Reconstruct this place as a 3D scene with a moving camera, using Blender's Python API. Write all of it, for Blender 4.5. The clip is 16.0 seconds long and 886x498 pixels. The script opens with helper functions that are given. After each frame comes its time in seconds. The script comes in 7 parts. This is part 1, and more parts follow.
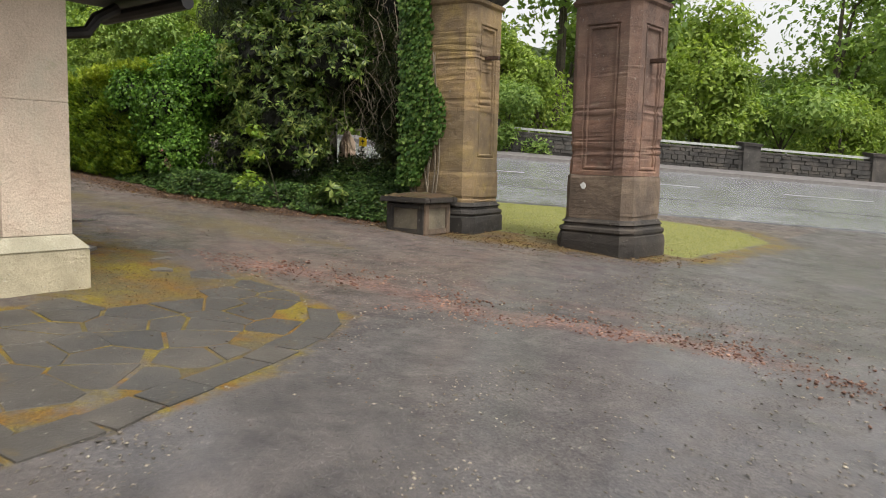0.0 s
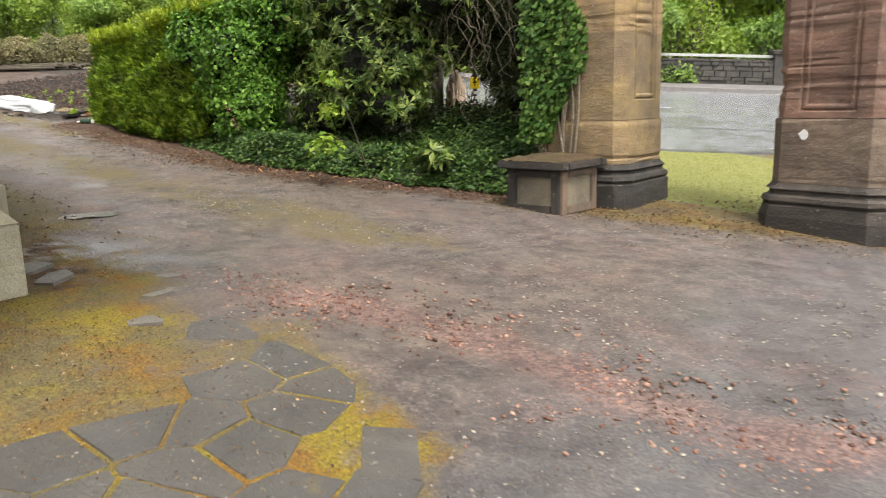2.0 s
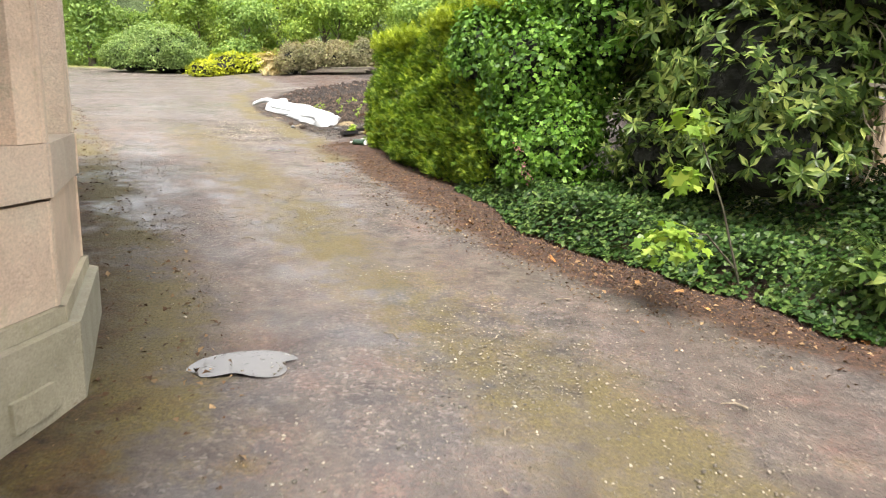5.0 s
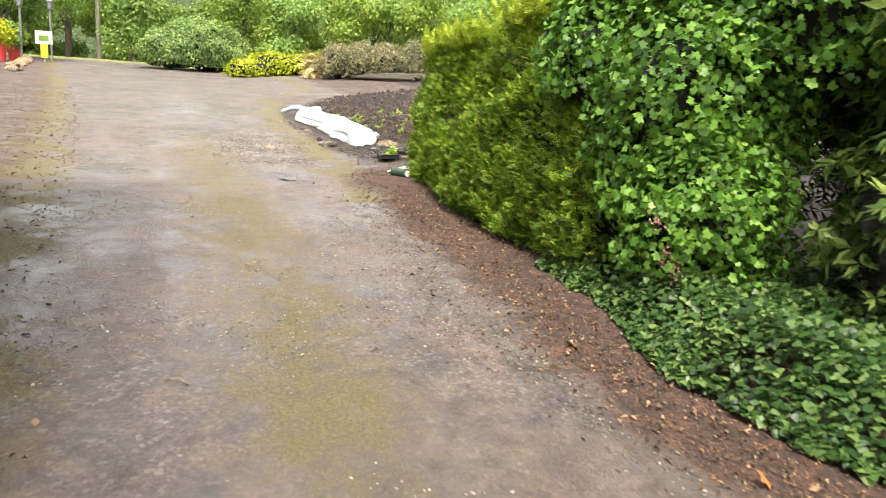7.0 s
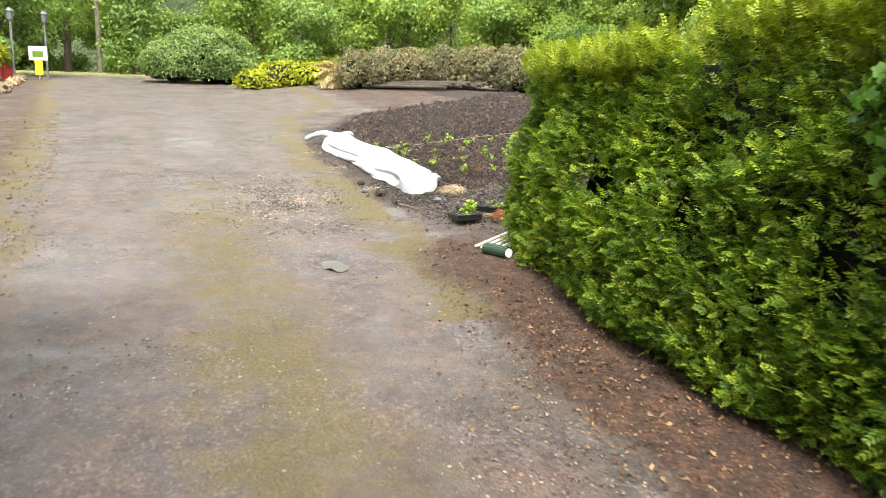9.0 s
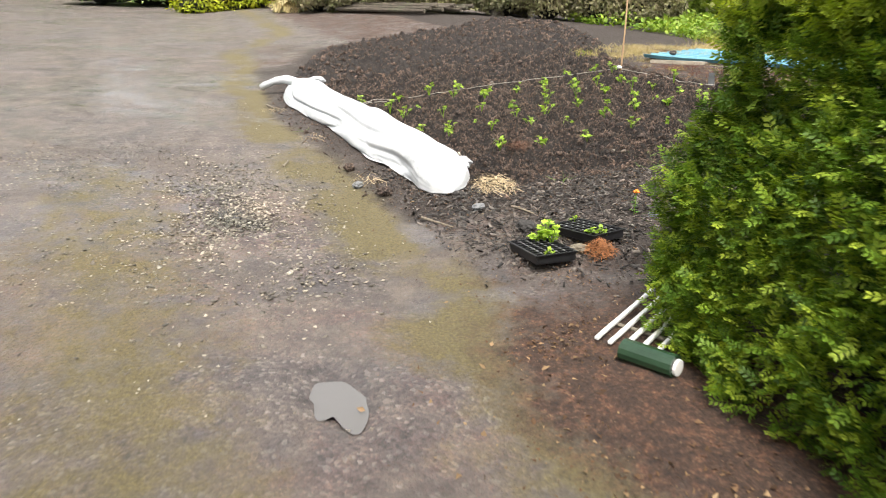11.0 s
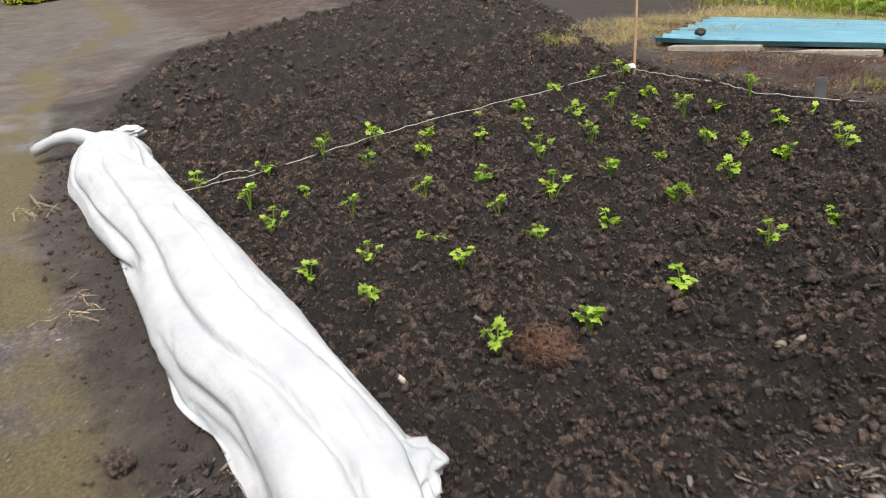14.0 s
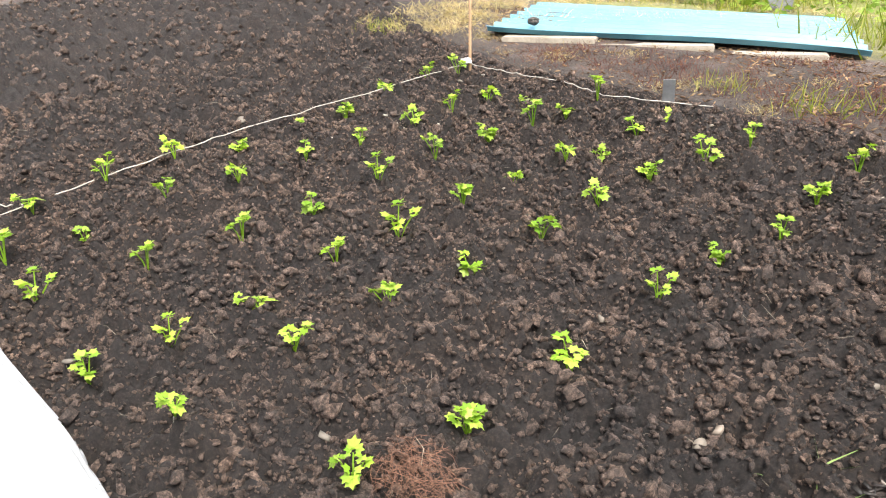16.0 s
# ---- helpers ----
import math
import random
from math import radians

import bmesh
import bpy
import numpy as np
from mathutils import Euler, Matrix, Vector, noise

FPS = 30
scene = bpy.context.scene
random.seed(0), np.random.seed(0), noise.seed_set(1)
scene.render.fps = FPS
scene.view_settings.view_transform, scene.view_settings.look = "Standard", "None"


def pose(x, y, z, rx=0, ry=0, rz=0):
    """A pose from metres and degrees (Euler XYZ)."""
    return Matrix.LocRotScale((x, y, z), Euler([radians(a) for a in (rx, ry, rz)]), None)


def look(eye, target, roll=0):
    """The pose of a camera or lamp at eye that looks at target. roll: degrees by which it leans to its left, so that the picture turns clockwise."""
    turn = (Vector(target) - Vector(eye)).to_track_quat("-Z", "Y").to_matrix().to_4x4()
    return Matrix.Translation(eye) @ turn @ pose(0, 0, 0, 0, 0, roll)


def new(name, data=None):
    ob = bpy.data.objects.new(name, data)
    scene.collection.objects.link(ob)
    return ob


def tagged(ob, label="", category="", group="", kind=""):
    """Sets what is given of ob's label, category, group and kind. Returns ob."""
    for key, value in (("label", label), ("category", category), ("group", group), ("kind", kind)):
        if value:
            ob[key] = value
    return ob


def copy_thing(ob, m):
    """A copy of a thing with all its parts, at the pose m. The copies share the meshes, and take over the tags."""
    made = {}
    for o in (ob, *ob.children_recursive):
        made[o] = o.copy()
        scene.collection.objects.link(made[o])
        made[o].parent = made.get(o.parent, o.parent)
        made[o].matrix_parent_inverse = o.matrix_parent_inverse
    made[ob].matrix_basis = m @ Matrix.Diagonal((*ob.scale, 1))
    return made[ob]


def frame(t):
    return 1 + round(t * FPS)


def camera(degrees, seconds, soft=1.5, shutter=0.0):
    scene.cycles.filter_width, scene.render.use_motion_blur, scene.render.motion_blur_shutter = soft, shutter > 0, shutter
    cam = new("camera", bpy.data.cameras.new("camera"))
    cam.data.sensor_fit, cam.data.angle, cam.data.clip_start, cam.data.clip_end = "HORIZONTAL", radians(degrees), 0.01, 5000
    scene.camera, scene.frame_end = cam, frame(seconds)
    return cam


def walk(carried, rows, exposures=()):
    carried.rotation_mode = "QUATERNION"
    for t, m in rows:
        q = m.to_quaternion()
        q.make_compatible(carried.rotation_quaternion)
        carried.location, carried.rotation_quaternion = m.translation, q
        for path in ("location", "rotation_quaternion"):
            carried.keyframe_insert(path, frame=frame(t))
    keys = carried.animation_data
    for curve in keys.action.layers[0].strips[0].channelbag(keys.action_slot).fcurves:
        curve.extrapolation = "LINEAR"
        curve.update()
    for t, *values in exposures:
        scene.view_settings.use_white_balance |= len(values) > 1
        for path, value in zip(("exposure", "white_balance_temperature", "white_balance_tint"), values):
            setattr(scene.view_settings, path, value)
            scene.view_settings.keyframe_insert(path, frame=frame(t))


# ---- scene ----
cam = camera(60.7, 16.0, soft=0.95, shutter=0.28)
PATH = [
    (0, (-0.44, -0.23, 1.159), (-1.658, 1.34, 0.932), 1.6),
    (0.5, (-0.917, 0.444, 1.167), (-2.171, 1.98, 0.908), 2.0),
    (1, (-1.402, 1.034, 1.255), (-2.738, 2.505, 1.024), 1.3),
    (1.5, (-1.881, 1.458, 1.272), (-3.287, 2.856, 1.012), 1.3),
    (2, (-2.344, 1.859, 1.296), (-3.78, 3.195, 0.905), -1.5),
    (2.5, (-2.854, 2.25, 1.338), (-4.479, 3.362, 0.986), -1.3),
    (3, (-3.427, 2.593, 1.38), (-5.075, 3.681, 1.061), -0.2),
    (3.5, (-3.978, 2.95, 1.435), (-5.716, 3.883, 1.109), -0.2),
    (3.7, (-4.201, 3.058, 1.464), (-5.994, 3.876, 1.13), 0.1),
    (5.8, (-6.478, 4.038, 1.719), (-8.354, 4.698, 1.368), 0.3),
    (6, (-6.745, 4.105, 1.74), (-8.637, 4.738, 1.429), 0.5),
    (6.5, (-7.486, 4.291, 1.765), (-9.369, 4.911, 1.4), 1.5),
    (7, (-8.297, 4.482, 1.768), (-10.182, 5.084, 1.408), 3.0),
    (7.5, (-8.888, 4.503, 1.865), (-10.779, 5.075, 1.501), 3.3),
    (8, (-9.691, 4.564, 1.978), (-11.577, 5.137, 1.599), 1.7),
    (8.5, (-10.402, 4.575, 2.071), (-12.295, 5.141, 1.728), 1.6),
    (9, (-11.212, 4.51, 2.147), (-13.097, 5.078, 1.781), 1.1),
    (9.5, (-11.867, 4.579, 2.259), (-13.75, 5.136, 1.87), 0.3),
    (9.7, (-12.169, 4.576, 2.327), (-14.048, 5.136, 1.929), 0.8),
    (11.8, (-15.551, 5.188, 2.355), (-17.311, 5.906, 1.733), -0.9),
    (12, (-15.833, 5.295, 2.385), (-17.593, 6.028, 1.781), -1.7),
    (12.5, (-16.451, 5.536, 2.454), (-18.21, 6.291, 1.874), -1.6),
    (13, (-17.041, 5.812, 2.501), (-18.758, 6.633, 1.888), -1.1),
    (13.5, (-17.567, 6.099, 2.577), (-19.28, 6.903, 1.93), -1.5),
    (14, (-18.056, 6.263, 2.589), (-19.757, 7.081, 1.929), -3.5),
    (14.5, (-18.43, 6.405, 2.621), (-20.039, 7.345, 1.895), -3.0),
    (15, (-18.629, 6.602, 2.663), (-20.119, 7.705, 1.913), -1.5),
    (15.5, (-18.708, 6.609, 2.672), (-20.176, 7.761, 1.951), -2.0),
    (16, (-18.722, 6.604, 2.682), (-20.146, 7.79, 1.931), -1.6),
]
EXPOSURES = [(0.0, 0.8, 6900, 10), (1.0, 1.0, 6900, 10), (2.0, 1.45, 6900, 10), (3.5, 1.82, 6900, 11), (6.0, 2.08, 6900, 11), (7.5, 2.08, 6900, 10), (9.0, 1.9, 6900, 9), (11.0, 1.6, 6800, 10), (12.0, 1.62, 6750, 11), (12.5, 1.32, 6700, 11), (13.0, 1.08, 6700, 12), (14.0, 0.92, 6650, 13), (14.7, 1.05, 6650, 13), (15.5, 1.8, 6650, 13), (16.0, 2.0, 6650, 13)]
walk(cam, [(t, look(eye, target, roll)) for t, eye, target, roll in PATH], EXPOSURES)

# ---- sky and light: a bright overcast day after rain ----
SUN_ELEV, SUN_AZ = radians(62), radians(105)
world = bpy.data.worlds.new("overcast_sky")
scene.world = world
world.use_nodes = True
wn, wl = world.node_tree.nodes, world.node_tree.links
wn.clear()
sky = wn.new("ShaderNodeTexSky")
sky.sky_type, sky.sun_disc = "NISHITA", False
sky.sun_elevation, sky.sun_rotation = SUN_ELEV, SUN_AZ
sky.dust_density, sky.air_density = 4.0, 1.0
grey = wn.new("ShaderNodeHueSaturation")
grey.inputs["Saturation"].default_value = 0.22
back = wn.new("ShaderNodeBackground")
back.inputs["Strength"].default_value = 0.15
wout = wn.new("ShaderNodeOutputWorld")
wl.new(sky.outputs[0], grey.inputs["Color"])
wl.new(grey.outputs[0], back.inputs["Color"])
wl.new(back.outputs[0], wout.inputs["Surface"])
sun_data = bpy.data.lights.new("sun", "SUN")
sun_data.energy, sun_data.angle, sun_data.color = 1.5, radians(16), (1.0, 0.97, 0.92)
sun = new("sun", sun_data)
sun_from = Vector((math.sin(SUN_AZ) * math.cos(SUN_ELEV), math.cos(SUN_AZ) * math.cos(SUN_ELEV), math.sin(SUN_ELEV)))
sun.matrix_world = look(sun_from * 50, (0, 0, 0))

# ---- helpers of this scene ----
rng = np.random.default_rng(7)


def mesh_object(name, verts, faces, material, parent=None, label="", smooth=False):
    me = bpy.data.meshes.new(name)
    me.from_pydata([tuple(v) for v in verts], [], [tuple(f) for f in faces])
    me.materials.append(material)
    if smooth:
        me.polygons.foreach_set("use_smooth", [True] * len(me.polygons))
    me.update()
    ob = new(name, me)
    if parent is not None:
        ob.parent = parent
    if label:
        ob["label"] = label
    return ob


def part(name, bm, material, parent=None, label="", smooth=False):
    """Links a bmesh as one mesh object under a thing or a part."""
    me = bpy.data.meshes.new(name)
    bm.to_mesh(me)
    bm.free()
    me.materials.append(material)
    if smooth:
        me.polygons.foreach_set("use_smooth", [True] * len(me.polygons))
    ob = new(name, me)
    if parent is not None:
        ob.parent = parent
    if label:
        ob["label"] = label
    return ob


def thing(name, m, label, category, group="", kind=""):
    ob = new(name)
    ob.empty_display_size = 0.1
    ob.matrix_world = m
    return tagged(ob, label, category, group, kind)


def scatter_mesh(name, tv, tf, pos, rot, scale, material, parent=None, label="", smooth=False):
    """One mesh of many copies of a small shape. tv (n,3), tf faces of one size, pos (k,3), rot (k,3,3), scale (k,) or (k,3)."""
    tv, tf = np.asarray(tv, float), np.asarray(tf, int)
    k, n = len(pos), len(tv)
    scale = np.asarray(scale, float)
    if scale.ndim == 1:
        scale = np.repeat(scale[:, None], 3, 1)
    v = np.einsum("kij,knj->kni", rot, tv[None] * scale[:, None, :]) + pos[:, None, :]
    f = (tf[None] + (np.arange(k) * n)[:, None, None]).reshape(-1)
    size = tf.shape[1]
    me = bpy.data.meshes.new(name)
    me.vertices.add(k * n)
    me.vertices.foreach_set("co", v.reshape(-1).astype(np.float32))
    me.loops.add(len(f))
    me.loops.foreach_set("vertex_index", f.astype(np.int32))
    me.polygons.add(len(f) // size)
    me.polygons.foreach_set("loop_start", np.arange(0, len(f), size, dtype=np.int32))
    if smooth:
        me.polygons.foreach_set("use_smooth", [True] * (len(f) // size))
    me.materials.append(material)
    me.update(calc_edges=True)
    me.validate()
    ob = new(name, me)
    if parent is not None:
        ob.parent = parent
    if label:
        ob["label"] = label
    return ob


def frames_from(normal, spin):
    """Rotation matrices whose z axis is the normal, spun about it."""
    z = normal / (np.linalg.norm(normal, axis=1, keepdims=True) + 1e-9)
    ref = np.where(np.abs(z[:, 2:3]) > 0.95, np.array([[1.0, 0, 0]]), np.array([[0, 0, 1.0]]))
    x = np.cross(ref, z)
    x /= np.linalg.norm(x, axis=1, keepdims=True) + 1e-9
    y = np.cross(z, x)
    c, s = np.cos(spin)[:, None], np.sin(spin)[:, None]
    return np.stack([x * c + y * s, y * c - x * s, z], 2)


def sstep(a, b, x):
    t = np.clip((np.asarray(x, float) - a) / (b - a), 0, 1)
    return t * t * (3 - 2 * t)


def vnoise(x, y, seed=0, octaves=3):
    """Smooth value noise in 0..1 on arrays."""
    x, y = np.asarray(x, float), np.asarray(y, float)
    total, amp, norm = np.zeros_like(x), 1.0, 0.0
    for o in range(octaves):
        xi, yi = np.floor(x).astype(np.int64), np.floor(y).astype(np.int64)
        fx, fy = x - xi, y - yi
        fx, fy = fx * fx * (3 - 2 * fx), fy * fy * (3 - 2 * fy)

        def h(i, j):
            n = (i * 374761393 + j * 668265263 + (seed + o) * 974634777) & 0x7FFFFFFF
            n = ((n ^ (n >> 13)) * 1274126177) & 0x7FFFFFFF
            return ((n ^ (n >> 16)) & 0xFFFF) / 65535.0

        total += amp * ((h(xi, yi) * (1 - fx) + h(xi + 1, yi) * fx) * (1 - fy) + (h(xi, yi + 1) * (1 - fx) + h(xi + 1, yi + 1) * fx) * fy)
        norm += amp
        amp *= 0.5
        x, y = x * 2.03 + 17.1, y * 2.03 + 5.3
    return total / norm


def gz(x, y):
    """Height of the ground."""
    x, y = np.asarray(x, float), np.asarray(y, float)
    xc = np.clip(x, -58, 30)
    base = -0.25 - 0.071 * xc
    depth = -0.629 * (x + 0.92) + 0.777 * (y - 0.44)
    rise = 0.05 * np.clip(depth - 14, 0, 16)
    bed = 0.11 * np.clip(y - 6, 0, 5.5)
    w = sstep(-14, -17, x + np.clip(y - 12, 0, 40) * 0.8)
    return base + (1 - w) * rise + w * bed


def gp(x, y, up=0.0):
    return Vector((x, y, float(gz(x, y)) + up))


def in_poly(x, y, poly):
    inside = np.zeros(np.shape(x), bool)
    for (x0, y0), (x1, y1) in zip(poly, poly[1:] + poly[:1]):
        cross = ((y0 > y) != (y1 > y)) & (x < (x1 - x0) * (y - y0) / (y1 - y0 + 1e-12) + x0)
        inside ^= cross
    return inside


def poly_dist(x, y, poly, closed=True):
    d = np.full(np.shape(x), 1e9)
    pts = poly + poly[:1] if closed else poly
    for (x0, y0), (x1, y1) in zip(pts, pts[1:]):
        dx, dy = x1 - x0, y1 - y0
        t = np.clip(((x - x0) * dx + (y - y0) * dy) / (dx * dx + dy * dy), 0, 1)
        d = np.minimum(d, np.hypot(x - x0 - t * dx, y - y0 - t * dy))
    return d


def box_bm(bm, lo, hi, bevel=0.0):
    r = bmesh.ops.create_cube(bm, size=1.0)
    for v in r["verts"]:
        v.co = Vector([(lo[i] + hi[i]) / 2 + v.co[i] * (hi[i] - lo[i]) for i in range(3)])
    if bevel:
        edges = {e for v in r["verts"] for e in v.link_edges}
        bmesh.ops.bevel(bm, geom=list(edges), offset=bevel, segments=2, affect="EDGES")
    return r


def box(lo, hi, bevel=0.0):
    bm = bmesh.new()
    box_bm(bm, lo, hi, bevel)
    return bm


def tube(points, radius, sides=6, taper=1.0):
    """A bmesh tube along points."""
    bm = bmesh.new()
    rings = []
    n = len(points)
    pts = [Vector(p) for p in points]
    for i, p in enumerate(pts):
        d = (pts[min(i + 1, n - 1)] - pts[max(i - 1, 0)]).normalized()
        ref = Vector((0, 0, 1)) if abs(d.z) < 0.9 else Vector((1, 0, 0))
        a = d.cross(ref).normalized()
        b = d.cross(a)
        r = radius * (1 + (taper - 1) * i / (n - 1))
        rings.append([bm.verts.new(p + (a * math.cos(k * math.tau / sides) + b * math.sin(k * math.tau / sides)) * r) for k in range(sides)])
    for r0, r1 in zip(rings, rings[1:]):
        for k in range(sides):
            bm.faces.new((r0[k], r0[(k + 1) % sides], r1[(k + 1) % sides], r1[k]))
    bm.faces.new(rings[0][::-1])
    bm.faces.new(rings[-1])
    return bm


# ---- materials ----
def mat_base(name):
    m = bpy.data.materials.new(name)
    m.use_nodes = True
    n, l = m.node_tree.nodes, m.node_tree.links
    bsdf = n["Principled BSDF"]
    return m, n, l, bsdf


def noise_node(n, l, scale, detail=4, rough=0.55, coord=None, dist=0.0):
    t = n.new("ShaderNodeTexNoise")
    t.inputs["Scale"].default_value, t.inputs["Detail"].default_value = scale, detail
    t.inputs["Roughness"].default_value, t.inputs["Distortion"].default_value = rough, dist
    if coord is not None:
        l.new(coord, t.inputs["Vector"])
    return t.outputs["Fac"]


def ramp(n, l, fac, stops):
    r = n.new("ShaderNodeValToRGB")
    e = r.color_ramp.elements
    while len(e) < len(stops):
        e.new(0.5)
    for el, (p, c) in zip(e, stops):
        el.position = p
        el.color = (*c, 1) if len(c) == 3 else c
    l.new(fac, r.inputs["Fac"])
    return r.outputs["Color"]


def mixc(n, l, fac, a, b, mode="MIX"):
    m = n.new("ShaderNodeMix")
    m.data_type, m.blend_type = "RGBA", mode
    for sock, val in ((m.inputs[0], fac), (m.inputs[6], a), (m.inputs[7], b)):
        if isinstance(val, (int, float)):
            sock.default_value = val
        elif isinstance(val, tuple):
            sock.default_value = (*val, 1)
        else:
            l.new(val, sock)
    return m.outputs[2]


def mathn(n, l, op, a, b=0.0, clamp=False):
    m = n.new("ShaderNodeMath")
    m.operation, m.use_clamp = op, clamp
    for sock, val in ((m.inputs[0], a), (m.inputs[1], b)):
        if isinstance(val, (int, float)):
            sock.default_value = val
        else:
            l.new(val, sock)
    return m.outputs[0]


def bump(n, l, bsdf, height, strength=0.3, distance=0.01):
    b = n.new("ShaderNodeBump")
    b.inputs["Strength"].default_value, b.inputs["Distance"].default_value = strength, distance
    l.new(height, b.inputs["Height"])
    l.new(b.outputs[0], bsdf.inputs["Normal"])


def objcoord(n):
    return n.new("ShaderNodeTexCoord").outputs["Object"]


def worldcoord(n):
    return n.new("ShaderNodeNewGeometry").outputs["Position"]


def simple_mat(name, c0, c1, scale=8.0, rough=0.7, bump_scale=60.0, bump_strength=0.25, metal=0.0, stain=None, stain_scale=1.5, bdist=0.004):
    """Two-tone grain, optional stains and a fine relief."""
    m, n, l, b = mat_base(name)
    co = worldcoord(n)
    col = ramp(n, l, noise_node(n, l, scale, 6, 0.65, co), [(0.3, c0), (0.7, c1)])
    if stain:
        f = ramp(n, l, noise_node(n, l, stain_scale, 5, 0.7, co, 0.4), [(0.5, (0, 0, 0)), (0.66, (1, 1, 1))])
        col = mixc(n, l, f, col, stain)
    l.new(col, b.inputs["Base Color"])
    b.inputs["Roughness"].default_value, b.inputs["Metallic"].default_value = rough, metal
    bump(n, l, b, noise_node(n, l, bump_scale, 5, 0.7, co), bump_strength, bdist)
    return m


def leaf_mat(name, dark, mid, light, rough=0.45, trans=0.3, patch=0.8):
    """Leaves: colour varies leaf by leaf and in patches; some light passes through."""
    m, n, l, b = mat_base(name)
    geo = n.new("ShaderNodeNewGeometry")
    col = ramp(n, l, geo.outputs["Random Per Island"], [(0.0, dark), (0.55, mid), (1.0, light)])
    var = ramp(n, l, noise_node(n, l, patch, 3, 0.6, geo.outputs["Position"]), [(0.3, (0.6, 0.66, 0.6)), (0.7, (1.15, 1.1, 0.95))])
    col = mixc(n, l, 1.0, col, var, "MULTIPLY")
    l.new(col, b.inputs["Base Color"])
    b.inputs["Roughness"].default_value = rough
    b.inputs["Specular IOR Level"].default_value = 0.18
    tr = n.new("ShaderNodeBsdfTranslucent")
    warm = mixc(n, l, 1.0, col, (1.25, 1.3, 0.6), "MULTIPLY")
    l.new(warm, tr.inputs["Color"])
    mx = n.new("ShaderNodeMixShader")
    mx.inputs[0].default_value = trans
    l.new(b.outputs[0], mx.inputs[1])
    l.new(tr.outputs[0], mx.inputs[2])
    l.new(mx.outputs[0], n["Material Output"].inputs["Surface"])
    return m


def ground_mat():
    """Wet gravel drive, moss, leaf litter, bark, turf and tarmac, by painted zones with broken edges."""
    m, n, l, b = mat_base("ground")
    co = worldcoord(n)

    def zone(name):
        a = n.new("ShaderNodeAttribute")
        a.attribute_name = name
        s = n.new("ShaderNodeSeparateColor")
        l.new(a.outputs["Color"], s.inputs[0])
        return s.outputs

    za, zb = zone("zone_a"), zone("zone_b")
    fine = noise_node(n, l, 60, 6, 0.75, co)
    mid = noise_node(n, l, 7, 6, 0.7, co)
    big = noise_node(n, l, 0.8, 5, 0.65, co, 0.6)
    edgy = noise_node(n, l, 2.4, 5, 0.7, co, 0.4)
    vor = n.new("ShaderNodeTexVoronoi")
    vor.inputs["Scale"].default_value = 55
    l.new(co, vor.inputs["Vector"])
    pebble = n.new("ShaderNodeSeparateColor")
    l.new(vor.outputs["Color"], pebble.inputs[0])
    gravel = ramp(n, l, fine, [(0.25, (0.045, 0.041, 0.037)), (0.5, (0.12, 0.108, 0.099)), (0.78, (0.24, 0.215, 0.20))])
    stones = ramp(n, l, pebble.outputs[0], [(0.0, (0.045, 0.042, 0.04)), (0.5, (0.115, 0.10, 0.09)), (0.85, (0.20, 0.16, 0.14)), (1.0, (0.40, 0.37, 0.34))])
    gravel = mixc(n, l, 0.5, gravel, stones)
    gravel = mixc(n, l, 1.0, gravel, ramp(n, l, mid, [(0.3, (0.5, 0.48, 0.5)), (0.7, (1.22, 1.19, 1.18))]), "MULTIPLY")
    silt = ramp(n, l, mid, [(0.3, (0.078, 0.062, 0.05)), (0.7, (0.165, 0.136, 0.112))])
    bigf = ramp(n, l, big, [(0.40, (0, 0, 0)), (0.56, (1, 1, 1))])
    gravel = mixc(n, l, mathn(n, l, "MULTIPLY", bigf, 0.8), gravel, silt)

    def broken(w, amount=0.9, src=mid):
        s = mathn(n, l, "MULTIPLY", mathn(n, l, "SUBTRACT", src, 0.5), amount)
        s2 = mathn(n, l, "MULTIPLY", mathn(n, l, "SUBTRACT", edgy, 0.5), 1.1)
        e = mathn(n, l, "ADD", mathn(n, l, "ADD", w, s), s2)
        return ramp(n, l, e, [(0.30, (0, 0, 0)), (0.72, (1, 1, 1))])

    moss = ramp(n, l, fine, [(0.3, (0.045, 0.038, 0.018)), (0.58, (0.14, 0.114, 0.042)), (0.8, (0.235, 0.196, 0.07))])
    rusty = mixc(n, l, ramp(n, l, noise_node(n, l, 3.1, 4, 0.6, co), [(0.42, (0, 0, 0)), (0.56, (1, 1, 1))]), ramp(n, l, fine, [(0.3, (0.05, 0.026, 0.004)), (0.58, (0.23, 0.115, 0.006)), (0.8, (0.40, 0.23, 0.014))]), ramp(n, l, fine, [(0.3, (0.05, 0.04, 0.004)), (0.58, (0.24, 0.18, 0.006)), (0.8, (0.42, 0.33, 0.016))]))
    sep = n.new("ShaderNodeSeparateXYZ")
    l.new(co, sep.inputs[0])
    by_house = mathn(n, l, "MULTIPLY", mathn(n, l, "ADD", sep.outputs[0], 9.5), 0.5, True)
    by_house = mathn(n, l, "MULTIPLY", by_house, mathn(n, l, "MULTIPLY", mathn(n, l, "SUBTRACT", 4.2, sep.outputs[1]), 1.5, True))
    by_gate = mathn(n, l, "MULTIPLY", mathn(n, l, "ADD", sep.outputs[0], 8.2), 1.0, True)
    by_gate = mathn(n, l, "MULTIPLY", by_gate, mathn(n, l, "MULTIPLY", mathn(n, l, "SUBTRACT", sep.outputs[1], 7.3), 1.5, True))
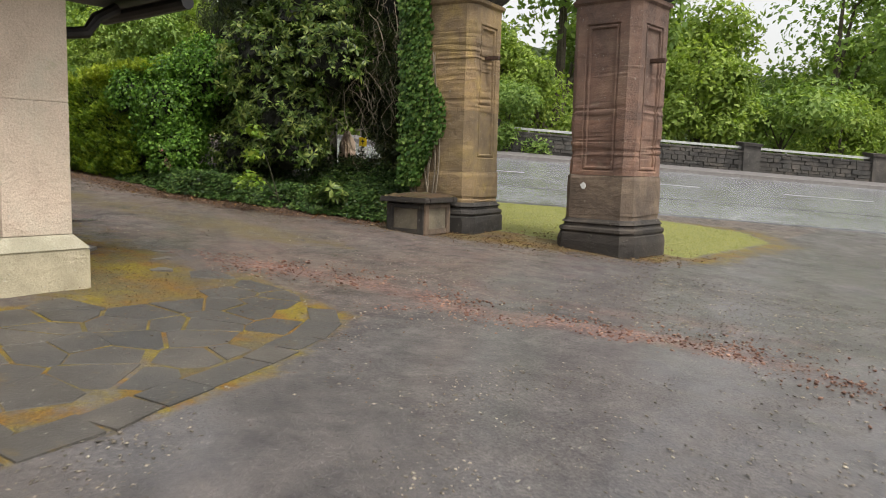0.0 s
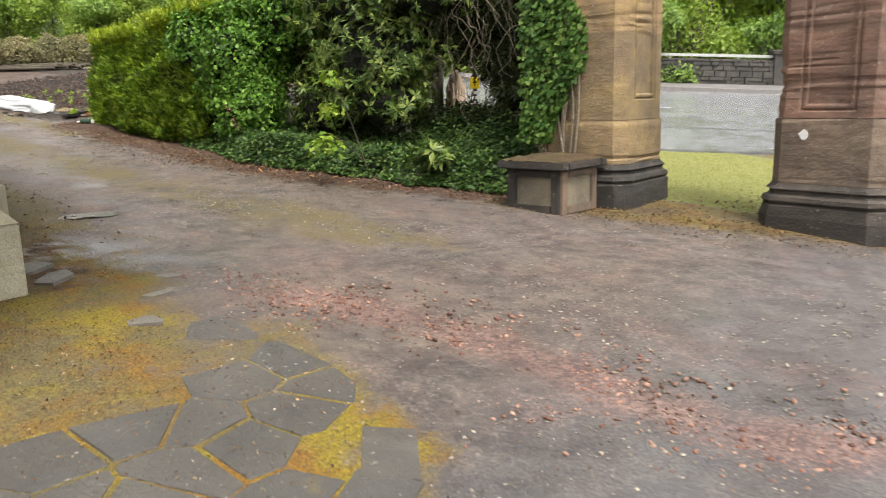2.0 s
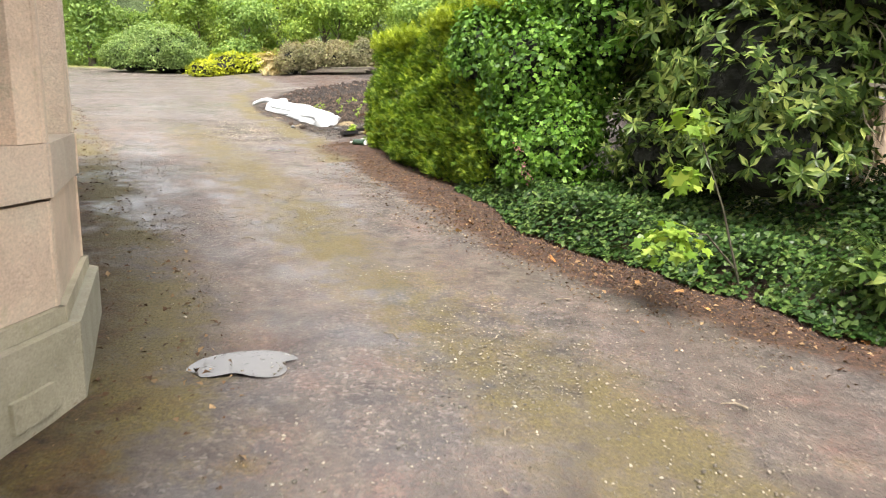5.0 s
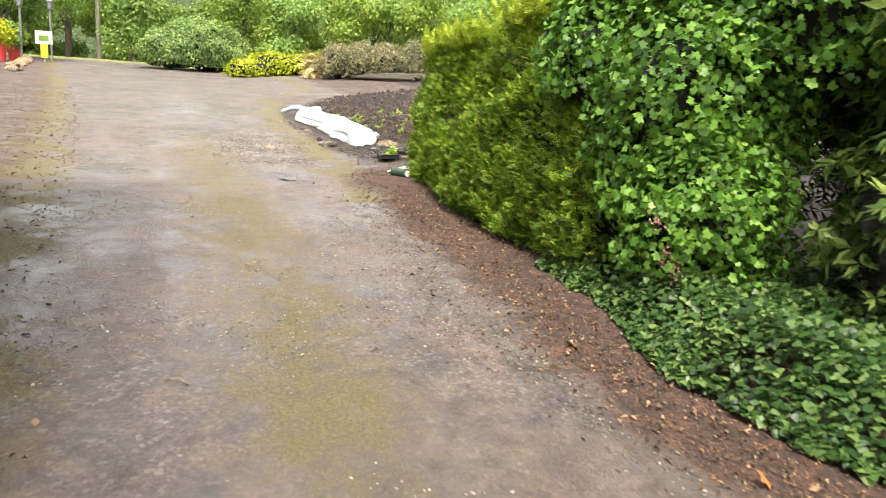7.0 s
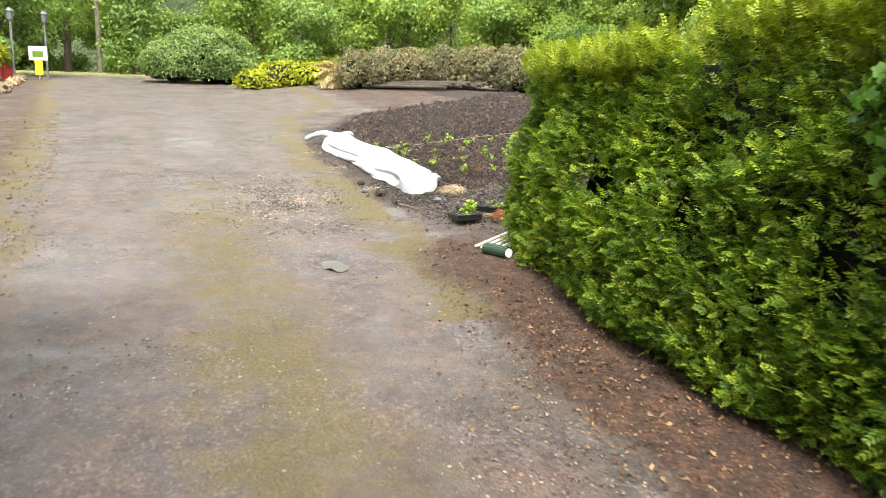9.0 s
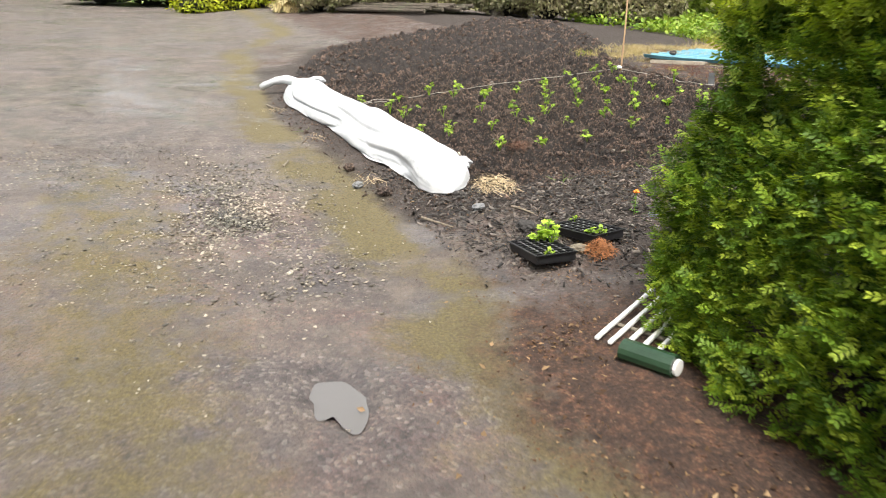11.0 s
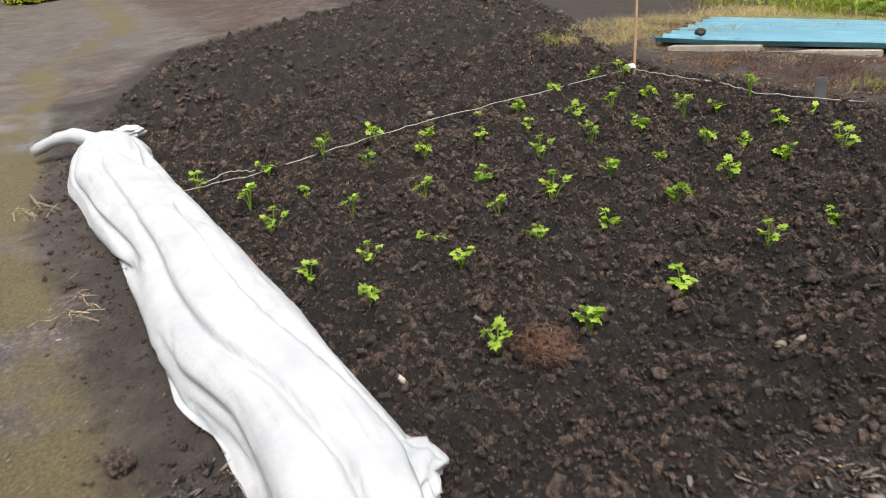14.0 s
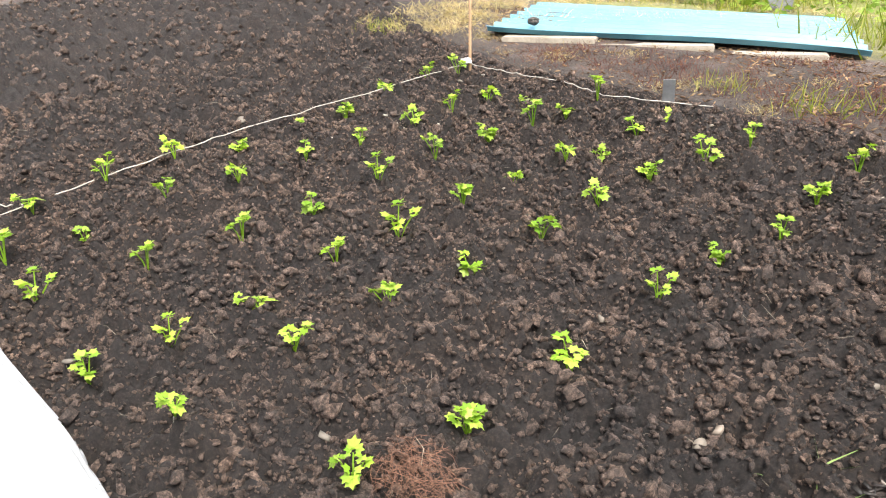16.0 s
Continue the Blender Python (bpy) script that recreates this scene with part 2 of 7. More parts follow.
    by_house = mathn(n, l, "MAXIMUM", by_house, mathn(n, l, "MULTIPLY", by_gate, 0.75))
    patchy = ramp(n, l, noise_node(n, l, 1.9, 5, 0.7, co), [(0.38, (0, 0, 0)), (0.55, (1, 1, 1))])
    moss = mixc(n, l, mathn(n, l, "MULTIPLY", patchy, by_house), moss, rusty)
    litter = ramp(n, l, noise_node(n, l, 45, 6, 0.85, co), [(0.3, (0.012, 0.008, 0.006)), (0.5, (0.046, 0.024, 0.015)), (0.62, (0.098, 0.052, 0.031)), (0.72, (0.26, 0.19, 0.13))])
    litter = mixc(n, l, 1.0, litter, ramp(n, l, noise_node(n, l, 11, 6, 0.75, co), [(0.34, (0.5, 0.52, 0.55)), (0.5, (1.0, 1.0, 1.0)), (0.66, (2.0, 1.75, 1.6))]), "MULTIPLY")
    soil = ramp(n, l, fine, [(0.3, (0.012, 0.009, 0.007)), (0.7, (0.055, 0.04, 0.032))])
    tar = ramp(n, l, fine, [(0.3, (0.045, 0.044, 0.046)), (0.5, (0.11, 0.106, 0.108)), (0.7, (0.21, 0.20, 0.202))])
    turf = ramp(n, l, noise_node(n, l, 18, 6, 0.75, co), [(0.3, (0.10, 0.12, 0.03)), (0.55, (0.21, 0.215, 0.06)), (0.75, (0.34, 0.31, 0.12))])
    pink = ramp(n, l, pebble.outputs[1], [(0.0, (0.09, 0.05, 0.043)), (0.5, (0.22, 0.115, 0.095)), (1.0, (0.36, 0.22, 0.185))])
    wtar = broken(zb[0], 0.9, big)
    col = mixc(n, l, mathn(n, l, "MULTIPLY", wtar, 0.75), gravel, tar)
    col = mixc(n, l, mathn(n, l, "MULTIPLY", broken(zb[2], 1.3, fine), 0.6), col, pink)
    # soaked hollows are darker than the drained crowns
    blot = noise_node(n, l, 3.2, 8, 0.78, co, 0.25)
    col = mixc(n, l, 1.0, col, ramp(n, l, blot, [(0.36, (0.56, 0.56, 0.59)), (0.5, (0.85, 0.84, 0.845)), (0.64, (1.16, 1.13, 1.12))]), "MULTIPLY")
    wm = broken(za[0], 1.2)
    col = mixc(n, l, mathn(n, l, "MULTIPLY", wm, mathn(n, l, "ADD", 0.82, mathn(n, l, "MULTIPLY", by_house, 0.14))), col, moss)
    wl_ = broken(za[1], 0.9)
    col = mixc(n, l, wl_, col, litter)
    ws = broken(za[2], 0.6)
    col = mixc(n, l, ws, col, soil)
    wt = broken(zb[1], 0.5)
    col = mixc(n, l, wt, col, turf)
    l.new(col, b.inputs["Base Color"])
    # wet films lie in hollows of the bare drive
    wet = ramp(n, l, noise_node(n, l, 0.55, 4, 0.6, co, 0.8), [(0.46, (0, 0, 0)), (0.62, (1, 1, 1))])
    cover = mathn(n, l, "MAXIMUM", mathn(n, l, "MAXIMUM", wm, wl_), mathn(n, l, "MAXIMUM", ws, wt))
    wet = mathn(n, l, "MULTIPLY", wet, mathn(n, l, "SUBTRACT", 1.0, cover, True))
    grain = ramp(n, l, fine, [(0.35, (1, 1, 1)), (0.6, (0.25, 0.25, 0.25))])
    wet = mathn(n, l, "MULTIPLY", wet, grain)
    rgh = mathn(n, l, "SUBTRACT", 0.72, mathn(n, l, "MULTIPLY", wet, 0.5))
    rgh = mathn(n, l, "ADD", rgh, mathn(n, l, "MULTIPLY", cover, 0.2))
    l.new(rgh, b.inputs["Roughness"])
    b.inputs["Specular IOR Level"].default_value = 0.5
    film = ramp(n, l, mathn(n, l, "ADD", mathn(n, l, "MULTIPLY", noise_node(n, l, 0.5, 6, 0.7, co, 1.0), 0.6), mathn(n, l, "ADD", mathn(n, l, "MULTIPLY", blot, -0.4), mathn(n, l, "MULTIPLY", zb[0], 0.07))), [(0.08, (0, 0, 0)), (0.17, (1, 1, 1))])
    film = mathn(n, l, "MULTIPLY", mathn(n, l, "MULTIPLY", film, mathn(n, l, "SUBTRACT", 1.0, cover, True)), ramp(n, l, mid, [(0.40, (1, 1, 1)), (0.66, (0.3, 0.3, 0.3))]))
    l.new(mathn(n, l, "MULTIPLY", film, 0.7), b.inputs["Coat Weight"])
    b.inputs["Coat Roughness"].default_value = 0.18
    hgt = mathn(n, l, "ADD", fine, mathn(n, l, "MULTIPLY", mid, 0.8))
    hgt = mathn(n, l, "ADD", hgt, mathn(n, l, "MULTIPLY", vor.outputs["Distance"], -0.5))
    bump(n, l, b, hgt, 0.8, 0.028)
    return m


def stone_mat(name, tones, dirt, moss_col, course=4.0, line_scale=13.0, rough=0.85, grime=0.5):
    """Weathered bedded sandstone: tone patches, fine bedding, dark grime and lichen."""
    m, n, l, b = mat_base(name)
    co = worldcoord(n)
    info = n.new("ShaderNodeObjectInfo")
    tone = ramp(n, l, noise_node(n, l, 2.2, 4, 0.6, co, 0.5), [(0.25, tones[0]), (0.5, tones[1]), (0.75, tones[2])])
    grain = ramp(n, l, noise_node(n, l, 90, 4, 0.7, co), [(0.3, (0.75, 0.75, 0.75)), (0.7, (1.12, 1.12, 1.12))])
    col = mixc(n, l, 1.0, tone, grain, "MULTIPLY")
    vary = ramp(n, l, info.outputs["Random"], [(0.0, (0.78, 0.8, 0.82)), (1.0, (1.12, 1.06, 1.0))])
    col = mixc(n, l, 1.0, col, vary, "MULTIPLY")
    dirtf = ramp(n, l, noise_node(n, l, 1.3, 6, 0.72, co, 0.3), [(0.5 - 0.12 * grime, (0, 0, 0)), (0.72, (1, 1, 1))])
    col = mixc(n, l, mathn(n, l, "MULTIPLY", dirtf, 0.3 + 0.5 * grime), col, dirt)
    mossf = ramp(n, l, noise_node(n, l, 3.7, 6, 0.75, co, 0.2), [(0.6, (0, 0, 0)), (0.72, (1, 1, 1))])
    col = mixc(n, l, mathn(n, l, "MULTIPLY", mossf, 0.55), col, moss_col)
    spots = ramp(n, l, noise_node(n, l, 38, 3, 0.5, co), [(0.68, (0, 0, 0)), (0.72, (1, 1, 1))])
    col = mixc(n, l, mathn(n, l, "MULTIPLY", spots, 0.5), col, (0.42, 0.40, 0.35))
    l.new(col, b.inputs["Base Color"])
    b.inputs["Roughness"].default_value = rough
    mp = n.new("ShaderNodeMapping")
    mp.inputs["Scale"].default_value = (1.5, 1.5, line_scale)
    l.new(co, mp.inputs["Vector"])
    bed = noise_node(n, l, 1.0, 5, 0.65, mp.outputs[0], 1.6)
    h = mathn(n, l, "ADD", mathn(n, l, "MULTIPLY", bed, 0.45), noise_node(n, l, 45, 5, 0.7, co))
    h = mathn(n, l, "ADD", h, mathn(n, l, "MULTIPLY", noise_node(n, l, 8, 5, 0.7, co, 0.8), 1.5))
    bump(n, l, b, h, 0.6, 0.02)
    return m


def soil_mat(name, gain=1.0):
    """Damp crumbly soil: pore shade painted near-black, brown crumbs, redder and greyer patches."""
    m, n, l, b = mat_base(name)
    geo = n.new("ShaderNodeNewGeometry")
    co = geo.outputs["Position"]
    col = ramp(n, l, noise_node(n, l, 55, 9, 0.85, co), [(0.36, (0.003, 0.0022, 0.0018)), (0.5, (0.038 * gain, 0.028 * gain, 0.022 * gain)), (0.64, (0.14 * gain, 0.105 * gain, 0.083 * gain))])
    patch = ramp(n, l, noise_node(n, l, 3.5, 5, 0.7, co), [(0.35, (0.62, 0.62, 0.66)), (0.65, (1.3, 1.18, 1.08))])
    col = mixc(n, l, 1.0, col, patch, "MULTIPLY")
    each = ramp(n, l, geo.outputs["Random Per Island"], [(0.0, (0.62, 0.62, 0.62)), (1.0, (1.3, 1.27, 1.25))])
    col = mixc(n, l, 1.0, col, each, "MULTIPLY")
    l.new(col, b.inputs["Base Color"])
    b.inputs["Roughness"].default_value = 0.9
    bump(n, l, b, noise_node(n, l, 85, 8, 0.85, co), 1.0, 0.04)
    return m


GROUND = ground_mat()
RED_STONE = stone_mat("red_sandstone", [(0.12, 0.078, 0.062), (0.24, 0.14, 0.102), (0.33, 0.215, 0.15)], (0.04, 0.034, 0.033), (0.19, 0.16, 0.12), grime=0.95)
BUFF_STONE = stone_mat("ochre_sandstone", [(0.20, 0.145, 0.088), (0.31, 0.22, 0.118), (0.43, 0.315, 0.11)], (0.05, 0.04, 0.036), (0.28, 0.18, 0.04), grime=0.75)
LOW_STONE = stone_mat("blotched_red_stone", [(0.07, 0.058, 0.046), (0.17, 0.125, 0.092), (0.29, 0.22, 0.155)], (0.05, 0.044, 0.038), (0.30, 0.28, 0.20), grime=0.6)
DARK_STONE = stone_mat("blackened_stone", [(0.022, 0.020, 0.019), (0.042, 0.037, 0.033), (0.085, 0.072, 0.06)], (0.012, 0.012, 0.012), (0.12, 0.105, 0.06), grime=0.7)
PLANTER_STONE = stone_mat("planter_stone", [(0.12, 0.108, 0.082), (0.22, 0.195, 0.145), (0.33, 0.29, 0.21)], (0.035, 0.033, 0.03), (0.17, 0.155, 0.09), grime=0.8)
HOUSE_STONE = stone_mat("house_stone", [(0.60, 0.47, 0.37), (0.70, 0.57, 0.45), (0.67, 0.60, 0.48)], (0.28, 0.25, 0.19), (0.36, 0.34, 0.22), grime=0.28, line_scale=8)
PLINTH_STONE = stone_mat("plinth_stone", [(0.38, 0.36, 0.27), (0.47, 0.44, 0.33), (0.52, 0.48, 0.38)], (0.19, 0.175, 0.12), (0.24, 0.25, 0.11), grime=0.65, line_scale=8)
FLAG_STONE = stone_mat("flagstone", [(0.045, 0.044, 0.042), (0.068, 0.066, 0.062), (0.10, 0.093, 0.082)], (0.035, 0.03, 0.022), (0.15, 0.10, 0.02), grime=0.5, line_scale=3, rough=0.55)
PALE_SLAB = stone_mat("pale_worn_slab", [(0.085, 0.083, 0.078), (0.125, 0.12, 0.11), (0.175, 0.165, 0.145)], (0.07, 0.06, 0.045), (0.17, 0.12, 0.03), grime=0.5, line_scale=3, rough=0.5)
WALL_STONE = stone_mat("whinstone_rubble", [(0.035, 0.034, 0.033), (0.065, 0.062, 0.058), (0.115, 0.105, 0.095)], (0.02, 0.02, 0.02), (0.22, 0.22, 0.19), grime=0.45)
MOSSY_EARTH = simple_mat("mossy_earth", (0.014, 0.010, 0.006), (0.075, 0.04, 0.014), 22, 0.95, 70, 0.6, stain=(0.05, 0.045, 0.010), bdist=0.012)
# Bed under the clods: low gain puts the shade of the gaps into the colour.
SOIL = soil_mat("dark_soil_gap_shade", 0.5)
TARMAC = simple_mat("wet_road_tarmac", (0.16, 0.168, 0.18), (0.23, 0.237, 0.25), 3, 0.22, 180, 0.25, stain=(0.12, 0.12, 0.125), stain_scale=0.6)
KERB = simple_mat("kerb_stone", (0.12, 0.11, 0.11), (0.2, 0.19, 0.18), 10, 0.7)
PAVING = simple_mat("footway_tarmac", (0.10, 0.095, 0.095), (0.17, 0.16, 0.16), 6, 0.6)
WORN_LINE = simple_mat("worn_road_paint", (0.20, 0.205, 0.21), (0.36, 0.36, 0.36), 9, 0.45)
WHITE_LINE = simple_mat("road_paint", (0.55, 0.55, 0.54), (0.75, 0.75, 0.73), 20, 0.5)
BARK = simple_mat("tree_bark", (0.035, 0.027, 0.02), (0.11, 0.09, 0.068), 9, 0.9, 40, 0.8, stain=(0.08, 0.085, 0.05), bdist=0.02)
TWIG = simple_mat("dead_twigs", (0.09, 0.075, 0.055), (0.25, 0.21, 0.155), 30, 0.9)
# Near-black colour that stands in for shade inside foliage and behind window glass.
PAINTED_SHADE = simple_mat("painted_inner_shade", (0.003, 0.004, 0.002), (0.010, 0.012, 0.006), 12, 0.95, 30, 0.8, bdist=0.05)
BLACK_PAINT = simple_mat("black_paint", (0.012, 0.011, 0.011), (0.03, 0.027, 0.026), 6, 0.45)
RAIL_WHITE = simple_mat("galvanised_rail", (0.36, 0.38, 0.37), (0.52, 0.54, 0.52), 8, 0.45, metal=0.3)
WHITE_PAINT = simple_mat("white_gloss_paint", (0.74, 0.74, 0.72), (0.82, 0.82, 0.80), 12, 0.3, 80, 0.05)
RUST_IRON = simple_mat("rusty_iron", (0.03, 0.018, 0.013), (0.09, 0.045, 0.028), 40, 0.8)
SLATE = simple_mat("roof_slate", (0.09, 0.095, 0.10), (0.17, 0.175, 0.175), 14, 0.5, 60, 0.35)
WEATHERED_WOOD = simple_mat("weathered_wood", (0.15, 0.13, 0.10), (0.28, 0.25, 0.20), 18, 0.85, 60, 0.5, stain=(0.13, 0.11, 0.08))
BLACK_PLASTIC = simple_mat("black_plastic", (0.006, 0.006, 0.007), (0.014, 0.014, 0.016), 20, 0.38, 50, 0.05)
BOARD_WOOD = simple_mat("pale_weathered_board", (0.22, 0.19, 0.15), (0.38, 0.34, 0.27), 14, 0.85, 60, 0.5, stain=(0.17, 0.14, 0.10))
CANE_WOOD = simple_mat("tan_cane", (0.28, 0.17, 0.09), (0.45, 0.30, 0.17), 14, 0.7)
STRAW = simple_mat("dry_straw", (0.30, 0.22, 0.12), (0.56, 0.46, 0.29), 60, 0.8)
ROOT_FIBRE = simple_mat("orange_root_fibre", (0.16, 0.06, 0.02), (0.36, 0.15, 0.055), 60, 0.9)
TWINE = simple_mat("grey_twine", (0.28, 0.26, 0.22), (0.46, 0.43, 0.38), 80, 0.9)

YEW = leaf_mat("yew_needles", (0.035, 0.08, 0.010), (0.14, 0.24, 0.026), (0.34, 0.43, 0.055), 0.5, 0.32, 1.3)
YEW_TOP = leaf_mat("yew_young_tips", (0.12, 0.17, 0.018), (0.25, 0.33, 0.032), (0.40, 0.47, 0.065), 0.5, 0.36, 1.5)
DARK_LEAF = leaf_mat("dark_conifer_foliage", (0.016, 0.025, 0.012), (0.038, 0.055, 0.023), (0.085, 0.10, 0.042), 0.5, 0.12, 0.7)
RHODO = leaf_mat("rhododendron_leaf", (0.028, 0.055, 0.016), (0.08, 0.135, 0.032), (0.24, 0.29, 0.09), 0.3, 0.18, 0.9)
SHRUB = leaf_mat("lobed_shrub_leaf", (0.03, 0.08, 0.014), (0.09, 0.205, 0.03), (0.20, 0.35, 0.07), 0.4, 0.3, 1.0)
IVY = leaf_mat("ivy_leaf", (0.014, 0.034, 0.010), (0.036, 0.08, 0.020), (0.12, 0.18, 0.055), 0.35, 0.15, 1.6)
CLIMBING_IVY = leaf_mat("climbing_ivy_leaf", (0.03, 0.075, 0.018), (0.075, 0.155, 0.035), (0.18, 0.27, 0.075), 0.35, 0.2, 1.6)
BRIGHT = leaf_mat("young_maple_leaf", (0.11, 0.20, 0.03), (0.20, 0.31, 0.05), (0.33, 0.41, 0.10), 0.45, 0.35, 2.0)
TREE_A = leaf_mat("spring_tree_leaf", (0.13, 0.20, 0.05), (0.22, 0.32, 0.075), (0.33, 0.42, 0.12), 0.5, 0.4, 0.25)
TREE_B = leaf_mat("deep_green_tree_leaf", (0.12, 0.20, 0.06), (0.20, 0.31, 0.095), (0.30, 0.41, 0.13), 0.5, 0.4, 0.25)
LIME = leaf_mat("lime_yellow_shrub_leaf", (0.26, 0.30, 0.02), (0.38, 0.42, 0.03), (0.52, 0.54, 0.06), 0.5, 0.3, 2.0)
GREYGREEN = leaf_mat("grey_green_shrub_leaf", (0.11, 0.17, 0.06), (0.19, 0.29, 0.10), (0.30, 0.40, 0.17), 0.5, 0.3, 1.5)
BROWN_LEAF = leaf_mat("bare_brown_hedge_twigs", (0.14, 0.13, 0.085), (0.24, 0.21, 0.15), (0.31, 0.32, 0.18), 0.8, 0.3, 1.0)
CELERY = leaf_mat("celery_leaf", (0.10, 0.22, 0.018), (0.205, 0.36, 0.032), (0.37, 0.51, 0.09), 0.4, 0.35, 4.0)
DEAD_LEAF = leaf_mat("fallen_leaves", (0.05, 0.028, 0.018), (0.125, 0.07, 0.042), (0.32, 0.22, 0.14), 0.75, 0.05, 3.0)
GRASS = leaf_mat("grass_blades", (0.11, 0.15, 0.02), (0.24, 0.27, 0.045), (0.42, 0.38, 0.12), 0.5, 0.3, 1.0)
DRY_GRASS = leaf_mat("dry_grass", (0.28, 0.21, 0.11), (0.45, 0.36, 0.20), (0.60, 0.51, 0.32), 0.7, 0.2, 3.0)
RED_WEED = leaf_mat("reddish_weeds", (0.05, 0.014, 0.013), (0.13, 0.04, 0.035), (0.20, 0.09, 0.06), 0.6, 0.15, 3.0)
PEBBLES = leaf_mat("drive_pebbles", (0.09, 0.082, 0.078), (0.20, 0.172, 0.158), (0.46, 0.41, 0.375), 0.5, 0.0, 2.0)
PINK_PEBBLES = leaf_mat("pink_gravel", (0.09, 0.045, 0.038), (0.22, 0.115, 0.095), (0.38, 0.24, 0.205), 0.55, 0.0, 2.0)
# Same soil at far higher gain, painted light against the darkened gaps below.
CLOD = soil_mat("soil_clods", 2.7)
CHIPS = leaf_mat("bark_and_slate_chips", (0.013, 0.0115, 0.012), (0.044, 0.038, 0.039), (0.20, 0.172, 0.168), 0.42, 0.0, 4.0)


def fleece_mat():
    m, n, l, b = mat_base("white_fleece")
    co = worldcoord(n)
    col = ramp(n, l, noise_node(n, l, 5, 5, 0.6, co), [(0.3, (0.345, 0.365, 0.38)), (0.7, (0.45, 0.46, 0.465))])
    spots = ramp(n, l, noise_node(n, l, 16, 4, 0.6, co), [(0.70, (0, 0, 0)), (0.76, (1, 1, 1))])
    col = mixc(n, l, mathn(n, l, "MULTIPLY", spots, 0.35), col, (0.45, 0.40, 0.34))
    l.new(col, b.inputs["Base Color"])
    b.inputs["Roughness"].default_value = 0.85
    bump(n, l, b, noise_node(n, l, 26, 4, 0.5, co, 1.0), 0.3, 0.012)
    return m


def sheet_mat():
    m, n, l, b = mat_base("blue_painted_tin")
    co = worldcoord(n)
    col = ramp(n, l, noise_node(n, l, 2.5, 5, 0.6, co), [(0.3, (0.075, 0.22, 0.29)), (0.7, (0.115, 0.285, 0.36))])
    worn = ramp(n, l, noise_node(n, l, 9, 6, 0.75, co), [(0.6, (0, 0, 0)), (0.75, (1, 1, 1))])
    col = mixc(n, l, mathn(n, l, "MULTIPLY", worn, 0.3), col, (0.20, 0.32, 0.37))
    l.new(col, b.inputs["Base Color"])
    b.inputs["Roughness"].default_value = 0.5
    bump(n, l, b, noise_node(n, l, 30, 3, 0.5, co), 0.1, 0.005)
    return m


def glass_mat():
    m, n, l, b = mat_base("window_glass")
    b.inputs["Base Color"].default_value = (0.9, 0.95, 0.95, 1)
    b.inputs["Roughness"].default_value = 0.02
    b.inputs["Transmission Weight"].default_value = 1.0
    return m


FLEECE, BLUE_SHEET, GLASS = fleece_mat(), sheet_mat(), glass_mat()

# ---- the ground: one sheet, fine along the walk, coarse to the horizon ----
def spaced(lo, hi, step, far):
    core = list(np.arange(lo, hi + 1e-6, step))
    out, d, p = [], step, hi
    while p < far:
        d *= 1.25
        p += d
        out.append(p)
    back, d, p = [], step, lo
    while p > -far:
        d *= 1.25
        p -= d
        back.append(p)
    return np.array(back[::-1] + core + out)


IVY_EDGE = [(-17.0, 6.55), (-16.3, 6.6), (-13.7, 6.75), (-10.9, 6.7), (-9.7, 7.05), (-8.85, 7.2), (-8.0, 7.45), (-7.5, 7.7), (-7.4, 9.2)]
BED = [(-19.45, 6.75), (-19.2, 7.1), (-19.1, 8.3), (-18.75, 9.0), (-18.0, 10.1), (-20.3, 10.65), (-22.6, 10.5), (-23.6, 10.7), (-26.5, 12.0), (-30.5, 13.4),
       (-31.4, 12.4), (-29.6, 10.5), (-29.1, 8.8), (-28.4, 7.6), (-26.4, 6.85), (-24.5, 6.4), (-22.0, 6.45)]
LAWN = [(-3.75, 9.3), (-3.6, 12.6), (-4.4, 13.8), (-9.8, 13.2), (-14.0, 9.5), (-12.0, 9.0), (-7.3, 8.6), (-5.5, 8.75)]


def drive_right(x):
    return np.interp(x, [-32, -29.6, -26, -22.9, -19.6, -17, -13.7, -10.9, -9.7, -8.0, -7.3, -5.2, -3.9, 0], [7.4, 6.1, 5.85, 5.7, 5.95, 6.0, 6.1, 6.1, 6.4, 6.9, 7.05, 7.85, 8.4, 8.6])


def drive_left(x):
    return np.interp(x, [-50, -40, -30, -22, -14.4, -10.5, -8.8, -7.0, -5.4, -4.2, -3.4, 0], [-2.6, -0.6, 1.0, 2.3, 3.25, 3.75, 3.75, 3.6, 3.1, 3.0, 1.2, -3])


gx, gy = spaced(-28.0, 0.5, 0.095, 900), spaced(0.0, 12.5, 0.095, 900)
GX, GY = np.meshgrid(gx, gy, indexing="ij")
near = (GX > -60) & (GX < 20) & (GY > -20) & (GY < 40)
PUDDLES = [(-9.2, 4.06, 0.22, 0.27), (-16.98, 5.36, 0.24, 0.11), (-19.5, 5.15, 0.22, 0.1), (-19.25, 5.3, 0.15, 0.09)]
PAVED = [(-2.9, -0.8), (-3.35, 0.5), (-3.42, 1.4), (-3.62, 2.4), (-4.0, 3.2), (-4.2, 3.66), (-4.7, 3.66), (-5.2, 3.76), (-5.7, 3.98), (-6.0, 3.55), (-5.5, 3.2), (-5.2, 2.9), (-5.55, 2.55), (-5.75, 1.4), (-5.3, -0.8)]
flat = sstep(-0.15, 0.1, poly_dist(GX, GY, PAVED) * np.where(in_poly(GX, GY, PAVED), 1, -1))
hollow = np.zeros_like(GX)
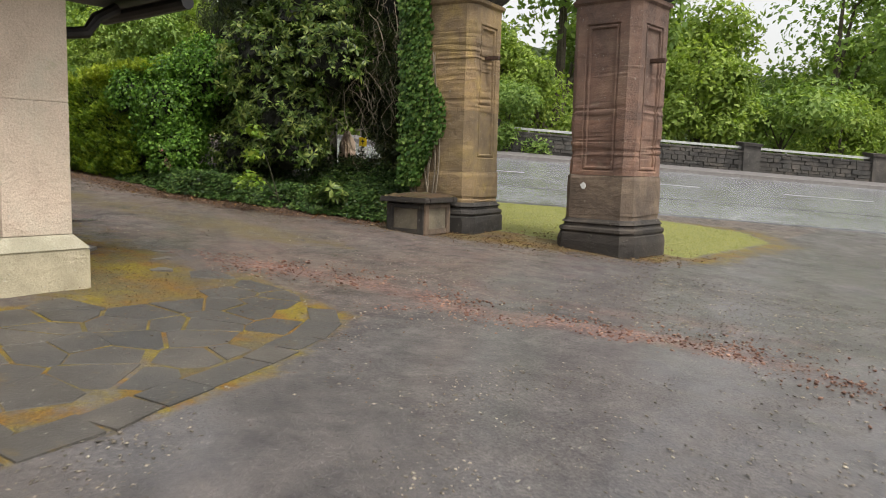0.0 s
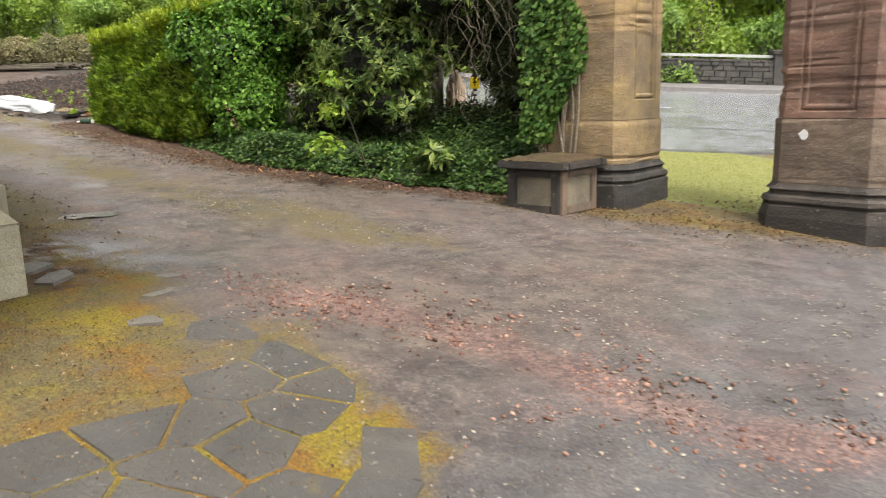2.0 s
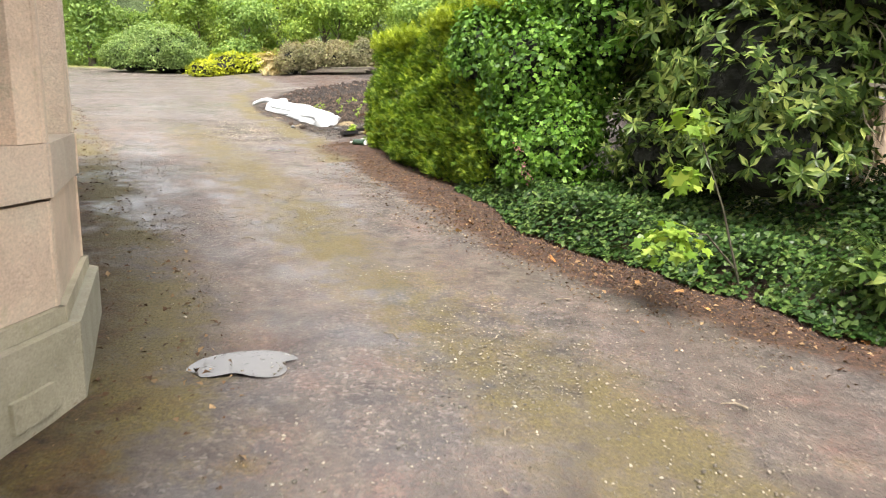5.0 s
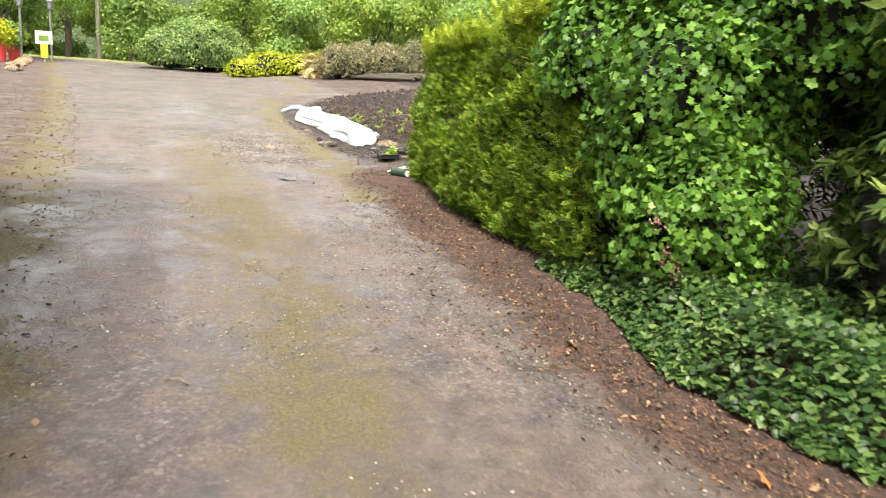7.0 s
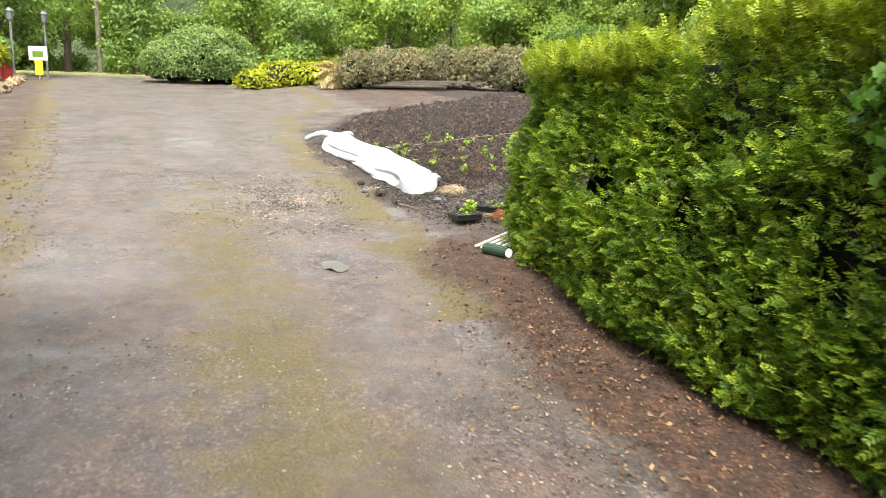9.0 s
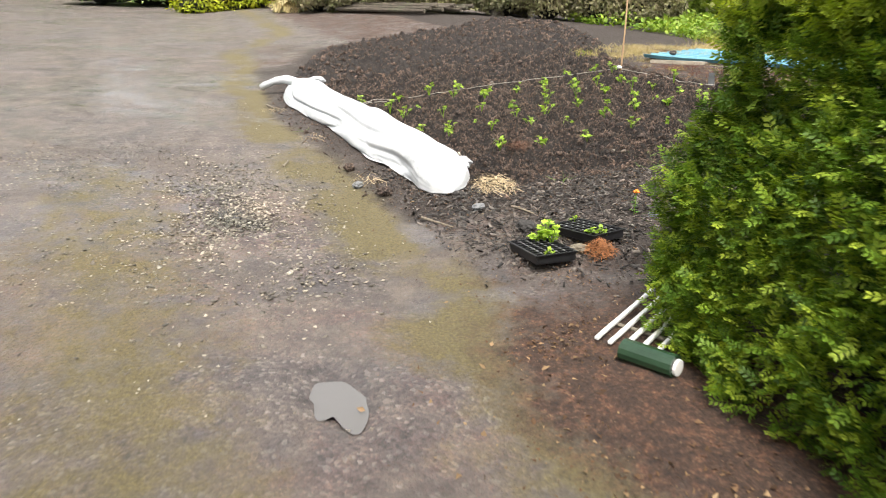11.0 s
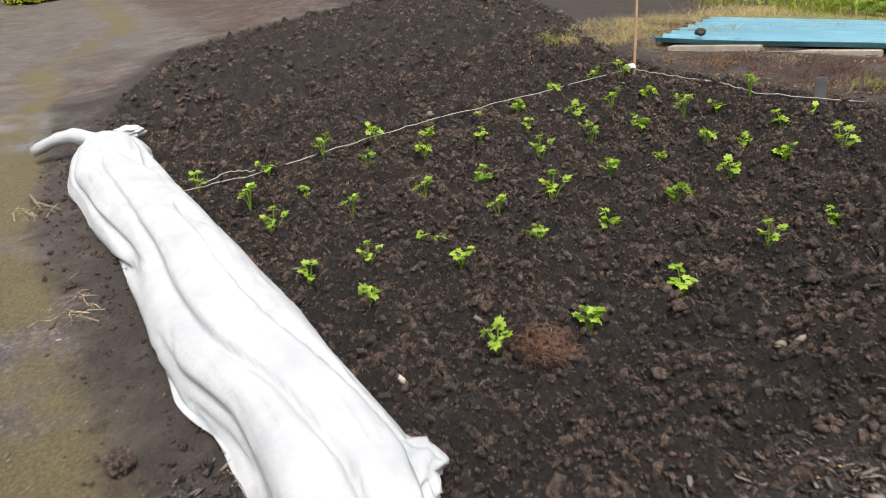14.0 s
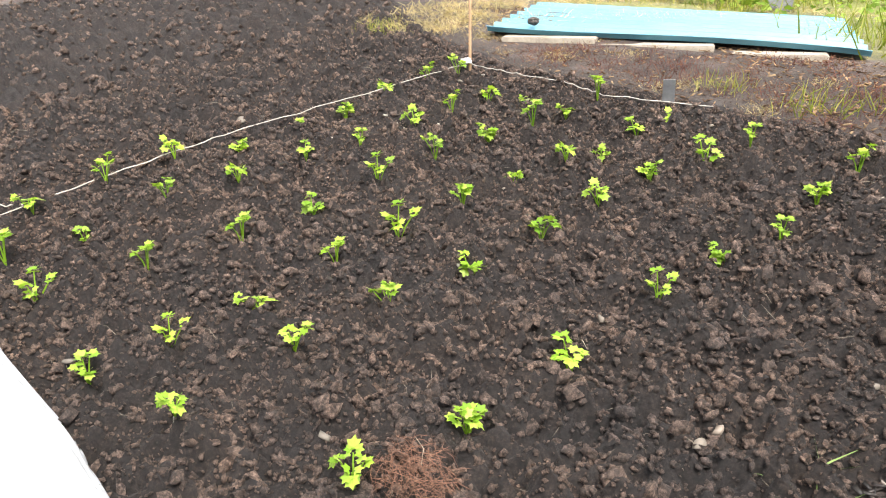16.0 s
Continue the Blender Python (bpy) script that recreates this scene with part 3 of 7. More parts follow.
for cx, cy, rx, ry in PUDDLES:
    hollow += 0.05 * np.exp(-(((GX - cx) / rx) ** 2 + ((GY - cy) / ry) ** 2)) 
calm = 1 - np.clip(hollow / 0.03, 0, 1)
GZ = gz(GX, GY) - hollow - 0.10 * sstep(0.1, 0.4, poly_dist(GX, GY, BED) * np.where(in_poly(GX, GY, BED), 1, -1)) + np.where(near, (1 - flat) * calm * ((vnoise(GX * 0.9, GY * 0.9, 3) - 0.5) * 0.04 + (vnoise(GX * 6, GY * 6, 9) - 0.5) * 0.018), 0)
edge = drive_right(GX) - GY
ledge = GY - drive_left(GX)
on_drive = sstep(-0.1, 0.3, edge) * sstep(-0.1, 0.3, ledge)
litter = sstep(0.3, -0.35, edge) * (0.62 + 0.6 * vnoise(GX * 1.8, GY * 1.8, 65)) * sstep(-18.3, -16.6, GX) * (GX < -3.6) * sstep(10.5, 8.9, GY) * (1 - 0.6 * sstep(-8.0, -7.0, GX))
litter = np.maximum(litter, 0.42 * sstep(0.0, -0.5, edge) * (GX <= -17.0) * (GX > -30) * sstep(8.0, 7.0, GY))
litter = np.maximum(litter, 0.52 * sstep(0.1, -0.4, ledge) * (GX < -7.0) * (GX > -45))
litter = np.maximum(litter, 0.55 * (GX < -28) * sstep(7.5, 8.5, GY))
moss = np.exp(-((edge + 0.05) / 0.36) ** 2) * (GX < -15.5) * 0.84
moss = np.maximum(moss, np.exp(-((ledge + 0.25) / 0.55) ** 2) * (GX < -4.6) * 0.75)
moss *= np.clip(2.0 * vnoise(GX * 2.2, GY * 2.2, 61) - 0.05, 0.15, 1.3)
centre = (drive_right(GX) + drive_left(GX)) / 2 + 0.12
moss = np.maximum(moss, np.exp(-((GY - centre) / 0.6) ** 2) * sstep(-5.0, -7.5, GX) * sstep(-22.5, -19.5, GX) * (0.40 + 0.45 * vnoise(GX * 1.5, GY * 3.0, 64)))
yard = np.exp(-(((GX + 6.5) / 1.75) ** 2 + ((GY - 2.8) / 0.80) ** 2) ** 2)
moss = np.maximum(moss, yard * (0.68 + 0.6 * vnoise(GX * 1.6, GY * 1.6, 62)))
moss = np.maximum(moss, flat * (0.42 + 0.6 * vnoise(GX * 1.4, GY * 1.4, 63)))
moss = np.maximum(moss, 0.7 * np.exp(-(np.abs(poly_dist(GX, GY, LAWN)) / 0.45) ** 2) * (GX > -7.5))
moss = np.maximum(moss, 0.75 * (GX > -7.6) * (GX < -3.9) * sstep(0.2, -0.4, edge) * (GY < 9.5))
bed_d = poly_dist(GX, GY, BED) * np.where(in_poly(GX, GY, BED), 1, -1)
soil = sstep(-0.6, 0.1, bed_d)
soil = np.maximum(soil, 0.66 * sstep(-0.08, -0.35, edge) * (GX < -18.8) * (GX > -27) * (GY < 7.2))
soil = np.maximum(soil, 0.75 * (GX < -17.0) * (GX > -19.6) * sstep(6.6, 7.4, GY) * (GY < 10.5))
soil = np.maximum(soil, 0.62 * (GX < -17.6) * (GX > -24.3) * sstep(10.3, 10.7, GY) * sstep(12.4, 11.6, GY))
soil = np.maximum(soil, 0.7 * (GX < -8) * sstep(0.3, 0.8, GY - np.interp(GX, [p[0] for p in IVY_EDGE], [p[1] for p in IVY_EDGE])) * (GX > -17))
lawn_d = poly_dist(GX, GY, LAWN) * np.where(in_poly(GX, GY, LAWN), 1, -1)
turf = sstep(-0.05, 0.25, lawn_d)
turf = np.maximum(turf, sstep(30, 34, -0.629 * (GX + 0.92) + 0.777 * (GY - 0.44)))
turf = np.maximum(turf, 0.62 * (GX < -20.3) * (GX > -29) * sstep(11.6, 13.2, GY))
turf = np.maximum(turf, 1.0 * (GX < -52) + 1.0 * (GY < -9) + 1.0 * (GY > 15) * (GX < -17))
beyond = sstep(-24.0, -25.4, GX) * sstep(18, 15.5, GY) * (GX > -34) * (GY > 10.5)
turf = turf * (1 - 0.92 * beyond)
soil = np.maximum(soil, 0.8 * beyond)
tar = sstep(-5.2, -2.8, GX + 0.1 * GY) * (GY < 11) * sstep(-0.5, 0.3, edge + (GX > -3.6) * 9)
tar = np.maximum(tar, (GX > -3.7) * 1.0)
pink_line = 4.1 + (GX + 6.3) * 0.21 + 0.12 * np.sin(GX * 2.1)
pink = np.exp(-((GY - pink_line) / 0.26) ** 2) * sstep(-7.2, -5.8, GX) * sstep(-0.6, -2.0, GX) * 0.8
pink = np.maximum(pink, 0.5 * np.exp(-((GY - pink_line - 0.8) / 0.3) ** 2) * sstep(-5.5, -4.5, GX) * sstep(-0.6, -2.0, GX))
pink = np.maximum(pink, 0.33 * on_drive * (GX < -4) * (GX > -20))
litter = np.maximum(litter, 0.6 * (GX < -17.6) * (GX > -25) * sstep(10.3, 10.9, GY) * sstep(13.6, 12.6, GY))
for low in (litter, moss, pink):
    low *= 1 - np.clip(turf, 0, 1) * 0.8
ni, nj = GX.shape
idx = np.arange(ni * nj).reshape(ni, nj)
quads = np.stack([idx[:-1, :-1], idx[1:, :-1], idx[1:, 1:], idx[:-1, 1:]], -1).reshape(-1, 4)
ground = scatter_mesh("ground", np.stack([GX, GY, GZ], -1).reshape(-1, 3), quads, np.zeros((1, 3)), np.eye(3)[None], np.ones(1), GROUND, smooth=True)
for zname, chans in (("zone_a", (moss, litter, soil)), ("zone_b", (tar, turf, pink))):
    at = ground.data.color_attributes.new(zname, "FLOAT_COLOR", "POINT")
    at.data.foreach_set("color", np.stack([*[np.broadcast_to(c, GX.shape) for c in chans], np.ones_like(GX)], -1).reshape(-1).astype(np.float32))
tagged(ground, "wet gravel drive with moss, leaf litter and turf", "ground", kind="structure")

# ---- the road beyond the lawn: straight, seen across the gate ----
RU = Vector((0.777, 0.629, 0))
RN = Vector((-0.629, 0.777, 0))
R0 = Vector((-0.92, 0.44, 0))


def road_pt(along, depth, up=0.0):
    p = R0 + RN * (depth + 0.5 * min(0.0, along + 1.0) ** 2) + RU * along
    return Vector((p.x, p.y, float(gz(p.x, p.y)) + up))


def road_strip(name, a0, a1, d0, d1, up, thick, mat, na=40, nd=4):
    bm = bmesh.new()
    g = [[[bm.verts.new(road_pt(a0 + (a1 - a0) * i / na, d0 + (d1 - d0) * j / nd, up - k * thick)) for j in range(nd + 1)] for i in range(na + 1)] for k in (0, 1)]
    for i in range(na):
        for j in range(nd):
            bm.faces.new((g[0][i][j], g[0][i + 1][j], g[0][i + 1][j + 1], g[0][i][j + 1]))
        bm.faces.new((g[0][i][0], g[1][i][0], g[1][i + 1][0], g[0][i + 1][0]))
        bm.faces.new((g[0][i][nd], g[0][i + 1][nd], g[1][i + 1][nd], g[1][i][nd]))
    bmesh.ops.recalc_face_normals(bm, faces=bm.faces[:])
    return part(name, bm, mat, smooth=False)


road = road_strip("road", -9, 60, 14.4, 25.0, 0.03, 0.05, TARMAC, 60, 8)
tagged(road, "wet pale grey tarmac road", "road", kind="structure")
kerb = road_strip("kerb", -9, 60, 25.0, 25.16, 0.14, 0.2, KERB, 60, 1)
tagged(kerb, "dark stone kerb along the road", "kerb", kind="structure")
footway = road_strip("pavement", -9, 60, 25.16, 26.8, 0.13, 0.2, PAVING, 60, 2)
tagged(footway, "narrow tarmac footway behind the kerb", "pavement", kind="structure")
for k in range(0, 10):
    line = road_strip("centre_line", k * 5.0, k * 5.0 + 2.6, 20.4, 20.52, 0.036, 0.004, WORN_LINE, 4, 1)
    line.parent = road
for d in (17.0,):
    seam = road_strip("repair_seam", -1, 40, d, d + 0.05, 0.034, 0.004, BLACK_PAINT, 30, 1)
    seam.parent = road

# ---- rubble wall with posts and rail across the road ----
WALL_A, WALL_Z = 0.4, 0.13
roadwall = thing("roadside_wall", Matrix.Identity(4), "dark whinstone rubble wall with square posts and a pale rail", "wall", kind="structure")


def prism(a0, a1, d0, d1, u0, u1, n=1, jag=0.0):
    bm = bmesh.new()
    rows = []
    for i in range(n + 1):
        a = a0 + (a1 - a0) * i / n
        j = random.uniform(-jag, jag)
        rows.append([bm.verts.new(road_pt(a, d, u)) for d, u in ((d0, u0), (d1, u0), (d1, u1 + j), (d0, u1 + j))])
    for p, q in zip(rows, rows[1:]):
        for k in range(4):
            bm.faces.new((p[k], p[(k + 1) % 4], q[(k + 1) % 4], q[k]))
    bm.faces.new(rows[0][::-1])
    bm.faces.new(rows[-1])
    bmesh.ops.recalc_face_normals(bm, faces=bm.faces[:])
    return bm


part("wall_core", prism(0.2, 46, 26.95, 27.3, 0.0, 0.86, 40), WALL_STONE, roadwall)
part("end_block", prism(-0.2, 2.45, 26.85, 27.4, 0.0, 1.16, 6, 0.02), WALL_STONE, roadwall, "taller end of the rubble wall")
part("end_coping", prism(-0.25, 2.5, 26.8, 27.45, 1.165, 1.24, 6), DARK_STONE, roadwall)
stones = []
course = 0.03
while course < 0.84:
    hgt = random.uniform(0.11, 0.2)
    a = 0.2 + random.uniform(0, 0.3)
    while a < 17:
        wid = random.uniform(0.2, 0.55)
        stones.append((a, wid, course, min(hgt, 0.87 - course)))
        a += wid
    course += hgt
for a, wid, c0, h in stones:
    if h < 0.05:
        continue
    bm = prism(a + 0.012, a + wid - 0.012, 26.89 - random.uniform(0, 0.05), 26.97, c0 + 0.01, c0 + h - 0.01)
    part("stone", bm, WALL_STONE, roadwall)
for k, a in enumerate([6.6, 11.4, 16.2, 21.0, 25.8, 30.6]):
    part("post", prism(a, a + 0.62, 26.8, 27.42, 0.0, 1.06), WALL_STONE, roadwall)
    part("post_cap", prism(a - 0.05, a + 0.67, 26.75, 27.47, 1.063, 1.16), DARK_STONE, roadwall)
rail_from = 2.5
for a in [6.6, 11.4, 16.2, 21.0, 25.8, 30.6]:
    part("rail", prism(rail_from, a, 27.05, 27.17, 0.93, 1.01), RAIL_WHITE, roadwall, "pale grey metal rail")
    for s in (0.25, 0.75):
        c = rail_from + (a - rail_from) * s
        part("rail_bracket", prism(c, c + 0.05, 27.08, 27.14, 0.86, 0.935), RAIL_WHITE, roadwall)
    rail_from = a + 0.62

fence = thing("wooden_fence", Matrix.Identity(4), "old wooden post and rail fence beside the road", "fence")
for i in range(4):
    a = -0.35 - i * 1.2
    part("post", prism(a, a + 0.1, 27.1, 27.2, -0.05, 1.0), WEATHERED_WOOD, fence)
    for u in (0.3, 0.6, 0.88):
        part("rail", prism(a - 1.2, a, 27.06, 27.1, u, u + 0.09), WEATHERED_WOOD, fence)

# ---- gate pillars ----
def octagon_ring(bm, half, cham, z, wob=0.0):
    c = min(cham, half * 0.9)
    pts = [(half, -half + c), (half, half - c), (half - c, half), (-half + c, half), (-half, half - c), (-half, -half + c), (-half + c, -half), (half - c, -half)]
    return [bm.verts.new((x + random.uniform(-wob, wob), y + random.uniform(-wob, wob), z)) for x, y in pts]


def profile(rings, wob=0.0):
    """A chamfered square shaft from (half width, chamfer, height) rings."""
    bm = bmesh.new()
    vs = [octagon_ring(bm, h, c, z, wob) for h, c, z in rings]
    for p, q in zip(vs, vs[1:]):
        for k in range(8):
            bm.faces.new((p[k], p[(k + 1) % 8], q[(k + 1) % 8], q[k]))
    bm.faces.new(vs[0][::-1])
    bm.faces.new(vs[-1])
    bmesh.ops.recalc_face_normals(bm, faces=bm.faces[:])
    return bm


def worn_shaft(z0, z1, half, cham, wear, seed, panels=()):
    """A chamfered sandstone shaft with a sunk panel on each face, its beds worn back in bands. wear: rows of (height, spread, depth)."""
    flat = half - cham
    us = [-flat, -0.30, -0.235, -0.225, -0.205, -0.198, -0.18, -0.172, -0.08, 0.0, 0.08, 0.172, 0.18, 0.198, 0.205, 0.225, 0.235, 0.30, flat]
    zs = np.linspace(z0, z1, int((z1 - z0) / 0.016))
    lo, hi = 0.99, 2.78
    ring = []
    for k in range(4):
        c, sn = math.cos(k * math.pi / 2), math.sin(k * math.pi / 2)
        for u in us:
            ring.append((c * u + sn * half, sn * u - c * half, sn, -c, u if k in panels else 9.0))
        d = 0.7071
        for f in (0.33, 0.67):
            x, y = flat + cham * f, -half + cham * f
            ring.append((c * x - sn * y, sn * x + c * y, c * d + sn * d, sn * d - c * d, 9.0))
    verts, m = [], len(ring)
    for z in zs:
        bite = sum(dp * math.exp(-((z - zc) / sp) ** 2) for zc, sp, dp in wear)
        for x, y, nx, ny, u in ring:
            bed = noise.noise(Vector((x * 1.3 + seed, y * 1.3, z * 27 + 0.6 * noise.noise(Vector((x * 2, y * 2, z * 3 + seed))))))
            bed = max(-0.45, min(0.45, bed * 2.2))
            where = max(0.0, 0.5 + 0.9 * noise.noise(Vector((x * 1.7, y * 1.7 + seed, z * 1.4))))
            back = 0.004 + bite * where * (0.55 + bed) + 0.007 * noise.noise(Vector((x * 9, y * 9, z * 9 + seed))) + 0.0012 * bed
            if abs(u) < 0.226 and lo < z < hi:
                rim = min(0.226 - abs(u), z - lo, hi - z)
                back += (0.024 if rim < 0.025 else 0.006 if rim < 0.05 else 0.036) * (1 - min(1.0, bite * 9))
            verts.append((x - nx * back, y - ny * back, z))
    faces = [(i * m + j, i * m + (j + 1) % m, (i + 1) * m + (j + 1) % m, (i + 1) * m + j) for i in range(len(zs) - 1) for j in range(m)]
    faces.append(tuple(range(m - 1, -1, -1)))
    faces.append(tuple((len(zs) - 1) * m + j for j in range(m)))
    return verts, faces


def gate_pillar(m, label, shaft_mat, low_mat, wear, seed, low_top, panels):
    p = thing("gate_pillar", m, label, "pillar", "pair of gate pillars")
    part("plinth", profile([(0.545, 0.13, -0.15), (0.548, 0.13, 0.10), (0.54, 0.13, 0.19), (0.525, 0.13, 0.205)], 0.012), DARK_STONE, p, "blackened stone plinth")
    part("base_moulding", profile([(0.525, 0.13, 0.208), (0.54, 0.13, 0.235), (0.535, 0.13, 0.27), (0.505, 0.13, 0.29), (0.495, 0.13, 0.315), (0.515, 0.13, 0.335), (0.495, 0.13, 0.36), (0.48, 0.13, 0.385)], 0.007), DARK_STONE, p)
    mesh_object("low_block", *worn_shaft(0.388, low_top, 0.478, 0.115, [(0.42, 0.05, 0.03), (low_top, 0.03, 0.02)], seed + 3), low_mat, p, "lichen-spotted lower block")
    for z0, z1 in ((low_top + 0.005, 1.62), (1.6215, 2.40), (2.4015, 3.02)):
        mesh_object("shaft_course", *worn_shaft(z0, z1, 0.462, 0.11, wear, seed, panels), shaft_mat, p)
    part("necking", profile([(0.455, 0.11, 3.022), (0.49, 0.12, 3.05), (0.50, 0.12, 3.09), (0.465, 0.12, 3.11)], 0.003), shaft_mat, p)
    part("cap", profile([(0.465, 0.12, 3.112), (0.51, 0.12, 3.16), (0.55, 0.12, 3.22), (0.59, 0.12, 3.25), (0.60, 0.12, 3.33), (0.55, 0.12, 3.36), (0.50, 0.12, 3.45), (0.1, 0.03, 3.72)], 0.004), DARK_STONE, p, "dark moulded stone cap")
    return p


p2 = gate_pillar(pose(-4.75, 8.9, 0.12, rz=-3), "weathered red sandstone gate pillar with moulded plinth and cap", RED_STONE, LOW_STONE, [(1.25, 0.15, 0.042), (1.75, 0.09, 0.028), (2.2, 0.08, 0.012)], 2.0, 0.93, (0, 1, 3))
p1 = gate_pillar(pose(-6.97, 8.45, 0.24, rz=7), "ochre sandstone gate pillar overgrown with ivy", BUFF_STONE, BUFF_STONE, [(1.75, 0.12, 0.03), (2.35, 0.3, 0.014)], 11.0, 0.80, (1, 3))
for pil, ang, z in ((p2, 0, 2.33), (p2, 180, 2.3), (p1, 0, 2.33)):
    bm = box((0.42, -0.04, z), (0.62, 0.04, z + 0.05), 0.008)
    bm.transform(Matrix.Rotation(radians(ang), 4, "Z"))
    part("hinge_iron", bm, RUST_IRON, pil, "rusty iron gate hinge")
bm = bmesh.new()
bmesh.ops.create_circle(bm, cap_ends=True, segments=9, radius=0.042)
for v in bm.verts:
    v.co *= random.uniform(0.75, 1.15)
r = bmesh.ops.extrude_face_region(bm, geom=bm.faces[:])
for v in [g for g in r["geom"] if isinstance(g, bmesh.types.BMVert)]:
    v.co.z += 0.006
bm.transform(Matrix.Translation((-0.17, -0.476, 0.80)) @ Matrix.Rotation(radians(90), 4, "X"))
part("paint_splash", bm, WHITE_LINE, [c for c in p2.children if c.name.startswith("low_block")][0], "white paint mark")

# ---- stone planter ----
planter = thing("stone_planter", pose(-6.93, 7.58, 0.26, rz=4) @ Matrix.Scale(0.92, 4), "square stone planter box with panelled sides, full of mossy earth", "planter")
part("body", box((-0.32, -0.30, -0.06), (0.32, 0.30, 0.40), 0.015), PLANTER_STONE, planter)
for k in range(4):
    r = Matrix.Rotation(k * math.pi / 2, 4, "Z")
    for lo, hi in (((-0.32, -0.345, -0.05), (-0.22, -0.30, 0.39)), ((0.22, -0.345, -0.05), (0.32, -0.30, 0.39)), ((-0.219, -0.345, -0.05), (0.219, -0.30, 0.03)), ((-0.219, -0.345, 0.32), (0.219, -0.30, 0.39))):
        bm = box(lo, hi, 0.008)
        bm.transform(r)
        part("side_frame", bm, DARK_STONE if k in (0, 3) else LOW_STONE, planter)
rim = bmesh.new()
for lo, hi in (((-0.41, -0.41, 0.40), (0.41, -0.30, 0.475)), ((-0.41, 0.30, 0.40), (0.41, 0.41, 0.475)), ((-0.41, -0.298, 0.40), (-0.30, 0.298, 0.475)), ((0.30, -0.298, 0.40), (0.41, 0.298, 0.475))):
    box_bm(rim, lo, hi, 0.012)
part("rim", rim, DARK_STONE, planter, "dark overhanging rim")
bm = bmesh.new()
bmesh.ops.create_grid(bm, x_segments=24, y_segments=24, size=0.385)
for v in bm.verts:
    e = max(abs(v.co.x), abs(v.co.y)) / 0.385
    v.co.z = 0.48 + (1 - e ** 4) * (0.045 + 0.03 * noise.noise(v.co * 9)) + 0.012 * noise.noise(v.co * 40)
part("mossy_earth", bm, MOSSY_EARTH, planter, "brown mossy earth", True)

# ---- the house: porch piers, bay window, walls ----
house = thing("house", Matrix.Identity(4), "pale pink and grey sandstone house with porch piers and a bay window", "house", kind="structure")


def pier(x1, y1, sx, sy, z0, top):
    """A porch pier whose outer plinth corner stands at x1 (toward the gate), y1 (toward the drive)."""
    x0, y0 = x1 - sx, y1 - sy
    part("pier_plinth", box((x0, y0, z0 - 0.2), (x1, y1, z0 + 0.40), 0.012), PLINTH_STONE, house, "grey-green stone plinth")
    bm = box((x0, y0, z0 + 0.402), (x1, y1, z0 + 0.50), 0.0)
    for v in bm.verts:
        if v.co.z > z0 + 0.45:
            v.co.x += 0.085 if v.co.x < (x0 + x1) / 2 else -0.085
            v.co.y += 0.085 if v.co.y < (y0 + y1) / 2 else -0.085
    part("plinth_weathering", bm, PLINTH_STONE, house)
    z, k = z0 + 0.503, 0
    while z < top:
        h = [0.95, 0.78, 0.9, 0.85][k % 4]
        part("ashlar_block", box((x0 + 0.09, y0 + 0.09, z), (x1 - 0.09, y1 - 0.09, min(z + h - 0.002, top)), 0.003), HOUSE_STONE, house)
        z += h
        k += 1


pier(-5.9, 2.56, 0.60, 0.66, 0.06, 2.52)
pier(-7.02, 2.98, 0.62, 0.60, 0.27, 3.6)
# porch roof with dark timber and gutter
part("porch_beam", box((-7.6, -0.4, 2.53), (-5.35, 2.5, 2.75), 0.01), BLACK_PAINT, house, "dark painted porch beam")
part("porch_roof", box((-7.6, -0.5, 2.753), (-5.3, 3.5, 2.9), 0.02), BLACK_PAINT, house)
part("eaves_board", box((-7.0, 2.9, 2.42), (-5.7, 3.46, 2.52), 0.01), BLACK_PAINT, house)
part("gutter", tube([(-7.0, 3.3, 2.33), (-6.4, 3.3, 2.33), (-5.75, 3.3, 2.34)], 0.055, 10), BLACK_PAINT, house, "black gutter")
part("downpipe_bend", tube([(-6.62, 3.2, 2.36), (-6.62, 3.02, 2.25), (-6.62, 2.94, 2.13), (-6.72, 2.7, 2.09), (-6.9, 2.4, 2.09)], 0.05, 10), BLACK_PAINT, house, "black downpipe bend")

# main block: walls with thickness, the bay in front
HX0, HX1, HY0, HY1, HT = -10.4, -7.64, -6.0, 2.35, 3.7


def wall_box(lo, hi):
    return part("wall", box(lo, hi, 0.008), HOUSE_STONE, house)


wall_box((HX1, HY0, -0.3), (HX1 + 0.35, HY1 - 0.6, HT))
wall_box((HX0 - 4.0, HY0, -0.3), (HX1 - 0.002, HY0 + 0.35, HT))
wall_box((HX0 - 4.0, HY0 + 0.352, -0.3), (HX0 - 3.65, 1.6, HT))
wall_box((HX0 - 3.648, 1.25, -0.3), (HX0 - 0.3, 1.6, HT))
part("roof", box((HX0 - 4.3, HY0 - 0.3, HT + 0.002), (HX1 + 0.6, HY1 + 1.2, HT + 0.25), 0.02), SLATE, house, "grey slate roof")
# bay: canted, plan corners in order
BAY = [(-7.64, 2.45), (-8.22, 2.96), (-8.95, 3.36), (-10.1, 3.36), (-10.75, 2.9), (-10.75, 1.6)]
ZB = 0.30


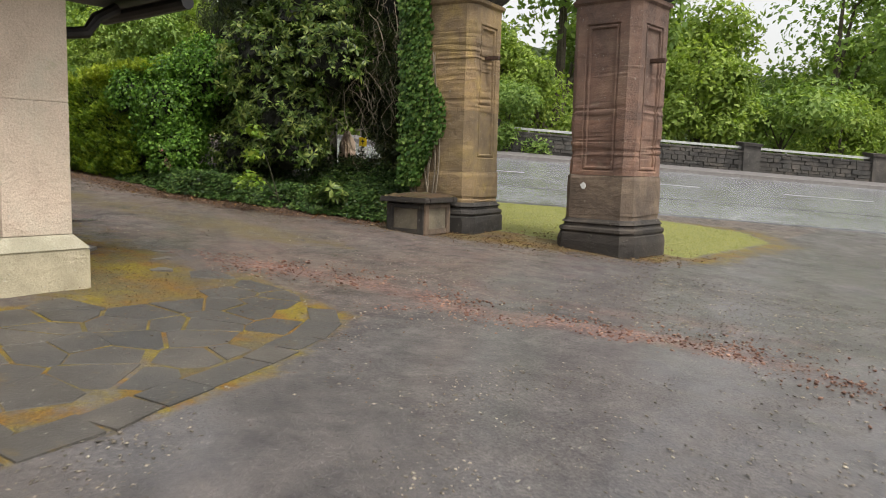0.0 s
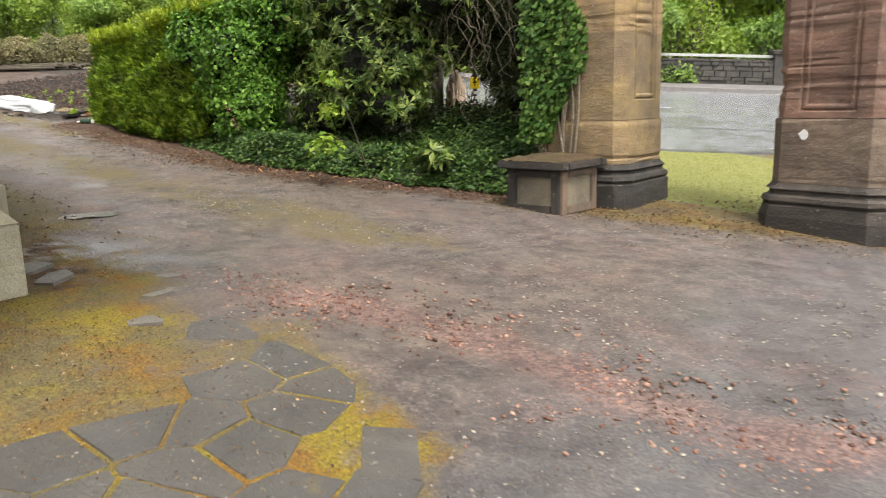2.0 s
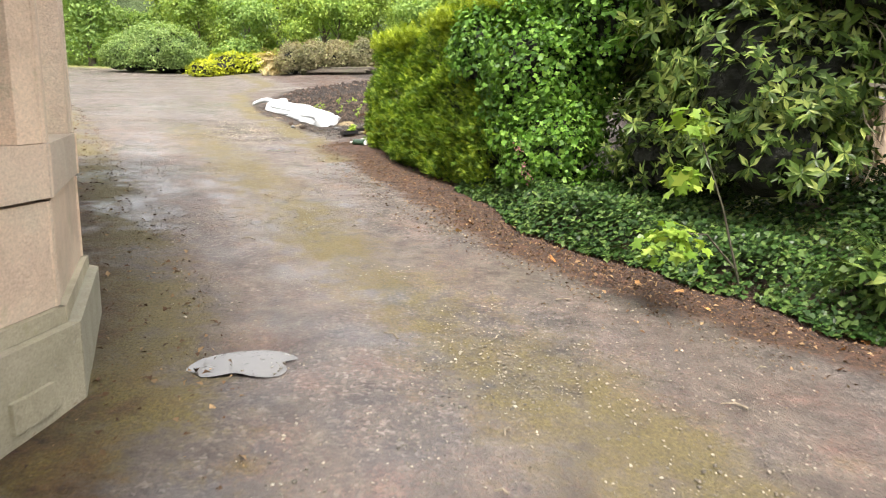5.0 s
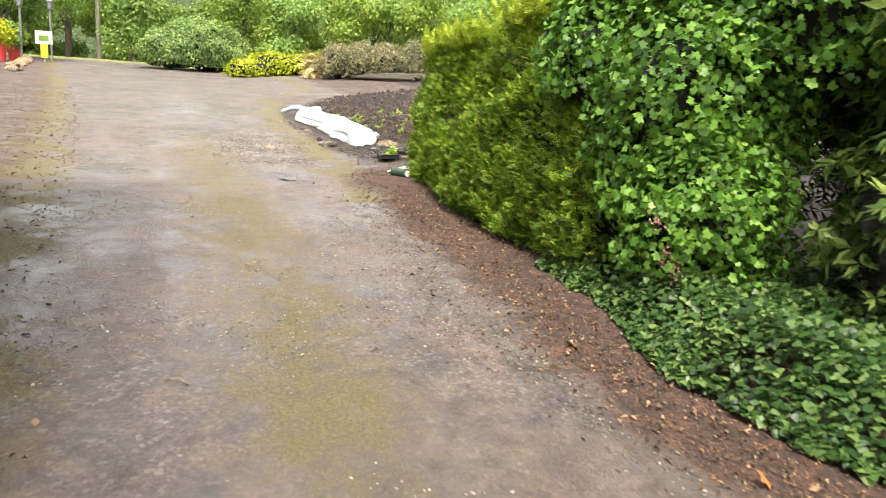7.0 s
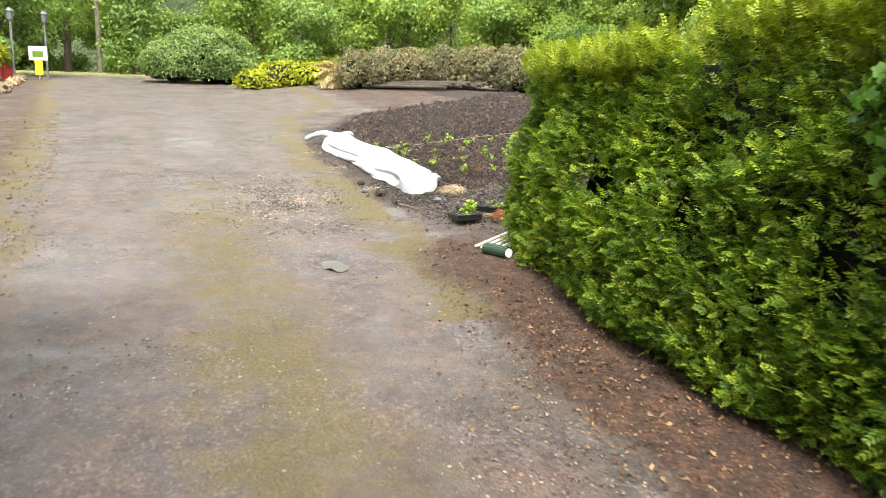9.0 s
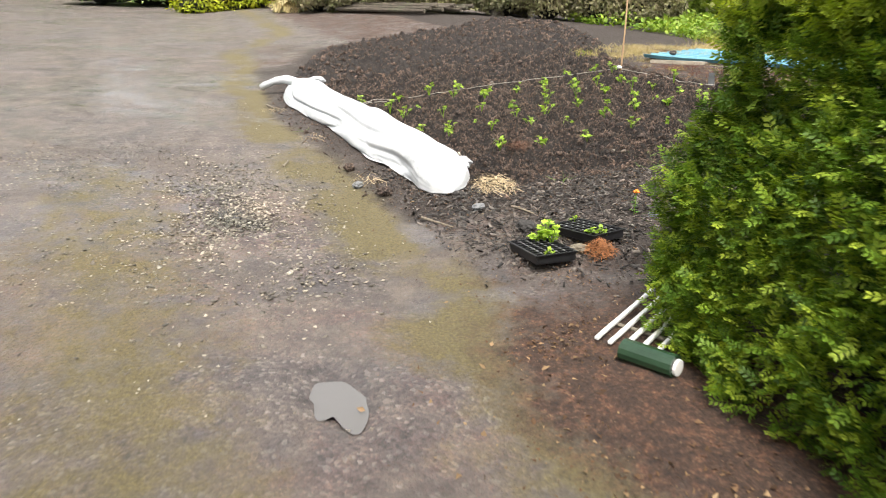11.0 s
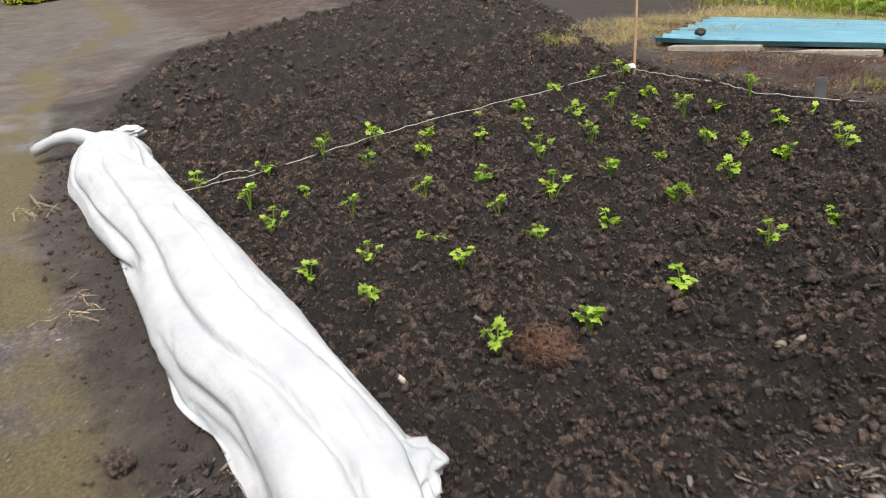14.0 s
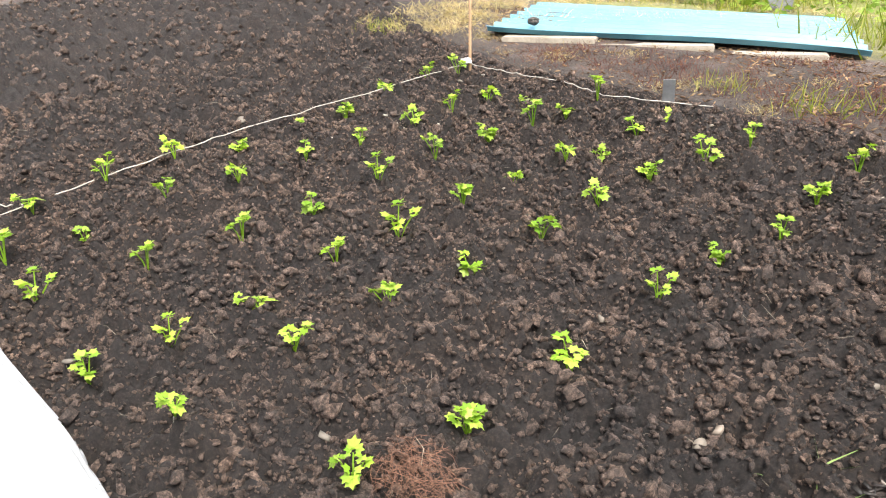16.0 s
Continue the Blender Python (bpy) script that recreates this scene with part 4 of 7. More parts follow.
def facet(p, q, z0, z1, out, thick, mat, name="wall", label="", inset0=0.0, inset1=0.0):
    a, b = Vector((*p, 0)), Vector((*q, 0))
    d = (b - a).normalized()
    nrm = Vector((d.y, -d.x, 0)) * -1
    a, b = a + d * inset0, b - d * inset1
    bm = bmesh.new()
    vs = []
    for z in (z0, z1):
        for base, off in ((a, out), (b, out), (b, out - thick), (a, out - thick)):
            w = base + nrm * off * -1
            vs.append(bm.verts.new((w.x, w.y, z)))
    for f in ((0, 1, 2, 3), (4, 5, 6, 7), (0, 1, 5, 4), (1, 2, 6, 5), (2, 3, 7, 6), (3, 0, 4, 7)):
        bm.faces.new([vs[i] for i in f])
    bmesh.ops.recalc_face_normals(bm, faces=bm.faces[:])
    return part(name, bm, mat, house, label)


for p, q in zip(BAY, BAY[1:]):
    length = math.dist(p, q)
    facet(p, q, -0.2, ZB + 0.42, 0.02, 0.36, PLINTH_STONE, "bay_plinth", "stained grey stone plinth of the bay")
    facet(p, q, ZB + 0.422, ZB + 0.49, -0.03, 0.30, PLINTH_STONE, "plinth_course")
    facet(p, q, ZB + 0.493, ZB + 0.93, -0.06, 0.28, HOUSE_STONE, "wall")
    facet(p, q, ZB + 0.945, ZB + 1.16, -0.045, 0.30, HOUSE_STONE, "sill_course")
    if length > 0.7:
        w = 0.17
        facet(p, q, ZB + 1.163, 3.4, -0.06, 0.24, HOUSE_STONE, "mullion", inset1=length - w)
        facet(p, q, ZB + 1.163, 3.4, -0.06, 0.24, HOUSE_STONE, "mullion", inset0=length - w)
        facet(p, q, 3.4, HT, -0.06, 0.28, HOUSE_STONE, "wall")
        sash = facet(p, q, ZB + 1.166, ZB + 1.24, -0.17, 0.06, WHITE_PAINT, "window_frame", "white painted sash frame", w, w)
        facet(p, q, 3.3, 3.395, -0.17, 0.06, WHITE_PAINT, "window_frame", "white painted sash frame", w, w)
        facet(p, q, ZB + 1.243, 3.298, -0.17, 0.06, WHITE_PAINT, "window_frame", "white painted sash frame", w, length - w - 0.07)
        facet(p, q, ZB + 1.243, 3.298, -0.17, 0.06, WHITE_PAINT, "window_frame", "white painted sash frame", length - w - 0.07, w)
        g = facet(p, q, ZB + 1.243, 3.298, -0.20, 0.008, GLASS, "pane", "window glass", w + 0.07, w + 0.07)
        g.parent = sash
        # Thin near-black panel behind the glass, the room's darkness put into its colour.
        facet(p, q, ZB + 1.243, 3.298, -0.60, 0.02, PAINTED_SHADE, "room_shade", "near-black panel painted as the unlit room", 0.05, 0.05)
    else:
        facet(p, q, ZB + 1.163, HT, -0.06, 0.28, HOUSE_STONE, "wall")
vent = facet((-8.28, 3.0), (-8.9, 3.34), ZB + 0.12, ZB + 0.24, 0.035, 0.02, PLINTH_STONE, "air_vent", "small cast air vent", 0.3, 0.16)
# ---- foliage shapes ----
def sprig_shape(n=7, length=1.0, width=0.30, needle=0.05):
    """A flat needle spray: slim blades that grow from one jointed spine."""
    v, f = [], []
    for i in range(n + 1):
        t = i / n
        for sx in (-1, 1):
            v.append((sx * 0.018 * (1 - 0.7 * t), length * t, 0.06 * math.sin(t * 3)))
    for i in range(n):
        f.append((2 * i, 2 * i + 1, 2 * i + 3, 2 * i + 2))
        t = i / n
        w = width * (1 - 0.55 * t)
        for k, sx in ((0, -1), (1, 1)):
            a = np.array(v[2 * i + k])
            tip = np.array((sx * w, length * (t + 0.26), a[2] - 0.06))
            side = np.cross(tip - a, [0, 0, 1.0])
            side = side / np.linalg.norm(side) * needle
            mid, c = a + (tip - a) * 0.5, len(v)
            v.extend([mid + side, tip, mid - side])
            f.append((2 * i + k, c, c + 1, c + 2))
    return np.array(v), np.array(f)


def leaf_pair(curl=0.15, w=0.28):
    """One leaf, folded along its midrib."""
    v = np.array([(0, 0, 0), (-w, 0.4, curl), (0, 0.45, 0), (w, 0.4, curl), (0, 1, -curl)])
    return v, np.array([(0, 2, 1), (0, 3, 2), (1, 2, 4), (2, 3, 4)])


def cluster(shape, count, spread=0.9, tilt=0.5, seed=1, up=0.2):
    """Several leaves round one point."""
    r = np.random.default_rng(seed)
    v0, f0 = shape
    vs, fs = [], []
    for i in range(count):
        a = i * 2.4 + r.uniform(-0.4, 0.4)
        t = r.uniform(-tilt, tilt)
        s = r.uniform(0.7, 1.1)
        ca, sa, ct, st = math.cos(a), math.sin(a), math.cos(t), math.sin(t)
        w = v0 * s
        w = np.stack([w[:, 0], w[:, 1] * ct - w[:, 2] * st, w[:, 1] * st + w[:, 2] * ct], 1)
        w = np.stack([w[:, 0] * ca - w[:, 1] * sa, w[:, 0] * sa + w[:, 1] * ca, w[:, 2] + r.uniform(-up, up)], 1)
        w[:, :2] += np.array([-sa, ca]) * spread * r.uniform(0, 0.6)
        fs.append(f0 + len(v0) * i)
        vs.append(w)
    return np.concatenate(vs), np.concatenate(fs)


def lobed_leaf(lobes=5, depth=0.42):
    """A maple- or ivy-like leaf as a fan."""
    pts = [(0, 0, 0)]
    angles = np.linspace(-2.3, 2.3, lobes * 2 + 1)
    for i, a in enumerate(angles):
        rad = (0.62 + 0.38 * math.cos(a * 0.6)) * (1.0 if i % 2 else 1 - depth)
        pts.append((math.sin(a) * rad * 0.62, 0.35 + math.cos(a) * rad * 0.62, -0.12 * rad + 0.10 * abs(math.sin(a))))
    v = np.array(pts)
    v[0] = (0, 0.3, 0.03)
    f = np.array([(0, i + 1, i) for i in range(1, len(pts) - 1)])
    return v, f


SPRIG = sprig_shape(5)
HEDGE_SPRIG = sprig_shape(4, 1.0, 0.36, 0.085)
RHODO_WHORL = cluster(leaf_pair(0.06, 0.17), 8, 0.15, 0.35, 3, 0.05)
DIAMOND = (np.array([(0, 0, 0), (-0.27, 0.45, 0.10), (0, 1, -0.08), (0.27, 0.45, 0.10)]), np.array([(0, 2, 1), (0, 3, 2)]))
TREE_CLUMP = cluster(DIAMOND, 5, 1.1, 0.9, 5, 0.5)
MAPLE = lobed_leaf(5, 0.4)
IVY_LEAF = lobed_leaf(3, 0.28)
SHRUB_LEAF = lobed_leaf(5, 0.3)


def shell_points(count, centre, radii, seed, power=0.55, rough=0.28, low=-1.0):
    """Points in the outer part of a lumpy ellipsoid, with their outward directions."""
    r = np.random.default_rng(seed)
    d = r.normal(size=(count * 2, 3))
    d /= np.linalg.norm(d, axis=1, keepdims=True)
    d = d[d[:, 2] > low][:count]
    a, e = np.arctan2(d[:, 1], d[:, 0]), np.arcsin(d[:, 2])
    lump = 1 + rough * (vnoise(a * 1.6 + 10, e * 2.4 + 10, seed, 3) - 0.5) * 2
    rad = r.uniform(0, 1, len(d)) ** power * lump
    keep = vnoise(a * 3.5 + 3, e * 4 + 8, seed + 5, 2) > r.uniform(0.1, 0.62, len(d))
    p = np.array(centre) + d * rad[:, None] * np.array(radii)
    return p[keep], d[keep]


def foliage(name, shape, pts, nrm, size, material, parent, seed=0, droop=0.5, label=""):
    """Leaves at points, facing partly outward, partly up, at chance angles."""
    r = np.random.default_rng(seed + 100)
    n = nrm * 0.7 + r.normal(scale=0.5, size=nrm.shape) + np.array([0, 0, droop])
    return scatter_mesh(name, *shape, pts, frames_from(n, r.uniform(0, math.tau, len(pts))), r.uniform(size * 0.6, size * 1.25, len(pts)), material, parent, label)


def lumpy_core(centre, radii, seed, rough=0.3, segs=28):
    bm = bmesh.new()
    bmesh.ops.create_icosphere(bm, subdivisions=4, radius=1.0)
    for v in bm.verts:
        k = 1 + rough * noise.noise(v.co * 2.1 + Vector((seed, 0, 0))) + 0.12 * noise.noise(v.co * 7 + Vector((0, seed, 0)))
        v.co = Vector((centre[0] + v.co.x * radii[0] * k, centre[1] + v.co.y * radii[1] * k, centre[2] + v.co.z * radii[2] * k))
    return bm


# ---- clipped yew hedge beside the drive ----
def hedge_surface(count, seed):
    """Points on the faces of the hedge block: front, top, west end."""
    r = np.random.default_rng(seed)
    x0, x1, y0, y1 = -16.92, -12.7, 6.72, 8.3
    kind = r.choice(3, count, p=[0.58, 0.25, 0.17])
    u, v = r.uniform(0, 1, count), r.uniform(0, 1, count)
    x = np.where(kind == 2, x0, x0 + (x1 - x0) * u)
    front = np.interp(x, [-16.9, -16.3, -15.5, -14.5, -12.7], [6.82, 6.72, 6.70, 6.78, 6.92])
    top = np.interp(x, [-16.6, -15.4, -14, -12.7], [1.52, 1.72, 1.98, 2.1]) + (vnoise(x * 1.8, u * 3, 4) - 0.5) * 0.25
    y = np.where(kind == 0, front, np.where(kind == 1, front + (y1 - front) * v, front + (y1 - front) * u))
    h = np.where(kind == 1, top, top * (0.04 + 0.96 * v))
    # the front swells in the middle and tucks in below
    belly = 0.24 * np.sin(np.clip(h / 1.6, 0, 1) * math.pi) + (vnoise(x * 1.7, h * 1.7, 8) - 0.5) * 0.45
    y = np.where(kind == 0, y - 0.04 - belly * 0.5 + 0.24 * h / top, y)
    x = np.where(kind == 2, x + 0.12 - 0.8 * (vnoise(y * 2.0, h * 2.0, 12) - 0.5) - 0.1 * np.sin(np.clip(h / 1.6, 0, 1) * math.pi), x)
    nrm = np.zeros((count, 3))
    nrm[kind == 0] = (0, -1, 0.5)
    nrm[kind == 1] = (0, -0.1, 1)
    nrm[kind == 2] = (-1, -0.1, 0.25)
    p = np.stack([x, y, gz(x, np.minimum(y, 7.2)) + h], 1)
    p -= nrm * (r.uniform(0, 0.16, count) + 0.20 * np.clip(0.55 - vnoise(x * 4.5 + y * 4.5, h * 5.5, 26, 2), 0, 1))[:, None]
    keep = 0.55 * vnoise(x * 3 + y * 3, h * 3.4, 21) + 0.45 * vnoise(x * 8 + y * 8, h * 8, 23, 2) > r.uniform(0.28, 0.58, count)
    return p[keep], nrm[keep], h[keep] / top[keep]


hedge = thing("yew_hedge", Matrix.Translation(gp(-14.6, 7.5)), "clipped yew hedge, dark green with yellow-green tips", "hedge")
inv = hedge.matrix_world.inverted()


def under(ob, parent):
    ob.parent = parent
    ob.matrix_parent_inverse = parent.matrix_world.inverted()
    return ob


# Solid near-black block fills the hedge; its inner shade is put into the colour.
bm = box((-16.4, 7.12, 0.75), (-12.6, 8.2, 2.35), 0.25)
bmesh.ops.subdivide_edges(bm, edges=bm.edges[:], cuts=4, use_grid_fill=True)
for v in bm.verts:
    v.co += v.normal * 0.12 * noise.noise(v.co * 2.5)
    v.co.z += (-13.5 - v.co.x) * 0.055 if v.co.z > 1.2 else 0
under(part("inner_shade", bm, PAINTED_SHADE, None, "near-black solid core painted as inner shade"), hedge)


def sprays(name, pts, nrm, size, material, seed, label=""):
    """Sprays that grow outward from a clipped face, their flat sides mostly up."""
    q = np.random.default_rng(seed)
    y = nrm / np.linalg.norm(nrm, axis=1, keepdims=True) + q.normal(scale=0.62, size=nrm.shape) + np.array([0, 0, 0.1])
    y /= np.linalg.norm(y, axis=1, keepdims=True)
    z = np.array([0, 0, 1.0]) + 0.5 * nrm + q.normal(scale=0.4, size=nrm.shape)
    x = np.cross(y, z)
    x /= np.linalg.norm(x, axis=1, keepdims=True)
    rot = np.stack([x, y, np.cross(x, y)], 2)
    return scatter_mesh(name, *HEDGE_SPRIG, pts, rot, q.uniform(size * 0.55, size * 1.3, len(pts)), material, None, label)


hp, hn, hh = hedge_surface(72000, 41)
hi_mask = hh + 0.3 * (vnoise(hp[:, 0] * 4, hp[:, 1] * 4 + hp[:, 2] * 4, 77) - 0.5) > 0.9
under(sprays("foliage", hp[~hi_mask], hn[~hi_mask], 0.066, YEW, 3), hedge)
under(sprays("young_growth", hp[hi_mask], hn[hi_mask], 0.068, YEW_TOP, 4, "yellow-green young tips"), hedge)


def bush(name, label, category, blobs, shape, size, mat, count, core=0.72, seed=1, droop=0.4, stems=(), rough=0.28, low=-0.6, power=0.35):
    """A shrub of several lumpy leaf masses over near-black cores painted as inner shade."""
    b = blobs[0]
    g = float(gz(b[0][0], b[0][1]))
    ob = thing(name, Matrix.Translation((b[0][0], b[0][1], g)), label, category)
    pts, nrm = [], []
    for i, (c, r3) in enumerate(blobs):
        p, n = shell_points(int(count * r3[0] * r3[2]), c, r3, seed + i * 7, power, rough, low)
        ok = p[:, 2] > gz(p[:, 0], p[:, 1]) + 0.03
        pts.append(p[ok])
        nrm.append(n[ok])
        # Near-black solid core: shade between the leaves given by colour.
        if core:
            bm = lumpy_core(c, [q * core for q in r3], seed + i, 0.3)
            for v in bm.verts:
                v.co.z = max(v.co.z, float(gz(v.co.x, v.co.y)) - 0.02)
            under(part("inner_shade", bm, PAINTED_SHADE, None, "near-black solid core painted as inner shade"), ob)
    under(foliage("foliage", shape, np.concatenate(pts), np.concatenate(nrm), size, mat, None, seed, droop), ob)
    for s in stems:
        under(part("stem", tube(*s), BARK, None), ob)
    return ob


def gzf(x, y, up):
    return (x, y, float(gz(x, y)) + up)


# ---- shrubs between the hedge and the gate ----
bush("lobed_leaf_shrub", "leafy green shrub with lobed leaves beside the yew hedge", "shrub",
     [(gzf(-12.55, 7.5, 1.15), (0.75, 0.75, 1.1)), (gzf(-12.2, 7.35, 0.6), (0.6, 0.5, 0.6)), (gzf(-13.2, 7.55, 1.7), (0.7, 0.6, 0.5)), (gzf(-12.1, 7.9, 1.9), (0.8, 0.6, 0.75)), (gzf(-13.15, 7.0, 1.5), (0.42, 0.36, 0.5))],
     SHRUB_LEAF, 0.058, SHRUB, 21000, 0.6, 11, 0.3, power=0.35)
lobed_shrub = bpy.data.objects["lobed_leaf_shrub"]
PINK_PETAL = leaf_mat("faded_pink_petals", (0.22, 0.07, 0.10), (0.38, 0.15, 0.20), (0.50, 0.30, 0.28), 0.6, 0.25, 3.0)
frng = np.random.default_rng(88)
for fx, fy, fz in ((-11.78, 6.86, 1.04), (-11.70, 6.88, 1.0), (-11.92, 6.88, 1.22)):
    p = np.array((fx, fy, fz)) + frng.normal(0, 1, (26, 3)) * np.array((0.016, 0.016, 0.04))
    under(scatter_mesh("flower_cluster", *DIAMOND, p, frames_from(frng.normal(0, 1, (26, 3)), frng.uniform(0, math.tau, 26)), frng.uniform(0.016, 0.026, 26), PINK_PETAL, None, "drooping faded pink flowers"), lobed_shrub)["kind"] = "stuff"
bush("rhododendron", "large rhododendron with leathery dark green leaves", "shrub",
     [(gzf(-10.25, 8.15, 1.35), (1.05, 0.75, 0.95)), (gzf(-10.8, 8.2, 2.2), (0.95, 0.8, 0.9)), (gzf(-9.45, 8.3, 2.35), (0.8, 0.7, 0.75)), (gzf(-9.95, 7.95, 0.85), (0.7, 0.5, 0.5)),
      (gzf(-11.1, 7.9, 0.75), (0.55, 0.5, 0.6)), (gzf(-11.5, 8.4, 1.1), (0.65, 0.45, 0.95)), (gzf(-9.9, 8.5, 3.0), (1.1, 0.8, 0.7))],
     RHODO_WHORL, 0.122, RHODO, 1250, 0.62, 23, 0.35, rough=0.4)
bush("young_maple_sapling", "bright yellow-green maple sapling at the drive edge", "sapling",
     [(gzf(-9.15, 6.5, 0.42), (0.22, 0.17, 0.16)), (gzf(-9.25, 6.65, 0.78), (0.16, 0.12, 0.09)), (gzf(-9.3, 6.7, 1.1), (0.2, 0.14, 0.10))],
     MAPLE, 0.10, BRIGHT, 2800, 0, 31, 0.8, [([gzf(-9.35, 7.25, 0), gzf(-9.3, 7.0, 0.6), gzf(-9.28, 6.75, 1.1)], 0.010, 5, 0.4), ([gzf(-9.33, 7.15, 0.2), gzf(-9.25, 6.85, 0.45), gzf(-9.16, 6.55, 0.5)], 0.008, 5, 0.4)])
bush("rhododendron_seedling", "small rhododendron seedling among ivy", "shrub",
     [(gzf(-8.55, 7.5, 0.3), (0.3, 0.25, 0.22))], RHODO_WHORL, 0.16, RHODO, 700, 0, 37, 0.8)
# dark conifer: trunk, limbs, hanging sprays
conifer = thing("dark_conifer", Matrix.Translation(gp(-10.2, 9.9)), "large dark evergreen tree with hanging twiggy branches", "tree")
under(part("trunk", tube([gzf(-11.5, 10.1, -0.1), gzf(-11.4, 10.1, 2), gzf(-10.9, 10.0, 5), gzf(-10.6, 10, 9)], 0.28, 10, 0.25), BARK, None), conifer)
cp, cn = [], []
for i, (c, r3, n) in enumerate([((-10.6, 9.5, 4.9), (2.6, 1.5, 2.6), 8000), ((-8.55, 9.2, 4.3), (1.25, 0.9, 1.7), 3600), ((-12.4, 9.2, 3.0), (1.3, 1.1, 2.0), 4200), ((-8.0, 9.1, 3.0), (0.85, 0.6, 0.9), 1700),
                                ((-10.3, 10.0, 8.0), (2.0, 1.8, 2.5), 3500), ((-11.6, 9.0, 1.8), (1.2, 0.7, 1.3), 2600), ((-9.35, 9.0, 2.65), (0.9, 0.6, 0.95), 2600), ((-8.2, 8.95, 2.3), (0.75, 0.45, 0.86), 2600), ((-7.75, 8.75, 1.95), (0.42, 0.3, 1.0), 1800), ((-8.55, 9.0, 1.62), (0.42, 0.3, 0.30), 1500), ((-8.2, 9.0, 1.35), (0.4, 0.3, 0.36), 1500), ((-9.1, 9.0, 0.85), (0.9, 0.3, 0.22), 1500)]):
    p, nn = shell_points(n, c, r3, 60 + i, 0.4, 0.3)
    ok = p[:, 2] > gz(p[:, 0], p[:, 1]) + 0.05
    cp.append(p[ok])
    cn.append(nn[ok])
    # Near-black lumps give the crown its inner shade by colour.
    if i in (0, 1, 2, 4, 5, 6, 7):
        under(part("inner_shade", lumpy_core(c, [q * 0.72 for q in r3], 60 + i), PAINTED_SHADE, None, "near-black solid core painted as inner shade"), conifer)
under(foliage("foliage", SPRIG, np.concatenate(cp), np.concatenate(cn), 0.30, DARK_LEAF, None, 61, -0.2), conifer)
for i in range(230):
    x, y = random.uniform(-10.4, -7.3), random.uniform(8.3, 8.9)
    z = float(gz(x, y)) + random.uniform(1.75, 3.6)
    pts = [Vector((x, y, z))]
    for k in range(8):
        pts.append(pts[-1] + Vector((random.uniform(-0.13, 0.17), random.uniform(-0.09, 0.06), random.uniform(-0.24, -0.02))))
    under(part("hanging_twig", tube(pts, random.uniform(0.004, 0.009), 4, 0.3), TWIG, None), conifer)

# ---- ivy: a carpet under the shrubs, and a mantle on the pillar ----
ivy_carpet = thing("ivy_carpet", Matrix.Translation(gp(-10, 7.4)), "low carpet of glossy ivy under the shrubs", "ivy", kind="stuff")
r = np.random.default_rng(77)
k = 42000
ix = r.uniform(-13.2, -7.35, k)
front = np.interp(ix, [p[0] for p in IVY_EDGE], [p[1] for p in IVY_EDGE]) + (vnoise(ix * 2.2, ix * 0, 5) - 0.5) * 0.35
iy = front + r.uniform(0, 1, k) ** 1.4 * np.interp(ix, [-16, -13, -12, -7.4], [0.2, 0.35, 1.6, 2.0])
ih = np.clip((iy - front) * 1.1, 0, 0.3) * (0.5 + vnoise(ix * 2, iy * 2, 6)) + np.clip(iy - 7.9, 0, 1.2) * 0.55
ip = np.stack([ix, iy, gz(ix, iy) + 0.03 + ih * r.uniform(0.5, 1.0, k)], 1)
inn = np.stack([r.normal(0, 0.45, k), -0.5 + r.normal(0, 0.45, k), np.ones(k)], 1)
keep = (vnoise(ix * 4, iy * 4, 16) > r.uniform(0.05, 0.5, k)) & ((iy < 8.6) | (ix < -8.2))
under(scatter_mesh("ivy_leaves", *IVY_LEAF, ip[keep], frames_from(inn[keep], r.uniform(0, math.tau, keep.sum())), r.uniform(0.024, 0.06, keep.sum()), IVY), ivy_carpet)

mantle = thing("pillar_ivy", p1.matrix_world.copy(), "thick ivy climbing the ochre gate pillar", "ivy")
k = 8200
side = r.uniform(0, 1, k)
zz = r.uniform(0.62, 3.55, k)
# over the west face and the west part of the south face
spread = np.interp(zz, [0.6, 0.9, 1.35, 1.7, 2.2, 2.8, 3.5], [0.16, 0.26, 0.52, 0.50, 0.36, 0.26, 0.3]) * (0.8 + 0.4 * vnoise(zz * 4, zz * 0, 3))
south = side < 0.62
ux = np.where(south, -0.63 + r.uniform(0, 1, k) * (0.18 + spread), -0.48 - r.uniform(0, 0.2, k))
uy = np.where(south, -0.475 - r.uniform(0, 0.13, k) * np.where(zz < 2.9, 1, 1.5), -0.45 + r.uniform(0, 0.85, k))
mp = np.stack([ux, uy, zz], 1)
mn = np.where(south[:, None], np.array([[-0.2, -1, 0.35]]), np.array([[-1, -0.2, 0.35]])) + r.normal(0, 0.28, (k, 3))
mo = scatter_mesh("ivy_leaves", *IVY_LEAF, mp, frames_from(mn, r.normal(math.pi, 0.6, k)), r.uniform(0.04, 0.075, k), CLIMBING_IVY)
mo.parent = mantle
for i in range(9):
    x = random.uniform(-0.5, 0.0)
    pts = [Vector((x, -0.55, 0.0))]
    for q in range(12):
        pts.append(Vector((pts[-1].x + random.uniform(-0.05, 0.04), -0.49 - random.uniform(0, 0.02), 0.0 + 0.2 * (q + 1))))
    part("ivy_stem", tube(pts, 0.014, 5, 0.5), TWIG, mantle)

